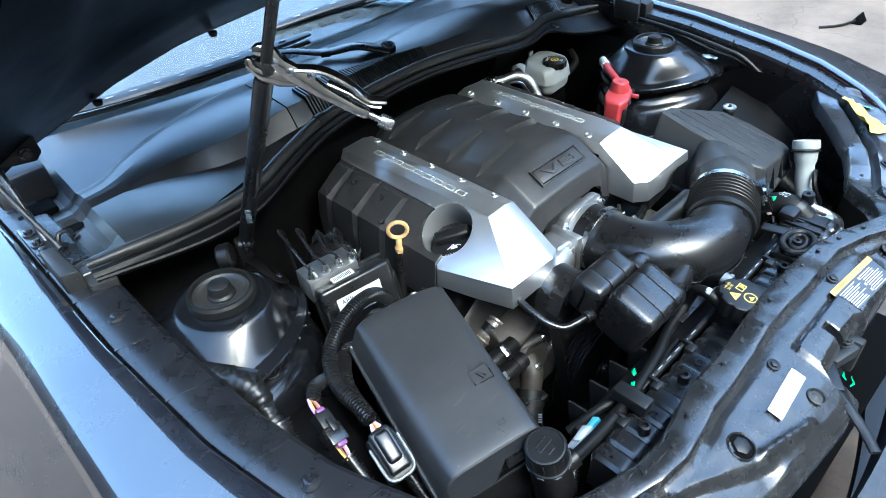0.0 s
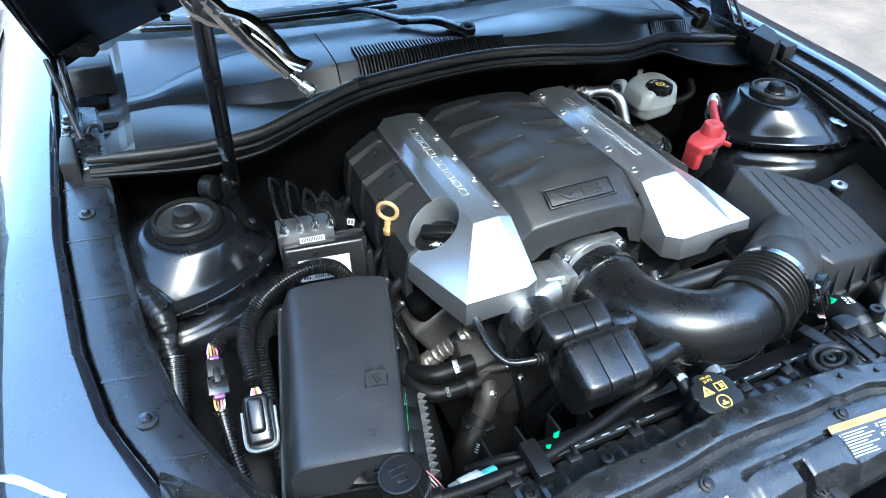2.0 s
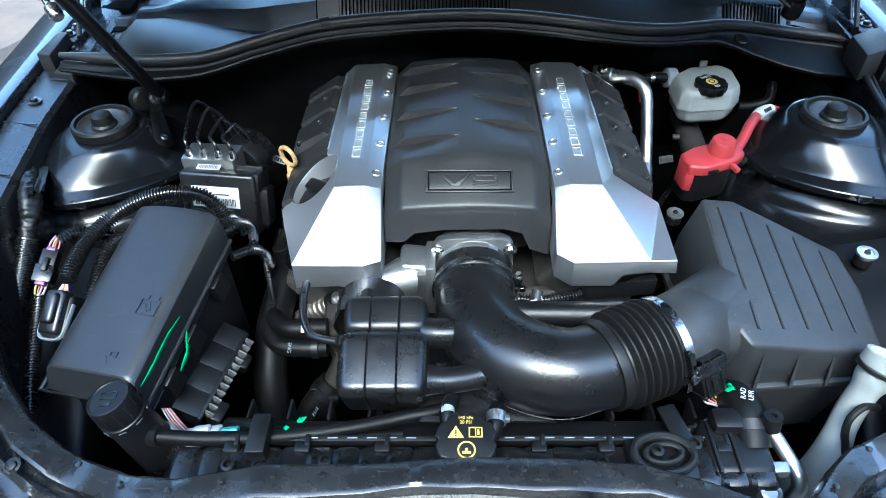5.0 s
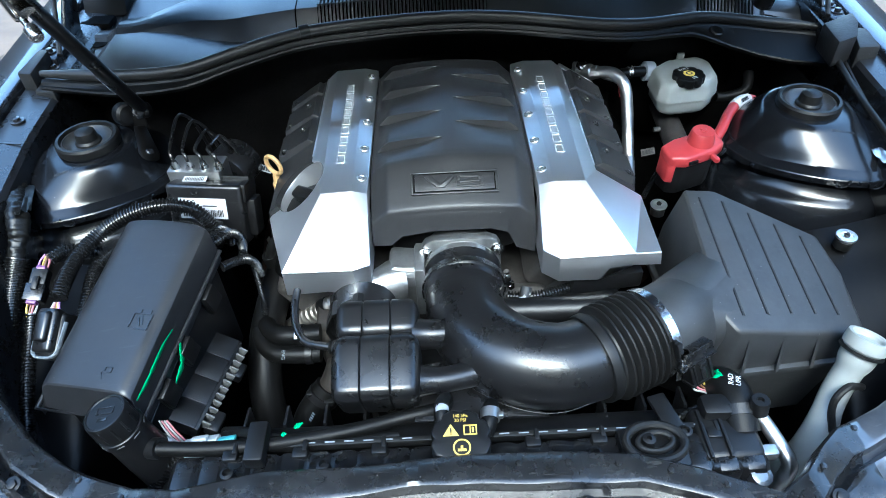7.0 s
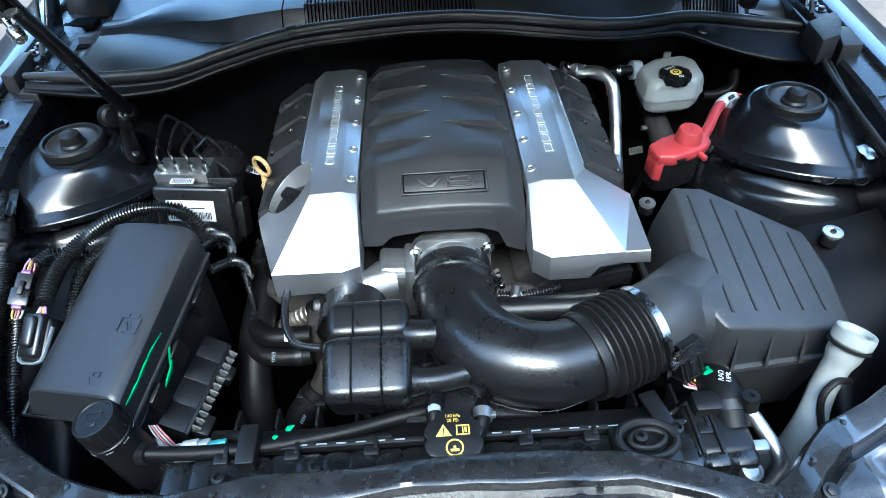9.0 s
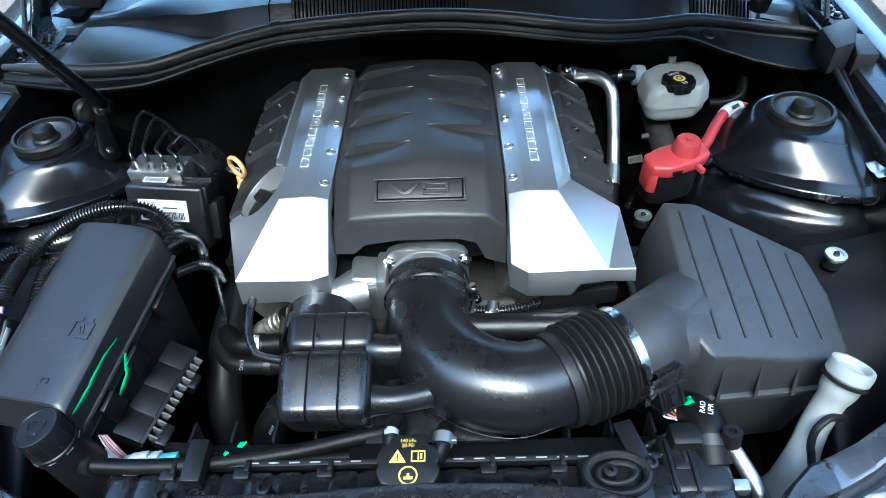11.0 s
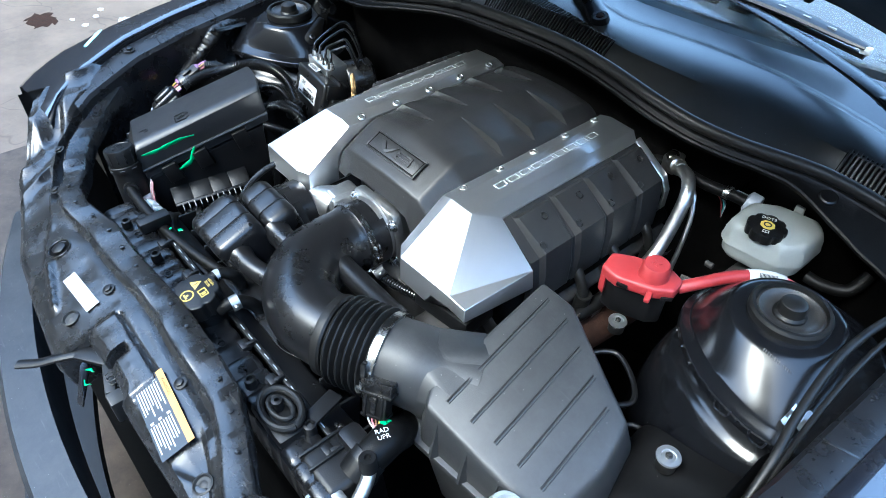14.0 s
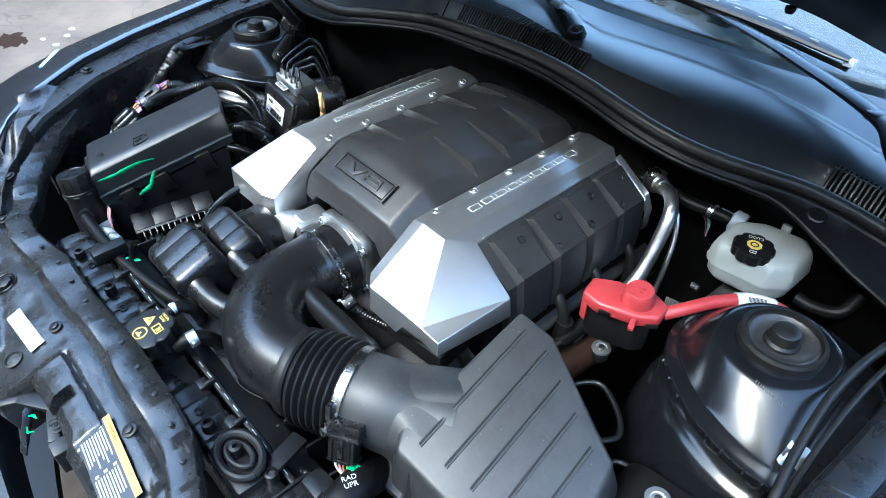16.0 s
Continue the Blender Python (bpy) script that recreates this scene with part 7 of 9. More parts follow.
part("book_symbol", bars([(0, 0, 1, 0.12), (0, 0.88, 1, 0.12), (0, 0, 0.1, 1), (0.9, 0, 0.1, 1), (0.46, 0, 0.08, 1), (0.62, 0.25, 0.16, 0.5)], 0.0145, 0.0115, PC @ Matrix.Translation((0.003, 0.002, 0.0122))), M_MARK_YELLOW, pcb)
part("ring_symbol", turned([(0.0078, 0.012), (0.0095, 0.012), (0.0095, 0.0125), (0.0078, 0.0125)], 36, PC @ Matrix.Translation((0.0005, -0.0115, 0)), False), M_MARK_YELLOW, pcb)
part("ring_inner", bars([(0, 0, 1, 0.35), (0.35, 0.35, 0.3, 0.4)], 0.009, 0.008, PC @ Matrix.Translation((-0.004, -0.0155, 0.0122))), M_MARK_YELLOW, pcb)

for name_, pts_, r_ in (("overflow_hose", [(-0.024, -0.462, 0.792), (-0.027, -0.446, 0.804), (-0.026, -0.432, 0.806), (-0.022, -0.418, 0.795), (-0.03, -0.41, 0.765), (-0.08, -0.415, 0.755), (-0.14, -0.43, 0.757), (-0.22, -0.443, 0.76), (-0.3, -0.447, 0.762), (-0.36, -0.447, 0.768)], 0.0085),
                        ("heater_hose", [(0.02, -0.462, 0.79), (0.026, -0.449, 0.797), (0.028, -0.436, 0.795), (0.03, -0.42, 0.78), (0.03, -0.4, 0.74)], 0.0095),
                        ("coolant_line", [(-0.08, -0.43, 0.742), (-0.15, -0.437, 0.748), (-0.21, -0.435, 0.752), (-0.26, -0.42, 0.748), (-0.3, -0.4, 0.72)], 0.007)):
    th = thing(name_, pts_[0], "matt black rubber coolant hose along the radiator", "hose")
    part("hose", tube(pts_, r_, 14, per=8), M_HOSE, th)
    if name_ == "overflow_hose":
        part("hose_print", tube([(-0.0265, -0.4425, 0.8068), (-0.0268, -0.4395, 0.8072), (-0.0264, -0.4365, 0.807)], 0.0083, 12, straight=True), M_GREY, th, "pale printed band")
    if name_ == "heater_hose":
        part("clip", merge(turned([(0.0098, -0.006), (0.0112, -0.006), (0.0112, 0.006), (0.0098, 0.006)], 20, axis((0.0275, -0.442, 0.7965), (0.1, 1, 0.1))), box((0.038, -0.444, 0.798), (0.008, 0.006, 0.007), None, 0.001)), M_ALU, th, "bright spring hose clip")

# ---- power-steering style filler bottle beside the fuse box ----
fb = thing("filler_bottle", (-0.4, -0.44, 0.7), "black filler neck with ribbed black cap", "filler cap")
FB = Matrix.Translation((-0.3955, -0.4345, 0.811)) @ Matrix.Rotation(radians(-12), 4, "Y")
fcap = part("cap", merge(turned([(0.0245, -0.013), (0.0248, 0.012), (0.0235, 0.0155), (0.0215, 0.016), (0.0205, 0.0148), (0, 0.0148)], 48, FB), turned([(0.0268, -0.024), (0.0268, -0.0145), (0.0255, -0.0135), (0, -0.0135)], 36, FB)), M_PLASTIC, fb, "notched black screw cap")
for k in range(12):
    bm = box((0.0244, 0, 0.0005), (0.0022, 0.0022, 0.021), None, 0.0006)
    bmesh.ops.transform(bm, matrix=FB @ Matrix.Rotation(k * math.tau / 12, 4, "Z"), verts=bm.verts)
    part("grip_rib", bm, M_GLOSS, fcap)
for k in range(8):
    bm = box((0.0266, 0, -0.0185), (0.0012, 0.009, 0.0014), None, 0.0004)
    bmesh.ops.transform(bm, matrix=FB @ Matrix.Rotation((k + 0.4) * math.tau / 8, 4, "Z"), verts=bm.verts)
    part("worn_edge", bm, M_FIN, fcap)
bm = merge(*[box((x, y, 0.0151), s_, None, 0.0002) for x, y, s_ in ((0, 0.007, (0.02, 0.0012, 0.0014)), (0, -0.001, (0.02, 0.0012, 0.0014)), (-0.01, 0.003, (0.0012, 0.009, 0.0014)), (0.01, 0.003, (0.0012, 0.009, 0.0014)), (0, -0.008, (0.012, 0.005, 0.0012)))])
bmesh.ops.transform(bm, matrix=FB, verts=bm.verts)
part("cap_emblem", bm, M_GLOSS, fcap)
part("neck", turned([(0.027, -0.12), (0.026, -0.06), (0.024, -0.02), (0, -0.02)], 28, FB), M_PLASTIC, fb)
part("side_pipe", tube([(-0.385, -0.436, 0.752), (-0.37, -0.442, 0.762), (-0.352, -0.447, 0.768)], 0.0125, 14), M_PLASTIC, fb)

# ---- washer filler neck ----
wash = thing("washer_filler_neck", (0.44, -0.44, 0.5), "translucent white washer bottle filler neck", "washer bottle")
TOPW = Vector((0.482, -0.372, 0.805))
WAYW = Vector((0.35, 0.35, 1)).normalized()
part("neck", tube([TOPW - WAYW * 0.002, TOPW - WAYW * 0.03, TOPW - WAYW * 0.08, (0.44, -0.425, 0.69), (0.43, -0.445, 0.6), (0.44, -0.45, 0.5)], lambda u, g: along([(0, 0.0215), (0.08, 0.0205), (0.12, 0.0165), (0.3, 0.0165), (0.5, 0.024), (0.7, 0.045), (1, 0.07)], u), 28, per=8), M_RESERVOIR, wash)
part("mouth", turned([(0.017, 0.004), (0.0195, 0.007), (0.0235, 0.007), (0.0245, 0.002), (0.0245, -0.008), (0.021, -0.012)], 36, axis(TOPW, WAYW), False), M_RESERVOIR, wash)
part("mouth_floor", turned([(0, -0.004), (0.02, -0.004), (0.02, 0.004), (0.018, 0.004), (0.0165, 0), (0, 0)], 30, axis(TOPW, WAYW)), M_RESERVOIR, wash)
part("seal_ring", turned([(0.0238, -0.0145), (0.0255, -0.0145), (0.0255, -0.0115), (0.0238, -0.0115)], 36, axis(TOPW, WAYW)), M_RUBBER, wash, "black rubber ring")
part("clip_strap", tube([(0.482, -0.4, 0.752), (0.477, -0.404, 0.758), (0.458, -0.408, 0.765), (0.443, -0.416, 0.755), (0.44, -0.424, 0.738), (0.443, -0.434, 0.72), (0.455, -0.44, 0.68)], 0.0045, 10), M_RUBBER, wash)

# ---- air flow sensor plug and its wires ----
maf = thing("sensor_plug", (0.275, -0.385, 0.77), "black air flow sensor plug with coloured wires", "connector")
MM = frame_of((0.2745, -0.384, 0.795), (0.86, 0.42, 0.1), (-0.33, 0.3, 0.82))
for nm, shape, mt, lb in (("upper_block", [((0.004, 0.0165, 0), (0.04, 0.015, 0.022)), ((0.004, 0.0085, 0.001), (0.043, 0.003, 0.025))], M_GLOSS, "smooth black sensor head"),
                          ("locking_tab", [((-0.018, 0.022, 0.002), (0.007, 0.036, 0.012)), ((-0.018, 0.036, 0.0), (0.0055, 0.012, 0.006))], M_GLOSS, "upright black locking tab"),
                          ("plug_body", [((0.002, -0.009, 0.0005), (0.032, 0.03, 0.0185)), ((-0.009, -0.009, 0.0105), (0.003, 0.028, 0.003)), ((0.013, -0.009, 0.0105), (0.003, 0.028, 0.003)), ((0.002, -0.022, 0.0), (0.035, 0.004, 0.021))], M_PLASTIC, "ribbed black plug"),
                          ("latch_tongue", [((0.002, -0.006, 0.0115), (0.0075, 0.024, 0.0025)), ((0.002, 0.002, 0.013), (0.0105, 0.006, 0.003))], M_GLOSS, "plug latch tongue")):
    bm = merge(*[box(c, s, None, 0.0012) for c, s in shape])
    bmesh.ops.transform(bm, matrix=MM, verts=bm.verts)
    part(nm, bm, mt, maf, lb)
part("sensor_screw", turned([(0.005, 0), (0.005, 0.004), (0, 0.005)], 14, MM @ Matrix.Translation((-0.021, 0.008, 0.006))), M_STEEL, maf, "bright screw head")
for i in range(5):
    a = MM @ Vector((-0.008 + i * 0.005, -0.024, 0.0))
    part("wire", tube([a, a + Vector((0.003, -0.004, -0.009)), Vector((0.296 + 0.002 * i, -0.402, 0.752)), Vector((0.283, -0.418, 0.722))], 0.0014, 6), M_WIRES[i], maf, "thin coloured wire")
sl = thing("wire_sleeve", (0.2, -0.4, 0.74), "thin braided black wire sleeve", "wire")
part("sleeve", tube([(0.17, -0.415, 0.735), (0.2, -0.425, 0.735), (0.225, -0.43, 0.735), (0.255, -0.425, 0.745), (0.28, -0.415, 0.75)], lambda u, g: 0.0042 + 0.0008 * math.sin(g * 900), 10, step=0.002), M_TAPE, sl)

# ---- upper radiator hose ----
uh = thing("radiator_hose", (0.32, -0.42, 0.7), "black upper radiator hose with white print", "hose")
HP = [(0.318, -0.452, 0.752), (0.318, -0.435, 0.762), (0.318, -0.415, 0.768), (0.313, -0.395, 0.763), (0.3, -0.37, 0.735), (0.28, -0.33, 0.7), (0.24, -0.28, 0.68)]
part("hose", tube(HP, 0.0215, 24, per=8), M_HOSE, uh)
part("clamp_band", turned([(0.022, -0.006), (0.0235, -0.006), (0.0235, 0.006), (0.022, 0.006)], 32, axis((0.318, -0.432, 0.7635), (0, 1, 0.45))), M_PLASTIC, uh)
m = frame_of((0.3165, -0.4065, 0.7893), (0.35, 1, -0.1), (-1, 0.35, 0.0))
words("hose_text", "RAD\nUPR", 0.0085, m, M_MARK_WHITE, uh, 0.0002)
streak((0.298, -0.398, 0.7815), (0.306, -0.386, 0.7815), 0.012, 0.001, uh, M_GREEN, (-0.4, 0.2, 0.9), 8, "green paint dab")

# ---- charge valve and its pipe ----
cv = thing("charge_valve", (0.335, -0.44, 0.75), "black capped charge valve on a bright pipe", "valve")
part("valve_cap", merge(turned([(0.0105, 0), (0.0105, 0.018), (0.0095, 0.02), (0.004, 0.02), (0.003, 0.016), (0, 0.016)], 20, axis((0.3345, -0.441, 0.776), (-0.1, 0.1, 1)))), M_PLASTIC, cv)
part("valve_stem", turned([(0.007, -0.02), (0.007, 0.0), (0, 0.0)], 16, axis((0.3345, -0.441, 0.776), (-0.1, 0.1, 1))), M_STEEL, cv)
part("charge_pipe", tube([(0.335, -0.44, 0.77), (0.343, -0.452, 0.764), (0.353, -0.475, 0.755), (0.359, -0.491, 0.745), (0.355, -0.498, 0.73), (0.345, -0.503, 0.712)], 0.0085, 14, per=8), M_PIPE, cv, "bright bent aluminium pipe")
part("pipe_block", merge(box((0.332, -0.482, 0.757), (0.026, 0.014, 0.014), None, 0.003), turned([(0.012, 0), (0.012, 0.012), (0.008, 0.013), (0.007, 0.011), (0, 0.011)], 20, axis((0.318, -0.505, 0.744), (0.1, -0.2, 1)))), M_ALU, cv)

# ---- front end drive and pipes below the covers ----
def pulley(at, r, w, mat=M_GLOSS, label="black ribbed belt drive pulley with bolt", ribs=True):
    th = thing("pulley", at, label, "pulley", "belt drive pulleys")
    prof = [(0.0, 0.004), (r * 0.25, 0.004), (r * 0.3, 0.0), (r * 0.75, -0.004), (r * 0.82, 0.004), (r, 0.004)]
    n = 5
    for k in range(n if ribs else 0):
        z = 0.002 - w * (k + 0.5) / n
        prof += [(r, z + w / n * 0.4), (r * 0.965, z), (r, z - w / n * 0.4)]
    prof += [(r, -w), (0, -w)]
    part("wheel", turned(prof, 44, axis(at, (0, -1, 0))), mat, th)
    bm = hexbolt(0.0085, 0.009)
    bmesh.ops.transform(bm, matrix=axis(Vector(at) + Vector((0, -0.004, 0)), (0, -1, 0)), verts=bm.verts)
    part("pulley_bolt", bm, M_STEEL, th, "bright hex bolt")


pulley((-0.13, -0.272, 0.768), 0.046, 0.032, label="smooth black belt idler pulley with bolt", ribs=False)
pulley((0.12, -0.262, 0.66), 0.05, 0.026)
pulley((0.0, -0.266, 0.49), 0.108, 0.034, M_PLASTIC)
belt = thing("drive_belt", (0, -0.27, 0.45), "ribbed black rubber drive belt", "belt")
rows = []
BP = [(-0.178, 0.77), (-0.165, 0.801), (-0.13, 0.8165), (-0.095, 0.801), (0.0, 0.70), (0.075, 0.69), (0.12, 0.712), (0.165, 0.69), (0.172, 0.65), (0.112, 0.5), (0.08, 0.42), (0.0, 0.38), (-0.08, 0.42), (-0.112, 0.5), (-0.178, 0.77)]
part("belt_band", loft([[(x, -0.262, z), (x, -0.286, z), (x * 1.0, -0.286, z - 0.004), (x, -0.262, z - 0.004)] for x, z in BP], True, False), M_RUBBER, belt)
wp = thing("water_pump", (-0.17, -0.2, 0.58), "grimy cast alloy water pump with elbow and hoses, colour darkened for shade", "water pump")
part("housing", merge(hull([(-0.215, -0.17, 0.7), (-0.14, -0.17, 0.705), (-0.135, -0.225, 0.69), (-0.215, -0.225, 0.675), (-0.22, -0.165, 0.6), (-0.13, -0.165, 0.6), (-0.13, -0.225, 0.6), (-0.205, -0.23, 0.61)], 0.006, 3), turned([(0, 0), (0.034, 0), (0.036, 0.004), (0.034, 0.014), (0.026, 0.02), (0, 0.02)], 32, axis((-0.168, -0.222, 0.64), (-0.1, -0.95, 0.3)))), M_PUMP, wp, "brownish grimy cast housing, colour darkened for shade")
part("elbow", tube([(-0.176, -0.216, 0.636), (-0.181, -0.232, 0.635), (-0.187, -0.245, 0.626), (-0.196, -0.2525, 0.611), (-0.204, -0.257, 0.597)], lambda u, g: lerp(0.0225, 0.0185, min(1, u * 1.3)), 24, per=8), M_PUMP, wp, "cast aluminium coolant elbow")
bm = hexbolt(0.004, 0.004)
bmesh.ops.transform(bm, matrix=axis((-0.183, -0.255, 0.643), (0.0, -0.75, 0.66)), verts=bm.verts)
part("elbow_bolt", bm, M_STEEL, wp)
for p_, q_, r_ in (((-0.2, -0.215, 0.66), (-0.15, -0.235, 0.672), 0.0095), ((-0.2, -0.235, 0.62), (-0.13, -0.24, 0.64), 0.008)):
    part("cast_boss", tube([p_, q_], r_, 16, straight=True), M_PUMP, wp)
    bm = hexbolt(r_ * 0.7, 0.007)
    bmesh.ops.transform(bm, matrix=axis(q_, Vector(q_) - Vector(p_)), verts=bm.verts)
    part("boss_bolt", bm, M_STEEL, wp, "bright hex bolt")
part("foil_pipe", tube([(-0.185, -0.17, 0.698), (-0.2, -0.168, 0.688), (-0.235, -0.16, 0.66), (-0.262, -0.152, 0.632), (-0.285, -0.14, 0.6)], lambda u, g: 0.0145 + 0.0009 * math.sin(g * 620) + 0.0005 * math.sin(g * 1700), 18, step=0.0022), M_FOIL, wp, "crinkled foil wrapped coolant pipe")
part("pipe_collar", tube([(-0.196, -0.1685, 0.691), (-0.208, -0.1665, 0.682)], 0.0165, 18, straight=True), M_PLASTIC, wp)
h1 = part("upper_hose", tube([(-0.205, -0.222, 0.69), (-0.237, -0.223, 0.69), (-0.267, -0.22, 0.688), (-0.29, -0.195, 0.68), (-0.298, -0.15, 0.67)], 0.0145, 18), M_HOSE, wp, "black coolant hose")
part("lower_branch", tube([(-0.205, -0.243, 0.67), (-0.25, -0.243, 0.67), (-0.28, -0.235, 0.67), (-0.3, -0.205, 0.672), (-0.3, -0.17, 0.67)], 0.0138, 18), M_HOSE, wp, "black coolant hose with white print")
for x, y, z in ((-0.233, -0.223, 0.69), (-0.222, -0.243, 0.67)):
    part("hose_band", turned([(0.0148, -0.005), (0.016, -0.005), (0.016, 0.005), (0.0148, 0.005)], 24, axis((x, y, z), (1, 0, 0))), M_PLASTIC, wp)
part("spring_clip", merge(box((-0.236, -0.231, 0.7055), (0.009, 0.02, 0.0016), Matrix.Rotation(radians(30), 4, "X"), 0.0005), box((-0.236, -0.235, 0.7035), (0.005, 0.006, 0.004), Matrix.Rotation(radians(30), 4, "X"), 0.0005)), M_STEEL, wp, "bright slotted spring clip")
words("hose_text", "ENG", 0.0075, frame_of((-0.258, -0.252, 0.6815), (-0.05, -1, -0.75), (1, -0.1, 0)), M_MARK_GREY, wp, 0.0002)
lh = thing("lower_hose", (-0.24, -0.29, 0.45), "black lower radiator hose with clamp and faded print", "hose")
part("hose", tube([(-0.202, -0.256, 0.602), (-0.215, -0.265, 0.588), (-0.235, -0.28, 0.565), (-0.248, -0.3, 0.53), (-0.25, -0.33, 0.48), (-0.245, -0.37, 0.44)], 0.0235, 22, per=8), M_HOSE, lh)
part("hose_clip", merge(turned([(0.024, -0.006), (0.0255, -0.006), (0.0255, 0.006), (0.024, 0.006)], 28, axis((-0.213, -0.2635, 0.59), (-0.55, -0.38, -0.75))), box((-0.2, -0.282, 0.6), (0.016, 0.01, 0.01), None, 0.002), box((-0.229, -0.27, 0.606), (0.014, 0.01, 0.008), None, 0.002)), M_PLASTIC, lh)
part("print_bars", bars([(0.05 + 0.2 * i, 0.1, 0.12, 0.8) for i in range(4)], 0.02, 0.007, frame_of((-0.226, -0.291, 0.592), (-0.45, -0.4, -0.7), (0.6, -0.5, 0.1))), M_MARK_GREY, lh)
part("yellow_stripe", bars([(0, 0, 1, 1)], 0.022, 0.003, frame_of((-0.243, -0.277, 0.584), (-0.5, -0.5, -0.7), (-0.3, 0.5, 0.3))), M_MARK_YELLOW, lh)
ch = thing("coolant_hose", (-0.29, -0.2, 0.55), "thick black coolant hose behind the fuse box", "hose")
part("hose", tube([(-0.275, -0.06, 0.7), (-0.283, -0.1, 0.692), (-0.289, -0.14, 0.682), (-0.297, -0.2, 0.658), (-0.297, -0.26, 0.61), (-0.29, -0.3, 0.54)], 0.025, 22, per=8), M_HOSE, ch)
thn = thing("ribbed_lead", (-0.29, -0.13, 0.74), "thin black ribbed lead beside the fuse box", "wire")
part("conduit", loom([(-0.318, -0.13, 0.78), (-0.308, -0.135, 0.765), (-0.3, -0.15, 0.745), (-0.292, -0.175, 0.72), (-0.29, -0.19, 0.7)], 0.0042, 10, 0.0008, 0.003), M_LOOM, thn)
rl = thing("ribbed_lead", (0.37, 0.06, 0.74), "thin black ribbed lead behind the red terminal", "wire")
part("conduit", loom([(0.33, 0.02, 0.72), (0.35, 0.045, 0.735), (0.375, 0.075, 0.75), (0.4, 0.1, 0.76), (0.42, 0.13, 0.76)], 0.0042, 10, 0.0008, 0.003), M_LOOM, rl)
it = thing("pipe_tag", (0.375, 0.165, 0.71), "small dim printed tag below the brake reservoir", "tag")
bm = box((0, 0, 0), (0.026, 0.013, 0.0008), None, 0)
bmesh.ops.transform(bm, matrix=frame_of((0.372, 0.15, 0.722), (0.95, 0.1, 0.1), (0, 0.5, 0.8)), verts=bm.verts)
part("tag_paper", bm, M_ALU_DIRTY, it)
part("tag_print", bars([(0.08 + i * 0.22, 0.2, 0.16, 0.6) for i in range(4)], 0.026, 0.013, frame_of((0.372, 0.15, 0.722), (0.95, 0.1, 0.1), (0, 0.5, 0.8)) @ Matrix.Translation((-0.013, -0.0065, 0.0006))), M_INK, it)
pcv = thing("breather_hose", (-0.21, -0.29, 0.77), "thin black breather hose to the resonator", "hose")
part("hose", tube([(-0.214, -0.236, 0.806), (-0.216, -0.262, 0.8), (-0.213, -0.29, 0.79), (-0.2, -0.312, 0.783), (-0.178, -0.322, 0.785), (-0.155, -0.327, 0.787)], 0.0052, 12, per=8), M_GLOSS, pcv)
part("boot", tube([(-0.166, -0.3255, 0.7868), (-0.15, -0.328, 0.787)], lambda u, g: 0.0085 + 0.0012 * math.sin(u * 18), 12, straight=True, step=0.002), M_RUBBER, pcv)
alt = thing("alternator", (0.16, -0.22, 0.6), "cast aluminium alternator behind the belt", "alternator")
part("case", turned([(0, 0), (0.06, 0), (0.066, 0.01), (0.066, 0.09), (0.055, 0.1), (0, 0.1)], 36, axis((0.19, -0.25, 0.66), (0, 1, 0))), M_ALU_DIRTY, alt)
for k in range(10):
    a = k * math.tau / 10
    part("case_slot", box((0.19 + 0.045 * math.cos(a), -0.251, 0.66 + 0.045 * math.sin(a)), (0.008, 0.004, 0.02), Matrix.Rotation(math.pi / 2 - a, 4, "Y"), 0.001), M_DARK, alt)
bk = thing("bracket", (0.2, -0.25, 0.76), "bare cast bracket below the silver cover", "bracket")
part("arm", hull([(0.165, -0.255, 0.76), (0.205, -0.262, 0.757), (0.22, -0.3, 0.735), (0.195, -0.305, 0.735), (0.165, -0.255, 0.74), (0.205, -0.262, 0.735), (0.22, -0.3, 0.72), (0.195, -0.305, 0.72)], 0.004), M_ALU, bk)
part("module", box((0.205, -0.2, 0.775), (0.1, 0.06, 0.03), Matrix.Rotation(radians(6), 4, "Z"), 0.004), M_PLASTIC, bk)
tag_hose = thing("crankcase_hose", (0.12, -0.25, 0.77), "thin ribbed black hose with printed tag", "hose")
part("hose", loom([(0.07, -0.235, 0.765), (0.1, -0.24, 0.768), (0.13, -0.235, 0.768), (0.17, -0.22, 0.765)], 0.006), M_LOOM, tag_hose)
part("print_band", tube([(0.09, -0.252, 0.775), (0.094, -0.238, 0.784)], 0.008, 12, straight=True), M_INK, tag_hose)
words("band_text", "ENG V8", 0.0055, frame_of((0.0905, -0.2535, 0.7835), (0.85, 0.5, 0), (-0.4, 0.7, 0.6)), M_MARK_WHITE, tag_hose, 0.0002)

# ---- gas strut with locking pliers clamped on its rod ----
strut = thing("gas_strut", (-0.471, 0.051, 0.9), "black gas strut holding the bonnet up", "gas strut")
S0, S1 = Vector((-0.471, 0.051, 0.922)), Vector((-0.49, -0.392, 1.60))
SW = (S1 - S0).normalized()
part("cylinder_tube", turned([(0, -0.004), (0.008, -0.004), (0.0098, 0.004), (0.0098, 0.352), (0.0088, 0.358), (0.005, 0.36), (0, 0.36)], 20, axis(S0, SW)), M_GLOSS, strut)
part("piston_rod", turned([(0, 0.355), (0.0056, 0.355), (0.0056, (S1 - S0).length), (0, (S1 - S0).length)], 14, axis(S0, SW)), M_GLOSS, strut, "thin dark piston rod")
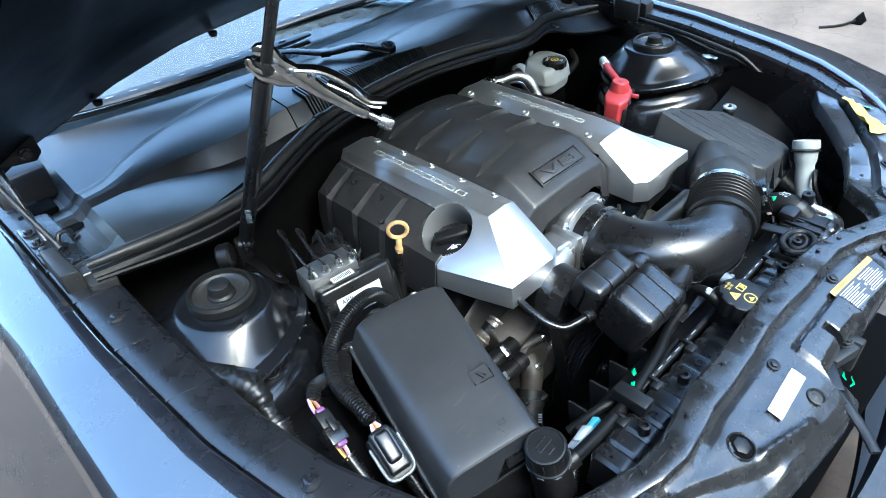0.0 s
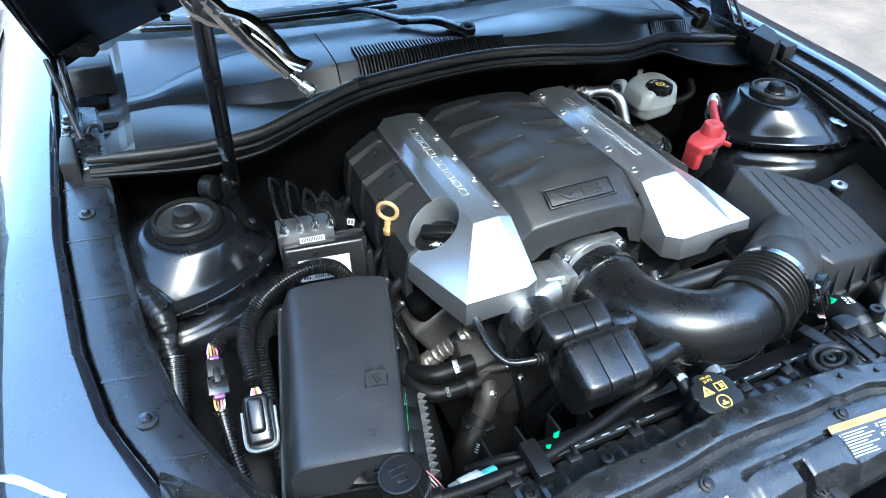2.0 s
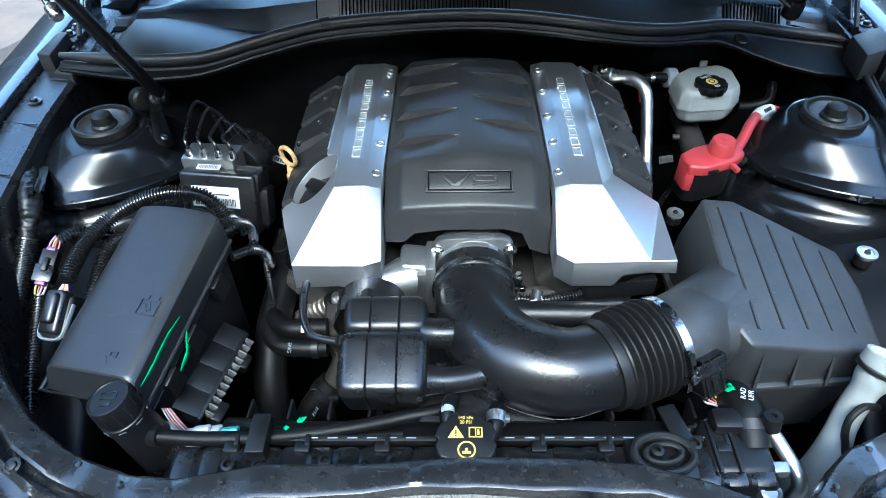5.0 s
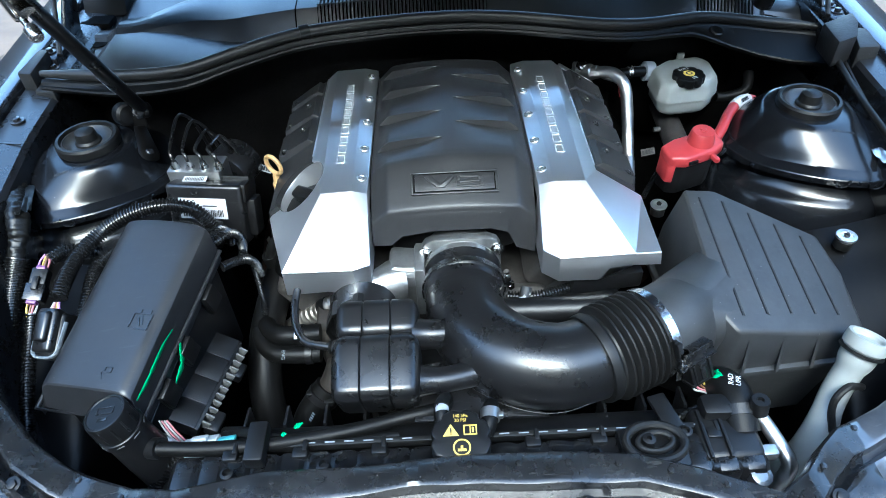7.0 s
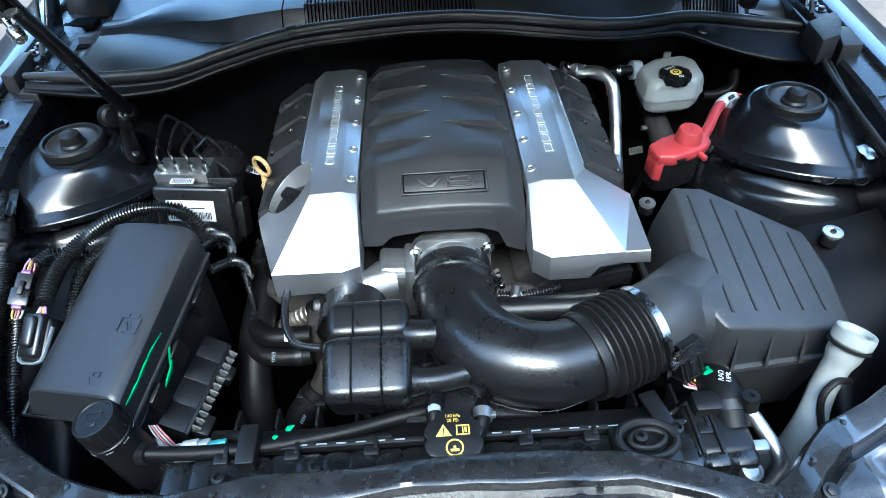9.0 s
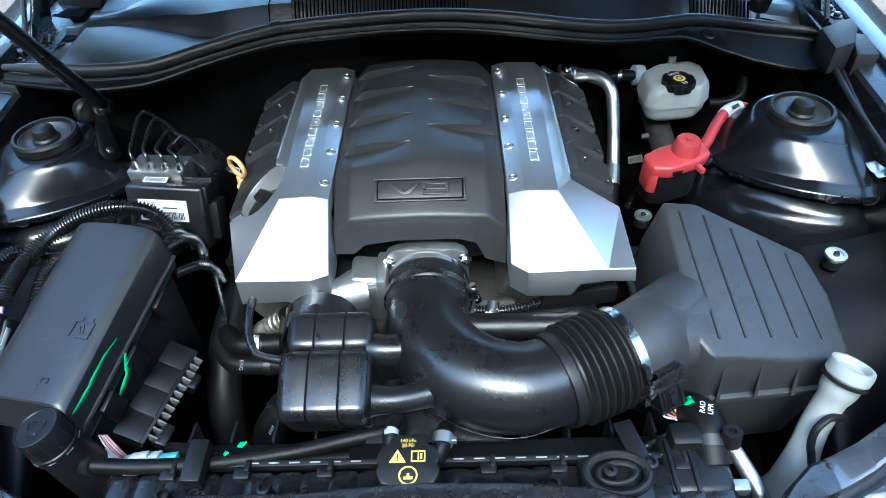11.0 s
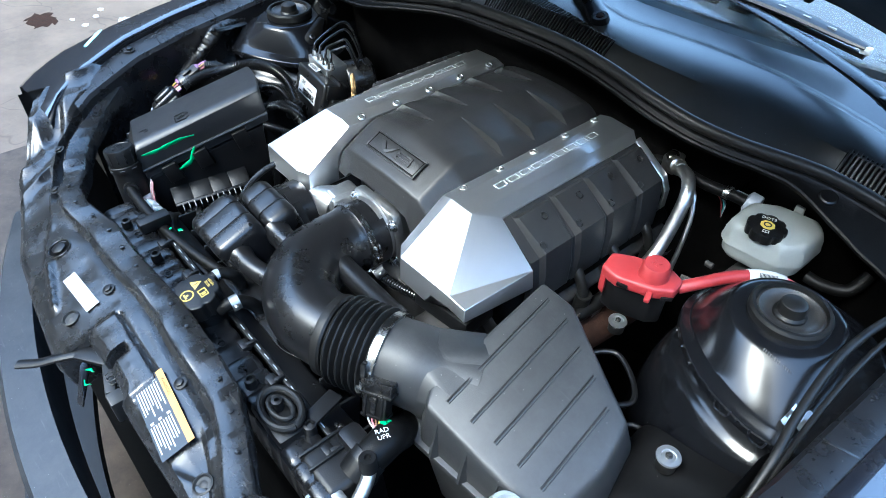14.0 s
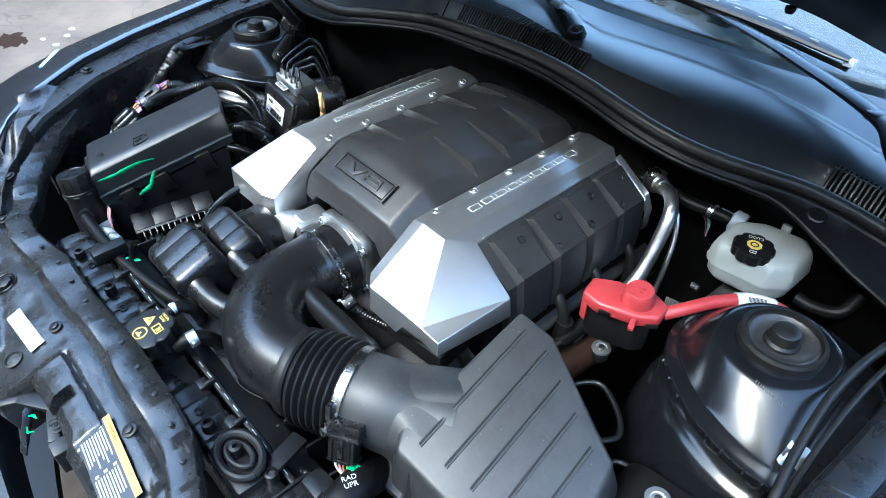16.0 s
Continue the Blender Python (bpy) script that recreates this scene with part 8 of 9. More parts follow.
part("ball_end", turned([(0, -0.016), (0.009, -0.014), (0.012, -0.006), (0.012, 0.006), (0.008, 0.01), (0, 0.01)], 16, axis(S0 - SW * 0.004, (1, 0, 0))), M_PLASTIC, strut)
part("printed_bars", bars([(0.1, 0.05 + 0.13 * i, 0.8, 0.08) for i in range(7)], 0.009, 0.04, frame_of(S0 + SW * 0.09 + Vector((-0.0066, -0.0095, -0.002)), (0.8, -0.6, -0.2), SW) @ Matrix.Translation((-0.0045, -0.02, 0))), M_MARK_GREY, strut, "faint blue-grey print")
brk = thing("strut_bracket", (-0.46, 0.04, 0.86), "black steel bracket at the foot of the gas strut", "bracket")
pad = [(-0.462 + 0.013 * math.cos(k * 0.6), 0.0 + 0.017 * math.sin(k * 0.6), 0.8745 - 0.009 * math.cos(k * 0.6)) for k in range(11)]
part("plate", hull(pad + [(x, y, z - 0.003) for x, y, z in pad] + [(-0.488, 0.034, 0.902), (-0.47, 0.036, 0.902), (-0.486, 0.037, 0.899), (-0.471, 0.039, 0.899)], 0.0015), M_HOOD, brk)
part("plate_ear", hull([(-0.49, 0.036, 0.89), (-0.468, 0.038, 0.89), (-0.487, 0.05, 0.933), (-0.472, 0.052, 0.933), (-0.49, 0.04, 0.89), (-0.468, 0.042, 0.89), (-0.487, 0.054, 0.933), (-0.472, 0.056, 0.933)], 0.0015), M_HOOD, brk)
part("plate_bolt", turned([(0.007, 0), (0.007, 0.003), (0.005, 0.005), (0, 0.005)], 12, axis((-0.462, 0.0, 0.8755), (0.55, 0.0, 0.83))), M_INNER, brk)
part("side_lug", turned([(0, -0.01), (0.016, -0.01), (0.018, -0.007), (0.018, 0.007), (0.014, 0.01), (0, 0.01)], 24, axis((-0.503, 0.055, 0.912), (0.75, -0.6, 0.15))), M_PLASTIC, brk)
bm = hexbolt(0.0065)
bmesh.ops.transform(bm, matrix=axis((-0.474, 0.042, 0.922), (0.7, -0.7, 0.1)), verts=bm.verts)
part("bracket_bolt", bm, M_INNER, brk)

pl = thing("locking_pliers", (-0.45, -0.18, 1.18), "bright nickel locking pliers clamped on the strut rod", "pliers")
J = S0 + SW * 0.374
E1 = Vector((-0.409, -0.222, 1.174))
PM = frame_of(J, E1 - J, (0.1, 0.1, 1))
LEN = (E1 - J).length


def flat(poly, z0, z1, bevel=0.0015):
    return prism([(x * LEN, y * LEN) for x, y in poly], z0, z1, bevel, PM)


upper = part("fixed_handle", flat([(-0.16, 0.10), (-0.1, 0.17), (0.02, 0.18), (0.1, 0.13), (0.3, 0.12), (0.5, 0.07), (0.75, 0.045), (0.92, 0.04), (0.92, -0.045), (0.75, -0.05), (0.5, -0.045), (0.3, -0.03), (0.1, 0.0), (0.02, 0.05), (-0.04, 0.07), (-0.1, 0.05)], -0.007, 0.007, 0.004), M_CHROME, pl)
part("lower_jaw", flat([(-0.18, 0.0), (-0.14, -0.07), (0.0, -0.12), (0.16, -0.1), (0.3, -0.03), (0.2, 0.04), (0.08, 0.03), (0.0, -0.02), (-0.08, -0.02), (-0.12, 0.03)], -0.006, 0.006, 0.0035), M_CHROME, pl)
part("lever", tube([PM @ Vector((0.22 * LEN, 0.09 * LEN, 0)), PM @ Vector((0.42 * LEN, 0.17 * LEN, 0)), PM @ Vector((0.65 * LEN, 0.17 * LEN, 0)), PM @ Vector((0.85 * LEN, 0.12 * LEN, 0)), PM @ Vector((1.0 * LEN, 0.17 * LEN, 0))], 0.0062, 12, squash=(1.25, 0.6)), M_CHROME, pl)
part("release_lever", tube([PM @ Vector((0.5 * LEN, 0.1 * LEN, 0)), PM @ Vector((0.7 * LEN, 0.1 * LEN, 0)), PM @ Vector((0.88 * LEN, 0.08 * LEN, 0)), PM @ Vector((0.98 * LEN, 0.11 * LEN, 0))], 0.004, 10, squash=(1.2, 0.5)), M_CHROME, pl)
part("adjusting_screw", turned([(0, 0), (0.0035, 0), (0.0035, 0.014), (0.0065, 0.014), (0.007, 0.016), (0.007, 0.026), (0.006, 0.028), (0, 0.028)], 18, axis(PM @ Vector((0.9 * LEN, -0.003 * LEN, 0)), E1 - J)), M_STEEL, pl, "knurled screw end")
for x, y in ((0.06, 0.08), (0.2, 0.06), (0.36, 0.11)):
    part("rivet", turned([(0.0042, -0.0075), (0.0042, 0.0075), (0.002, 0.0082), (0, 0.0084)], 14, PM @ Matrix.Translation((x * LEN, y * LEN, 0))), M_STEEL, pl)
part("jaw_pad", box(J, (0.012, 0.02, 0.014), None, 0.002), M_INK, pl)


# ---- wipers ----
def wiper(pivot, elbow, tip, blade):
    th = thing("wiper", pivot, "black windscreen wiper with frame blade", "wiper")
    p, e, t = Vector(pivot), Vector(elbow), Vector(tip)
    part("arm", tube([p, lerp(p, e, 0.5) + Vector((0, 0, 0.01)), e, lerp(e, t, 0.5) + Vector((0, 0, 0.006)), t], lambda u, g: lerp(0.0145, 0.0075, min(1, u * 1.15)), 14, squash=(1.35, 0.5)), M_GLOSS, th)
    part("arm_joint", box(e, (0.02, 0.026, 0.012), Matrix.Rotation(math.atan2((t - e).y, (t - e).x), 4, "Z"), 0.003), M_GLOSS, th)
    part("pivot_cap", turned([(0.016, -0.02), (0.0165, 0.004), (0.014, 0.012), (0.008, 0.012), (0.008, 0.006), (0, 0.006)], 24, axis(p, (0, -0.25, 1))), M_GLOSS, th)
    part("pivot_nut", turned([(0.0065, 0), (0.0065, 0.012), (0, 0.014)], 8, axis(p, (0, -0.25, 1))), M_RUST, th, "rusty pivot nut")
    b = [Vector(q) for q in blade]
    spine = part("blade_frame", tube([q + Vector((0, 0, 0.012)) for q in b], lambda u, g: 0.0055 + 0.007 * math.sin(math.pi * u) ** 0.5, 10, squash=(1.5, 0.6)), M_PLASTIC, th)
    part("blade_rubber", tube([q + Vector((0, 0.004, -0.004)) for q in b], 0.0045, 8), M_RUBBER, th)
    path = smooth_path(b, 8)
    # Pale bars stand for the brightness showing through the frame's slots.
    for i in range(4, len(path) - 3, 3):
        part("frame_slot", box(path[i] + Vector((0, -0.004, 0.018)), (0.014, 0.003, 0.003), Matrix.Rotation(math.atan2(path[i + 1].y - path[i].y, path[i + 1].x - path[i].x), 4, "Z"), 0), M_LEVER, spine)
    part("end_cap", box(b[-1] + Vector((0, 0, 0.008)), (0.016, 0.01, 0.012), None, 0.002), M_PALE, th)


wiper((0.018, 0.292, 0.99), (-0.085, 0.355, 1.004), (-0.2, 0.435, 1.016), [(-0.075, 0.418, 1.012), (-0.2, 0.43, 1.008), (-0.33, 0.46, 1.0), (-0.44, 0.5, 0.99), (-0.545, 0.552, 0.98)])
wiper((0.565, 0.26, 0.962), (0.464, 0.366, 1.004), (0.13, 0.497, 1.02), [(-0.1, 0.515, 1.012), (0.02, 0.508, 1.016), (0.14, 0.5, 1.016), (0.26, 0.489, 1.014), (0.38, 0.473, 1.008)])

# ---- wiring on the fuse box side ----
lm = thing("wiring_loom", (-0.45, -0.15, 0.8), "black corrugated wiring loom arching over the fuse box", "wiring loom")
part("conduit", loom([(-0.345, -0.12, 0.79), (-0.355, -0.115, 0.82), (-0.375, -0.113, 0.85), (-0.41, -0.122, 0.866), (-0.455, -0.135, 0.862), (-0.492, -0.158, 0.85), (-0.512, -0.2, 0.843), (-0.514, -0.24, 0.84), (-0.515, -0.262, 0.834)], 0.0092, 16), M_LOOM, lm)
part("loom_clip", merge(box((-0.352, -0.118, 0.815), (0.024, 0.022, 0.012), None, 0.002), box((-0.345, -0.125, 0.805), (0.012, 0.03, 0.02), None, 0.002)), M_PLASTIC, lm)
lm2 = thing("wiring_loom", (-0.49, -0.22, 0.78), "second black corrugated loom beside the fuse box", "wiring loom")
part("conduit", loom([(-0.43, -0.13, 0.8), (-0.465, -0.15, 0.825), (-0.495, -0.19, 0.82), (-0.5, -0.24, 0.8), (-0.505, -0.3, 0.77), (-0.51, -0.36, 0.74)], 0.0085, 14), M_LOOM, lm2)
lm3 = thing("wiring_loom", (-0.54, -0.2, 0.8), "thin loom to the purple-keyed connector", "wiring loom")
part("conduit", loom([(-0.47, -0.15, 0.8), (-0.51, -0.165, 0.825), (-0.535, -0.18, 0.842), (-0.549, -0.2, 0.843)], 0.0078, 14), M_LOOM, lm3)
part("conduit", loom([(-0.557, -0.268, 0.812), (-0.556, -0.3, 0.79), (-0.55, -0.35, 0.765), (-0.54, -0.4, 0.74)], 0.0078, 14), M_LOOM, lm3)


for k, (pts_, r_) in enumerate((([(-0.338, -0.188, 0.84), (-0.32, -0.165, 0.842), (-0.312, -0.14, 0.82), (-0.318, -0.12, 0.78), (-0.33, -0.11, 0.74)], 0.0065),
                              ([(-0.345, -0.178, 0.832), (-0.332, -0.15, 0.838), (-0.33, -0.125, 0.815), (-0.34, -0.105, 0.775)], 0.0055),
                              ([(-0.322, -0.2, 0.815), (-0.302, -0.18, 0.808), (-0.296, -0.155, 0.78), (-0.3, -0.13, 0.73)], 0.006),
                              ([(-0.42, -0.15, 0.83), (-0.4, -0.128, 0.834), (-0.375, -0.118, 0.815), (-0.36, -0.115, 0.77)], 0.0055))):
    th_ = thing("wiring_loom", pts_[0], "short black corrugated lead at the fuse box's rear edge", "wiring loom", "short leads")
    part("conduit", loom(pts_, r_, 12, 0.001, 0.0036), M_LOOM, th_)


def inline_plug(a, b):
    th = thing("inline_connector", a, "black inline connector with purple keys and striped wires", "connector")
    a, b = Vector(a), Vector(b)
    m = frame_of(lerp(a, b, 0.5), b - a, (0.25, 0.1, 1))
    L_ = (b - a).length
    for nm, c, s, mt in (("plug_half", (-L_ * 0.22, 0, 0), (L_ * 0.5, 0.018, 0.02), M_PLASTIC), ("socket_half", (L_ * 0.24, 0, 0), (L_ * 0.5, 0.021, 0.024), M_GLOSS), ("key", (-L_ * 0.48, 0.004, 0), (0.006, 0.011, 0.012), M_PURPLE), ("key", (L_ * 0.5, 0.004, 0), (0.008, 0.012, 0.013), M_PURPLE), ("latch", (0, 0.012, 0), (L_ * 0.4, 0.005, 0.008), M_PLASTIC)):
        bm = box(c, s, None, 0.002)
        bmesh.ops.transform(bm, matrix=m, verts=bm.verts)
        part(nm, bm, mt, th)
    for end, sgn in ((a, -1), (b, 1)):
        for i in range(4):
            o = m.to_3x3() @ Vector((0, 0.002 * (i % 2), (i - 1.5) * 0.0035))
            w = (b - a).normalized() * sgn
            part("wire", tube([end + o, end + o + w * 0.01, end + o * 0.4 + w * 0.02], 0.0014, 6), M_WIRES[(i + (0 if sgn > 0 else 1)) % 5], th)


inline_plug((-0.553, -0.212, 0.84), (-0.557, -0.255, 0.82))
lev = thing("lever_connector", (-0.52, -0.3, 0.77), "black connector with pale grey locking lever", "connector")
LM = frame_of((-0.52, -0.3, 0.814), (-0.1, -0.83, -0.52), (0.97, -0.18, 0.1))
for nm, c, s, mt in (("shell", (0, 0, 0.002), (0.056, 0.028, 0.018), M_GLOSS), ("shell_top", (-0.004, 0, 0.012), (0.04, 0.018, 0.012), M_GLOSS), ("socket", (0.006, 0, -0.014), (0.06, 0.036, 0.03), M_PLASTIC)):
    bm = box(c, s, None, 0.005, 3)
    bmesh.ops.transform(bm, matrix=LM, verts=bm.verts)
    part(nm, bm, mt, lev)
part("lever", tube([LM @ Vector(q) for q in ((-0.012, 0.0185, -0.004), (0.006, 0.0185, -0.002), (0.026, 0.0175, 0.0), (0.033, 0.011, 0.001), (0.034, 0, 0.001), (0.033, -0.011, 0.001), (0.026, -0.0175, 0.0), (0.006, -0.0185, -0.002), (-0.012, -0.0185, -0.004))], 0.0026, 10, per=4, squash=(0.8, 1.5)), M_LEVER, lev, "pale grey locking lever")
for i in range(5):
    o = LM.to_3x3() @ Vector((0, (i - 2) * 0.003, 0))
    part("wire", tube([Vector((-0.5155, -0.268, 0.832)) + o * 0.5, Vector((-0.516, -0.276, 0.829)) + o], 0.0016, 6), M_WIRES[i], lev)

tb_ = thing("taped_loom", (-0.6, -0.2, 0.8), "thick taped wiring loom along the inner wing", "wiring loom")
def crumpled(points, radius, seed, amount):
    """A wrapped tube whose skin is folded and creased."""
    bm = tube(points, radius, 22, step=0.0028)
    for v in bm.verts:
        q = Vector((v.co.x * 70, v.co.y * 70, v.co.z * 70)) + Vector((seed, 0, 0))
        fold = abs(noise.noise(q)) * 1.6 + 0.6 * abs(noise.noise(q * 2.3))
        v.co += Vector((noise.noise(q + Vector((9, 0, 0))), noise.noise(q + Vector((0, 9, 0))), 0.5 - fold)) * amount
    return bm


part("tape_wrap", crumpled([(-0.632, -0.07, 0.872), (-0.62, -0.1, 0.878), (-0.606, -0.132, 0.88), (-0.597, -0.155, 0.87), (-0.597, -0.178, 0.852), (-0.599, -0.2, 0.832)], lambda u, g: 0.0108 + 0.005 * math.exp(-((u - 0.58) / 0.12) ** 2) + 0.0009 * math.sin(g * 700), 3, 0.003), M_TAPE, tb_, "wrinkled black plastic tape", angle=70)
part("conduit", loom([(-0.596, -0.19, 0.842), (-0.602, -0.22, 0.815), (-0.605, -0.26, 0.785), (-0.6, -0.32, 0.75), (-0.58, -0.4, 0.71)], 0.0148, 18, 0.0014, 0.0046), M_LOOM, tb_)
rows = []
for i in range(31):
    t = i / 30
    low = lerp(Vector((-0.646, -0.085, 0.868)), Vector((-0.603, -0.168, 0.862)), t)
    high = lerp(Vector((-0.612, -0.066, 0.872)), Vector((-0.579, -0.142, 0.884)), t)
    row = []
    for j in range(25):
        k = j / 24
        p = lerp(low, high, k) + Vector((0, 0, 0.012 * math.sin(k * math.pi) * lerp(0.5, 1.2, t)))
        p.z += 0.0028 * t * t * math.sin(k * 26 + 2 * t) + 0.002 * noise.noise(p * 60)
        row.append(tuple(p))
    rows.append(row)
part("tape_flap", sheet(rows, 0.0012), M_TAPE, tb_, "loose gathered flap of black tape", angle=60)

# ---- fasteners of the body ----
bolt_bm = hexbolt(0.0062, 0.006, 1.75)
bolt = piece("body_bolt", bolt_bm, M_INNER, "black flange bolt on the inner wing", "bolt", "wing bolts")
BOLTS = []
for side in (-1, 1):
    for y in ((0.045, -0.31, 0.2) if side < 0 else (0.2, 0.3)):
        x, z = edge_at(y)
        BOLTS.append((side * (x - (0.05 if side < 0 else 0.036)), y, z - 0.0125))
bolt.matrix_basis = Matrix.Translation(BOLTS[0])
for p in BOLTS[1:]:
    copy_thing(bolt, Matrix.Translation(p))
pb = piece("panel_bolt", hexbolt(0.0056, 0.0045, 1.5), M_PLASTIC, "dark flange bolt on the tie panel", "bolt", "tie panel bolts")
PB = [(-0.096, -0.565), (0.116, -0.556), (0.36, -0.56), (-0.37, -0.55), (-0.47, -0.51), (0.47, -0.51)]
pose_of = lambda x, y: Matrix.Translation((x, y, panel_z(y) + panel_relief(x, y) + 0.0015 + corner_lift(x))) @ Matrix.Rotation(radians(16), 4, "X")
pb.matrix_basis = pose_of(*PB[0])
for p in PB[1:]:
    copy_thing(pb, pose_of(*p))
plug_bm = turned([(0.0115, -0.001), (0.012, 0.001), (0.01, 0.0018), (0.008, -0.002), (0.005, -0.001), (0, 0.002)], 24)
plug = piece("panel_plug", plug_bm, M_INK, "black round plug in a panel hole", "plug", "tie panel plugs")
PLUGS = [(-0.095, -0.622), (0.248, -0.592)]
plug.matrix_basis = pose_of(*PLUGS[0]) @ Matrix.Translation((0, 0, 0.0005))
for p in PLUGS[1:]:
    copy_thing(plug, pose_of(*p) @ Matrix.Translation((0, 0, 0.0005)))
riv = piece("spot_rivet", turned([(0.0036, -0.0005), (0.003, 0.0012), (0, 0.0018)], 10), M_PANEL, "small round rivet on the panel ridge", "rivet", "ridge rivets")
first = True
for i in range(17):
    x = lerp(-0.4, 0.4, i / 16)
    y = along(REAR, x) - 0.014
    m = Matrix.Translation((x, y, 0.8215))
    if first:
        riv.matrix_basis, first = m, False
    else:
        copy_thing(riv, m)


def bushing(at):
    th = thing("wing_stud", at, "bright washer and stud on a rubber bushing", "stud", "wing studs")
    m = Matrix.Translation(at)
    part("rubber", turned([(0.012, -0.02), (0.0125, -0.006), (0.01, -0.003), (0, -0.003)], 20, m), M_RUBBER, th)
    part("washer", turned([(0.0135, -0.003), (0.0142, -0.001), (0.0135, 0.001), (0.0085, 0.0014), (0.0078, -0.0002), (0, -0.0002)], 28, m), M_SILVER, th)
    part("nut", merge(prism([(0.0045 * math.cos(k * math.tau / 6), 0.0045 * math.sin(k * math.tau / 6)) for k in range(6)], -0.0004, 0.0025, 0.0006, m), turned([(0.0024, 0.002), (0.0024, 0.0045), (0, 0.005)], 10, m)), M_INK, th)


bushing((0.549, -0.186, 0.802))
bushing((0.352, 0.0, 0.72))
ledge = thing("apron_ledge", (0.55, -0.2, 0.75), "pressed black inner wing ledge", "inner wing")
for side in (-1, 1):
    rows = []
    for i in range(29):
        y = lerp(-0.14, -0.44, i / 28)
        drop = 0.012 + 0.13 * (i / 28) ** 1.4 + 0.004 * math.exp(-((y + 0.2) / 0.03) ** 2)
        rows.append([(side * x, y, z - drop - (0.05 if i == 0 else 0.0)) for x, z in ((0.64, 0.834), (0.62, 0.822), (0.6, 0.8145), (0.58, 0.8085), (0.56, 0.8035), (0.54, 0.8), (0.525, 0.7975), (0.514, 0.7945), (0.505, 0.789), (0.4985, 0.78), (0.494, 0.767), (0.49, 0.74), (0.486, 0.68), (0.484, 0.6))])
    part("ledge_skin", loft(rows, closed=False), M_LEDGE_SHADED, ledge)
tg = thing("foil_tag", (0.62, -0.08, 0.86), "crinkled silver foil tag by the strut tower", "tag")
rows = []
for i in range(6):
    t = i / 5
    rows.append([(0.612 + 0.0105 * k, -0.068 - 0.038 * t - 0.003 * k, 0.8675 + 0.0016 * math.sin(5 * k + 9 * t)) for k in (0, 0.33, 0.66, 1)])
part("foil", sheet(rows, 0.0008), M_SILVER, tg)
rows = [[(0.6235 + 0.0095 * k + 0.001 * t, -0.070 - 0.031 * t, 0.8655 + 0.0014 * math.sin(4 * k + 7 * t)) for k in (0, 0.33, 0.66, 1)] for t in (0, 0.2, 0.4, 0.6, 0.8, 1)]
part("foil", sheet(rows, 0.0008), M_SILVER, tg)
cb = thing("bonnet_cable", (0.64, -0.05, 0.86), "thin black release cable along the wing", "cable")
part("sheath", tube([(0.65, 0.17, 0.915), (0.636, 0.108, 0.91), (0.622, 0.034, 0.91), (0.617, -0.035, 0.905), (0.623, -0.115, 0.89), (0.631, -0.163, 0.875), (0.637, -0.23, 0.83)], 0.005, 12), M_RUBBER, cb)
part("sheath", tube([(0.652, 0.12, 0.905), (0.639, 0.046, 0.90), (0.634, -0.021, 0.89), (0.634, -0.091, 0.875), (0.637, -0.149, 0.865), (0.64, -0.22, 0.825)], 0.0035, 10), M_RUBBER, cb)

# ---- labels, latch and loose things on the front panel ----
wl = thing("warning_label", (0.138, -0.589, 0.79), "dark warning label with white print and orange header", "label")
WM = frame_of((0.1375, -0.5895, panel_z(-0.5895) + panel_relief(0.1375, -0.5895) + 0.003), (1, -0.09, 0.0), (0.02, 0.94, 0.33))
WW, WH = 0.116, 0.042
for nm, c, s, mt in (("paper", (0, 0, 0), (WW, WH, 0.0006), M_LABEL), ("header", (0, WH * 0.4, 0.0005), (WW, WH * 0.2, 0.0006), M_ORANGE)):
    bm = box(c, s, None, 0)
    bmesh.ops.transform(bm, matrix=WM, verts=bm.verts)
    part(nm, bm, mt, wl)
rnd = random.Random(9)
rows = []
for col in (0.05, 0.53):
    for i in range(9):
        rows.append((col + 0.05, 0.06 + i * 0.078, 0.25 + 0.15 * rnd.random(), 0.035))
    rows += [(col, 0.62, 0.03, 0.1), (col, 0.35, 0.03, 0.1), (col, 0.1, 0.03, 0.1)]
part("small_print", bars(rows, WW, WH, WM @ Matrix.Translation((-WW / 2, -WH / 2, 0.0004))), M_WHITE, wl)
words("header_text", "WARNING", 0.006, WM @ Matrix.Translation((-0.03, WH * 0.4, 0.0009)), M_INK, wl, 0.0001)
wsm = thing("blank_sticker", (-0.125, -0.595, 0.8), "blank white sticker on the tie panel", "sticker")
bm = box((0, 0, 0), (0.082, 0.0195, 0.0006), None, 0)
bmesh.ops.transform(bm, matrix=frame_of((-0.124, -0.5955, panel_z(-0.5955) + panel_relief(-0.124, -0.5955) + 0.0025), (1, 0.07, 0.02), (0, 0.95, 0.3)), verts=bm.verts)
part("paper", bm, M_WHITE, wsm)
latch = thing("bonnet_latch", (0.015, -0.61, 0.7), "black bonnet latch with spring under the tie panel", "latch")
part("latch_plate", box((0.02, -0.605, 0.735), (0.11, 0.012, 0.1), Matrix.Rotation(radians(-12), 4, "X"), 0.003), M_INNER, latch)
part("latch_hook", merge(box((-0.03, -0.62, 0.768), (0.05, 0.022, 0.008), Matrix.Rotation(radians(35), 4, "Z"), 0.003), tube([(-0.045, -0.628, 0.768), (-0.062, -0.655, 0.764), (-0.078, -0.68, 0.757), (-0.098, -0.702, 0.752)], 0.0062, 12, squash=(1.2, 0.55))), M_PLASTIC, latch, "black plastic release lever")
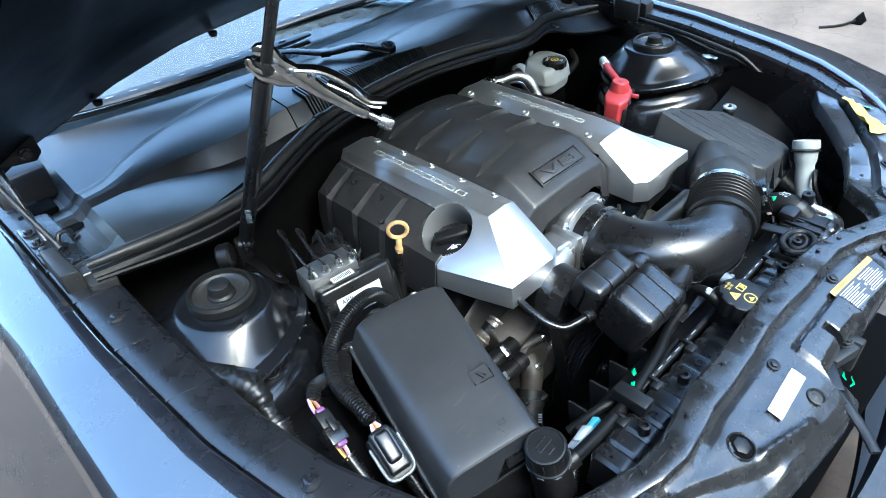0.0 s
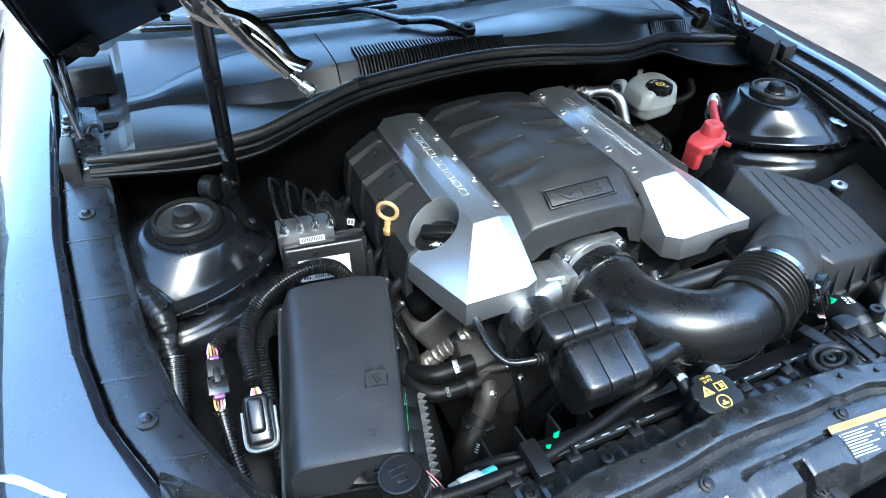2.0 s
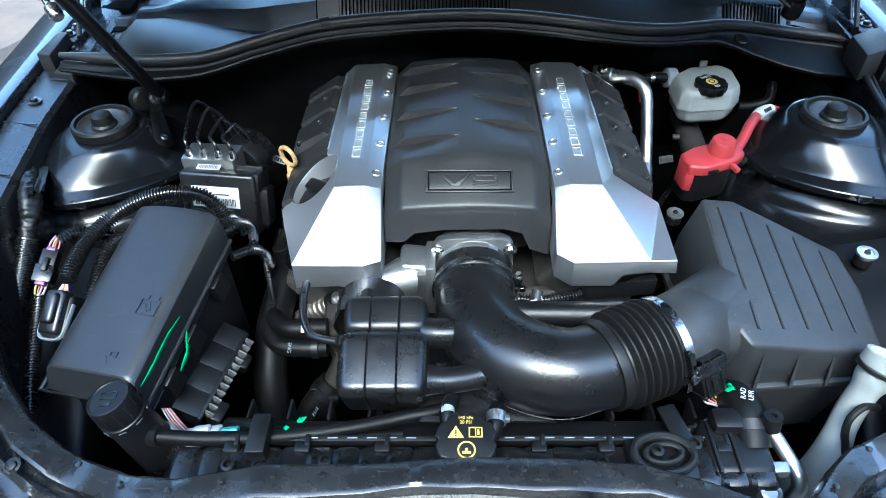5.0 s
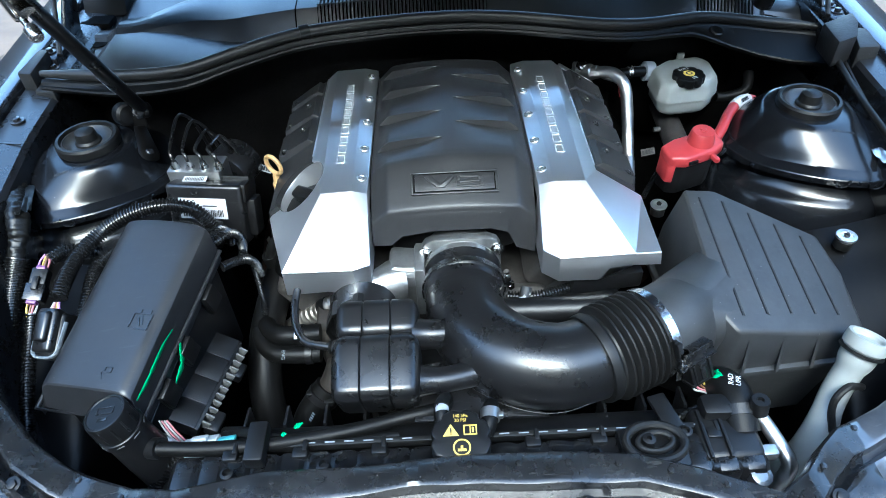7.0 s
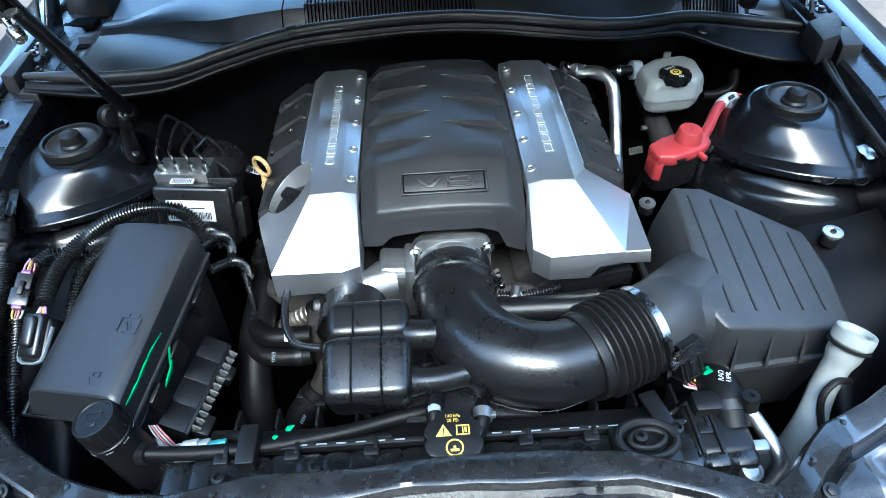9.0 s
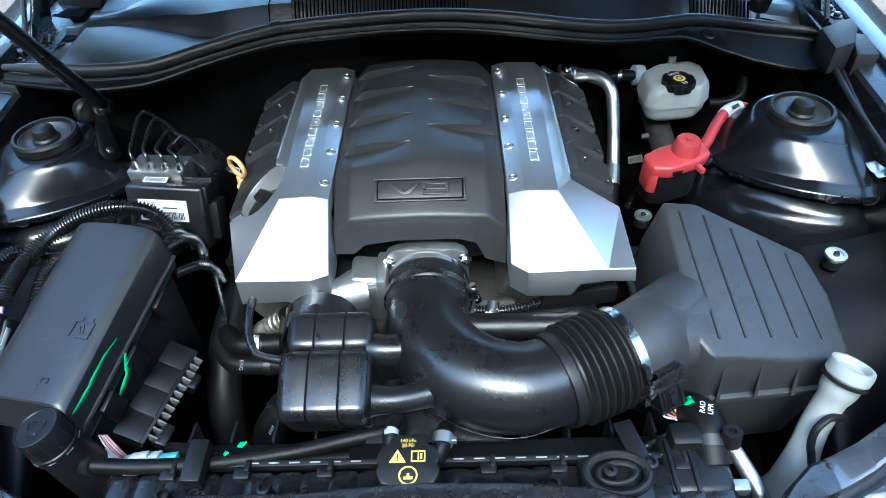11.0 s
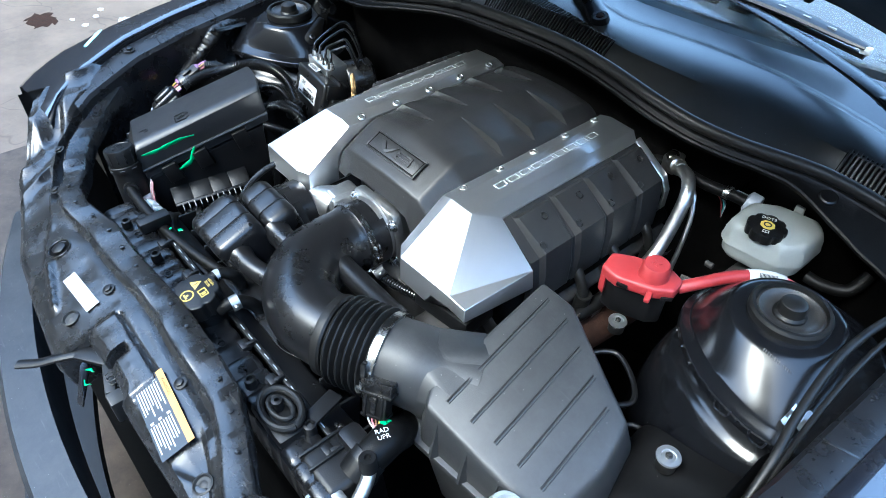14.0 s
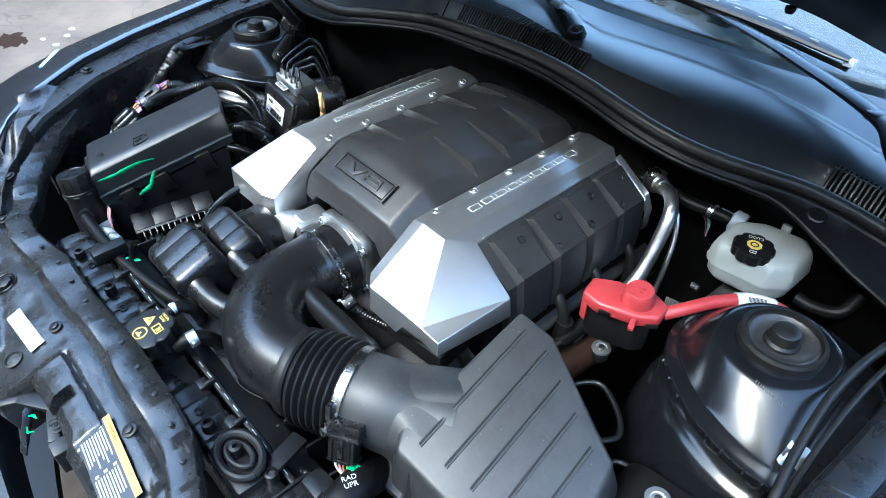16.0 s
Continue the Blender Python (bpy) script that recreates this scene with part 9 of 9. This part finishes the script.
part("latch_spring", tube([(0.03 + 0.0065 * math.cos(k), -0.615 + 0.0065 * math.sin(k), 0.74 + 0.0011 * k) for k in range(0, 44)], 0.0011, 6, straight=True), M_ALU_DIRTY, latch)
part("latch_claw", merge(box((0.02, -0.618, 0.764), (0.05, 0.014, 0.02), Matrix.Rotation(radians(-15), 4, "Z"), 0.003), box((0.05, -0.622, 0.75), (0.02, 0.02, 0.05), Matrix.Rotation(radians(12), 4, "Y"), 0.003)), M_INK, latch)
part("latch_plate_side", hull([(-0.04, -0.62, 0.775), (-0.03, -0.64, 0.765), (0.0, -0.66, 0.72), (-0.02, -0.665, 0.715), (-0.05, -0.64, 0.74), (-0.04, -0.62, 0.765), (-0.03, -0.66, 0.71)], 0.002), M_INNER, latch)
big = thing("hex_plug", (-0.233, -0.59, 0.79), "large black plug with a hexagon recessed in the panel", "plug")
HM = pose_of(-0.233, -0.59) @ Matrix.Translation((0, 0, -0.006))
part("rim", turned([(0.0178, 0.003), (0.0174, 0.0062), (0.0164, 0.007), (0.0152, 0.006)], 32, HM, False), M_PANEL, big)
part("well", turned([(0.0156, 0.0062), (0.0142, 0.005), (0, 0.005)], 32, HM, False), M_DARK, big)
part("hexagon", prism([(0.0115 * math.cos(k * math.tau / 6), 0.0115 * math.sin(k * math.tau / 6)) for k in range(6)], 0.001, 0.0085, 0.0015, HM), M_PLASTIC, big)
streak((-0.02, -0.635, 0.764), (-0.008, -0.628, 0.765), 0.004, 0.001, latch, M_GREEN, (0, -0.3, 1), 11, "green paint dab")
streak((-0.015, -0.645, 0.752), (0.002, -0.64, 0.755), 0.003, 0.002, latch, M_GREEN, (0, -0.4, 1), 14, "green paint dab")

yt = thing("marking_tape", (0.5, -0.45, 0.84), "strip of yellow marking tape on the crumpled corner", "tape")
YT = smooth_path([(0.568, -0.385, 0), (0.547, -0.416, 0), (0.518, -0.455, 0), (0.516, -0.474, 0), (0.533, -0.492, 0), (0.545, -0.51, 0)], 5)
rows = []
for q in YT:
    row = []
    for k in (0, 0.33, 0.66, 1):
        x, y = q.x + 0.021 * k, q.y - 0.008 * k
        row.append((x, y, max(panel_z(y) + panel_relief(x, y) + corner_lift(x), 0.8) + 0.004 + (0.012 if y > along(REAR, x) - 0.045 else 0.0)))
    rows.append(row)
part("strip", sheet(rows, 0.0006), M_TAPE_YELLOW, yt)
# pale cyan pen marks on the wing and on the crumpled corner
rows = []
rnd = random.Random(21)
for i in range(21):
    t = i / 20
    x, y = lerp(0.765, 0.7, t), lerp(-0.318, -0.366, t) + 0.003 * math.sin(t * 5)
    ex, ez = edge_at(y)
    wide = max(0.0, along([(-0.5, 0.755), (-0.4, 0.775), (-0.25, 0.783), (0.95, 0.783)], y) - ex - 0.066)
    dx = (x - ex) / (1 + wide / 0.064)
    half = 0.0045 * (0.6 + 0.4 * math.sin(t * 3.1)) * (0.85 + 0.3 * rnd.random())
    z = ez + along([(a, b) for a, b in FENDER[5:12]], dx) - 0.12 * wide * dx / 0.064 + 0.0012
    rows.append([(-x + 0.3 * k * half, y + k * half, z) for k in (-1, 0, 1)])
part("paint_mark", sheet(rows, 0.0004), M_CYAN, body, "pale cyan paint pen stroke on the wing")
corner_z = lambda x, y: panel_z(y) + panel_relief(x, y) + corner_lift(x) + 0.003
streak((0.579, -0.408, corner_z(0.579, -0.408)), (0.57, -0.443, corner_z(0.57, -0.443)), 0.009, 0.001, body, M_TEAL, (0.2, 0, 1), 6, "teal paint pen mark")
# ---- small connectors and tags by the radiator ----
tl = thing("teal_connector", (-0.315, -0.435, 0.73), "pale connector with teal lock by the radiator", "connector")
TM = frame_of((-0.315, -0.432, 0.742), (0.95, 0.1, 0.05), (0, 0.6, 0.8))
for nm, c, s, mt in (("housing", (0, 0, 0), (0.042, 0.02, 0.018), M_PALE), ("collar", (0.0, 0.004, 0.004), (0.02, 0.02, 0.014), M_PALE), ("lock", (0.03, 0, 0), (0.022, 0.014, 0.012), M_TEAL)):
    bm = box(c, s, None, 0.002)
    bmesh.ops.transform(bm, matrix=TM, verts=bm.verts)
    part(nm, bm, mt, tl)
part("lead", loom([(-0.335, -0.435, 0.738), (-0.36, -0.45, 0.72), (-0.39, -0.47, 0.69)], 0.0065), M_LOOM, tl)
pt = thing("paper_tag", (-0.36, -0.42, 0.73), "white printed tag wrapped on a lead", "tag")
part("tag_paper", tube([(-0.372, -0.418, 0.735), (-0.35, -0.432, 0.735)], 0.011, 14, straight=True), M_WHITE, pt)
part("tag_print", bars([(0.1 + i * 0.12, 0.1, 0.06, 0.8) for i in range(7)], 0.02, 0.009, frame_of((-0.362, -0.4265, 0.7462), (0.85, -0.5, 0), (0.3, 0.5, 0.8)) @ Matrix.Translation((-0.01, -0.0045, 0))), M_INK, pt)
for i, (p, q) in enumerate((((-0.2, -0.43, 0.77), (-0.19, -0.425, 0.772)), ((-0.215, -0.437, 0.768), (-0.208, -0.437, 0.77)))):
    streak(p, q, 0.006, 0.0, rad, M_GREEN, (0, -0.2, 1), 20 + i, "green paint dab")
rw = thing("red_striped_lead", (-0.372, -0.41, 0.76), "short red and white striped lead", "wire")
for i in range(4):
    part("striped_wire", tube([(-0.366 + 0.003 * i, -0.408, 0.765), (-0.36 + 0.004 * i, -0.415, 0.752), (-0.35 + 0.004 * i, -0.42, 0.73)], 0.0011, 6), M_WIRES[1 if i % 2 else 0], rw)
cw = thing("bulkhead_wires", (0.3, 0.27, 0.84), "loose coloured wires at the bulkhead", "wire")
for i in range(4):
    part("wire", tube([(0.285 + 0.003 * i, 0.29, 0.81), (0.305 + 0.003 * i, 0.275, 0.81), (0.33 + 0.003 * i, 0.27, 0.8), (0.34, 0.27, 0.77)], 0.001, 6), (M_RED, M_TAPE, M_TEAL, M_GREY)[i], cw)
wt = thing("pipe_tag", (-0.3, 0.04, 0.84), "white printed tag on a brake pipe", "tag")
bm = box((0, 0, 0), (0.032, 0.011, 0.0008), None, 0)
WT = frame_of((-0.312, 0.05, 0.80), (0.9, -0.35, -0.1), (0.2, 0.6, 0.7))
bmesh.ops.transform(bm, matrix=WT, verts=bm.verts)
part("tag_paper", bm, M_GREY, wt)
part("tag_print", bars([(0.08 + i * 0.15, 0.2, 0.1, 0.6) for i in range(6)], 0.032, 0.011, WT @ Matrix.Translation((-0.016, -0.0055, 0.0006))), M_INK, wt)

# ---- things on the yard floor ----
def splat(at, r, seed):
    rnd = random.Random(seed)
    n = 26
    pts = [(at[0] + r * (0.6 + 0.6 * rnd.random()) * math.cos(k * math.tau / n), at[1] + r * 0.7 * (0.6 + 0.6 * rnd.random()) * math.sin(k * math.tau / n)) for k in range(n)]
    return prism(pts, 0.0, 0.002)


sp = thing("paint_spill", (-3.0, 0.2, 0), "dried white paint spill on the concrete", "paint spill")
for i, (x, y, r) in enumerate(((-2.97, 0.29, 0.07), (-3.13, 0.19, 0.03), (-3.05, 0.11, 0.03), (-3.16, 0.08, 0.025), (-3.2, 0.24, 0.03), (-2.9, 0.12, 0.02))):
    part("splash", splat((x, y), r * 0.75, i), M_WHITE, sp)
rust = thing("rust_stain", (-3.2, -0.05, 0), "flat reddish brown stain on the concrete", "stain")
part("stain", splat((-3.25, -0.05), 0.12, 9), M_RUST, rust)
scrap = thing("scrap_part", (3.55, 0.35, 0), "small dark scrap part lying on the concrete", "scrap")
part("lump", hull([(3.5, 0.33, 0), (3.6, 0.33, 0), (3.6, 0.4, 0.0), (3.5, 0.4, 0), (3.52, 0.35, 0.05), (3.58, 0.36, 0.06)], 0.008), M_DARK, scrap)
part("tail", tube([(3.52, 0.37, 0.02), (3.42, 0.42, 0.01), (3.34, 0.5, 0.006)], 0.008, 8), M_RUBBER, scrap)
tyre = thing("old_tyre", (4.3, 0.55, 0), "worn black tyre lying on the concrete", "tyre")
part("carcass", turned([(0.2, 0.01), (0.3, 0.0), (0.33, 0.03), (0.335, 0.1), (0.33, 0.17), (0.3, 0.2), (0.2, 0.19), (0.19, 0.1)], 40, Matrix.Translation((4.35, 0.5, 0)), False), M_RUBBER, tyre)

# dark pebbly ground in front, spread under and beside the car to stand for shade and darken the wing's reflection
rnd = random.Random(33)
edge = []
for k in range(64):
    a = k * math.tau / 64
    r = 1.0 + 0.07 * math.sin(3 * a + 1) + 0.05 * math.sin(7 * a) + 0.05 * rnd.random()
    edge.append((-0.35 + 1.95 * r * math.cos(a), 0.9 + 3.2 * r * math.sin(a)))
soil = thing("dirt_patch", (0, 0.9, 0), "dark brown ground, spread round the car to darken its reflection and hold shade", "dirt")
part("dirt", prism(edge, 0.0, 0.004), M_DARK_GROUND, soil)
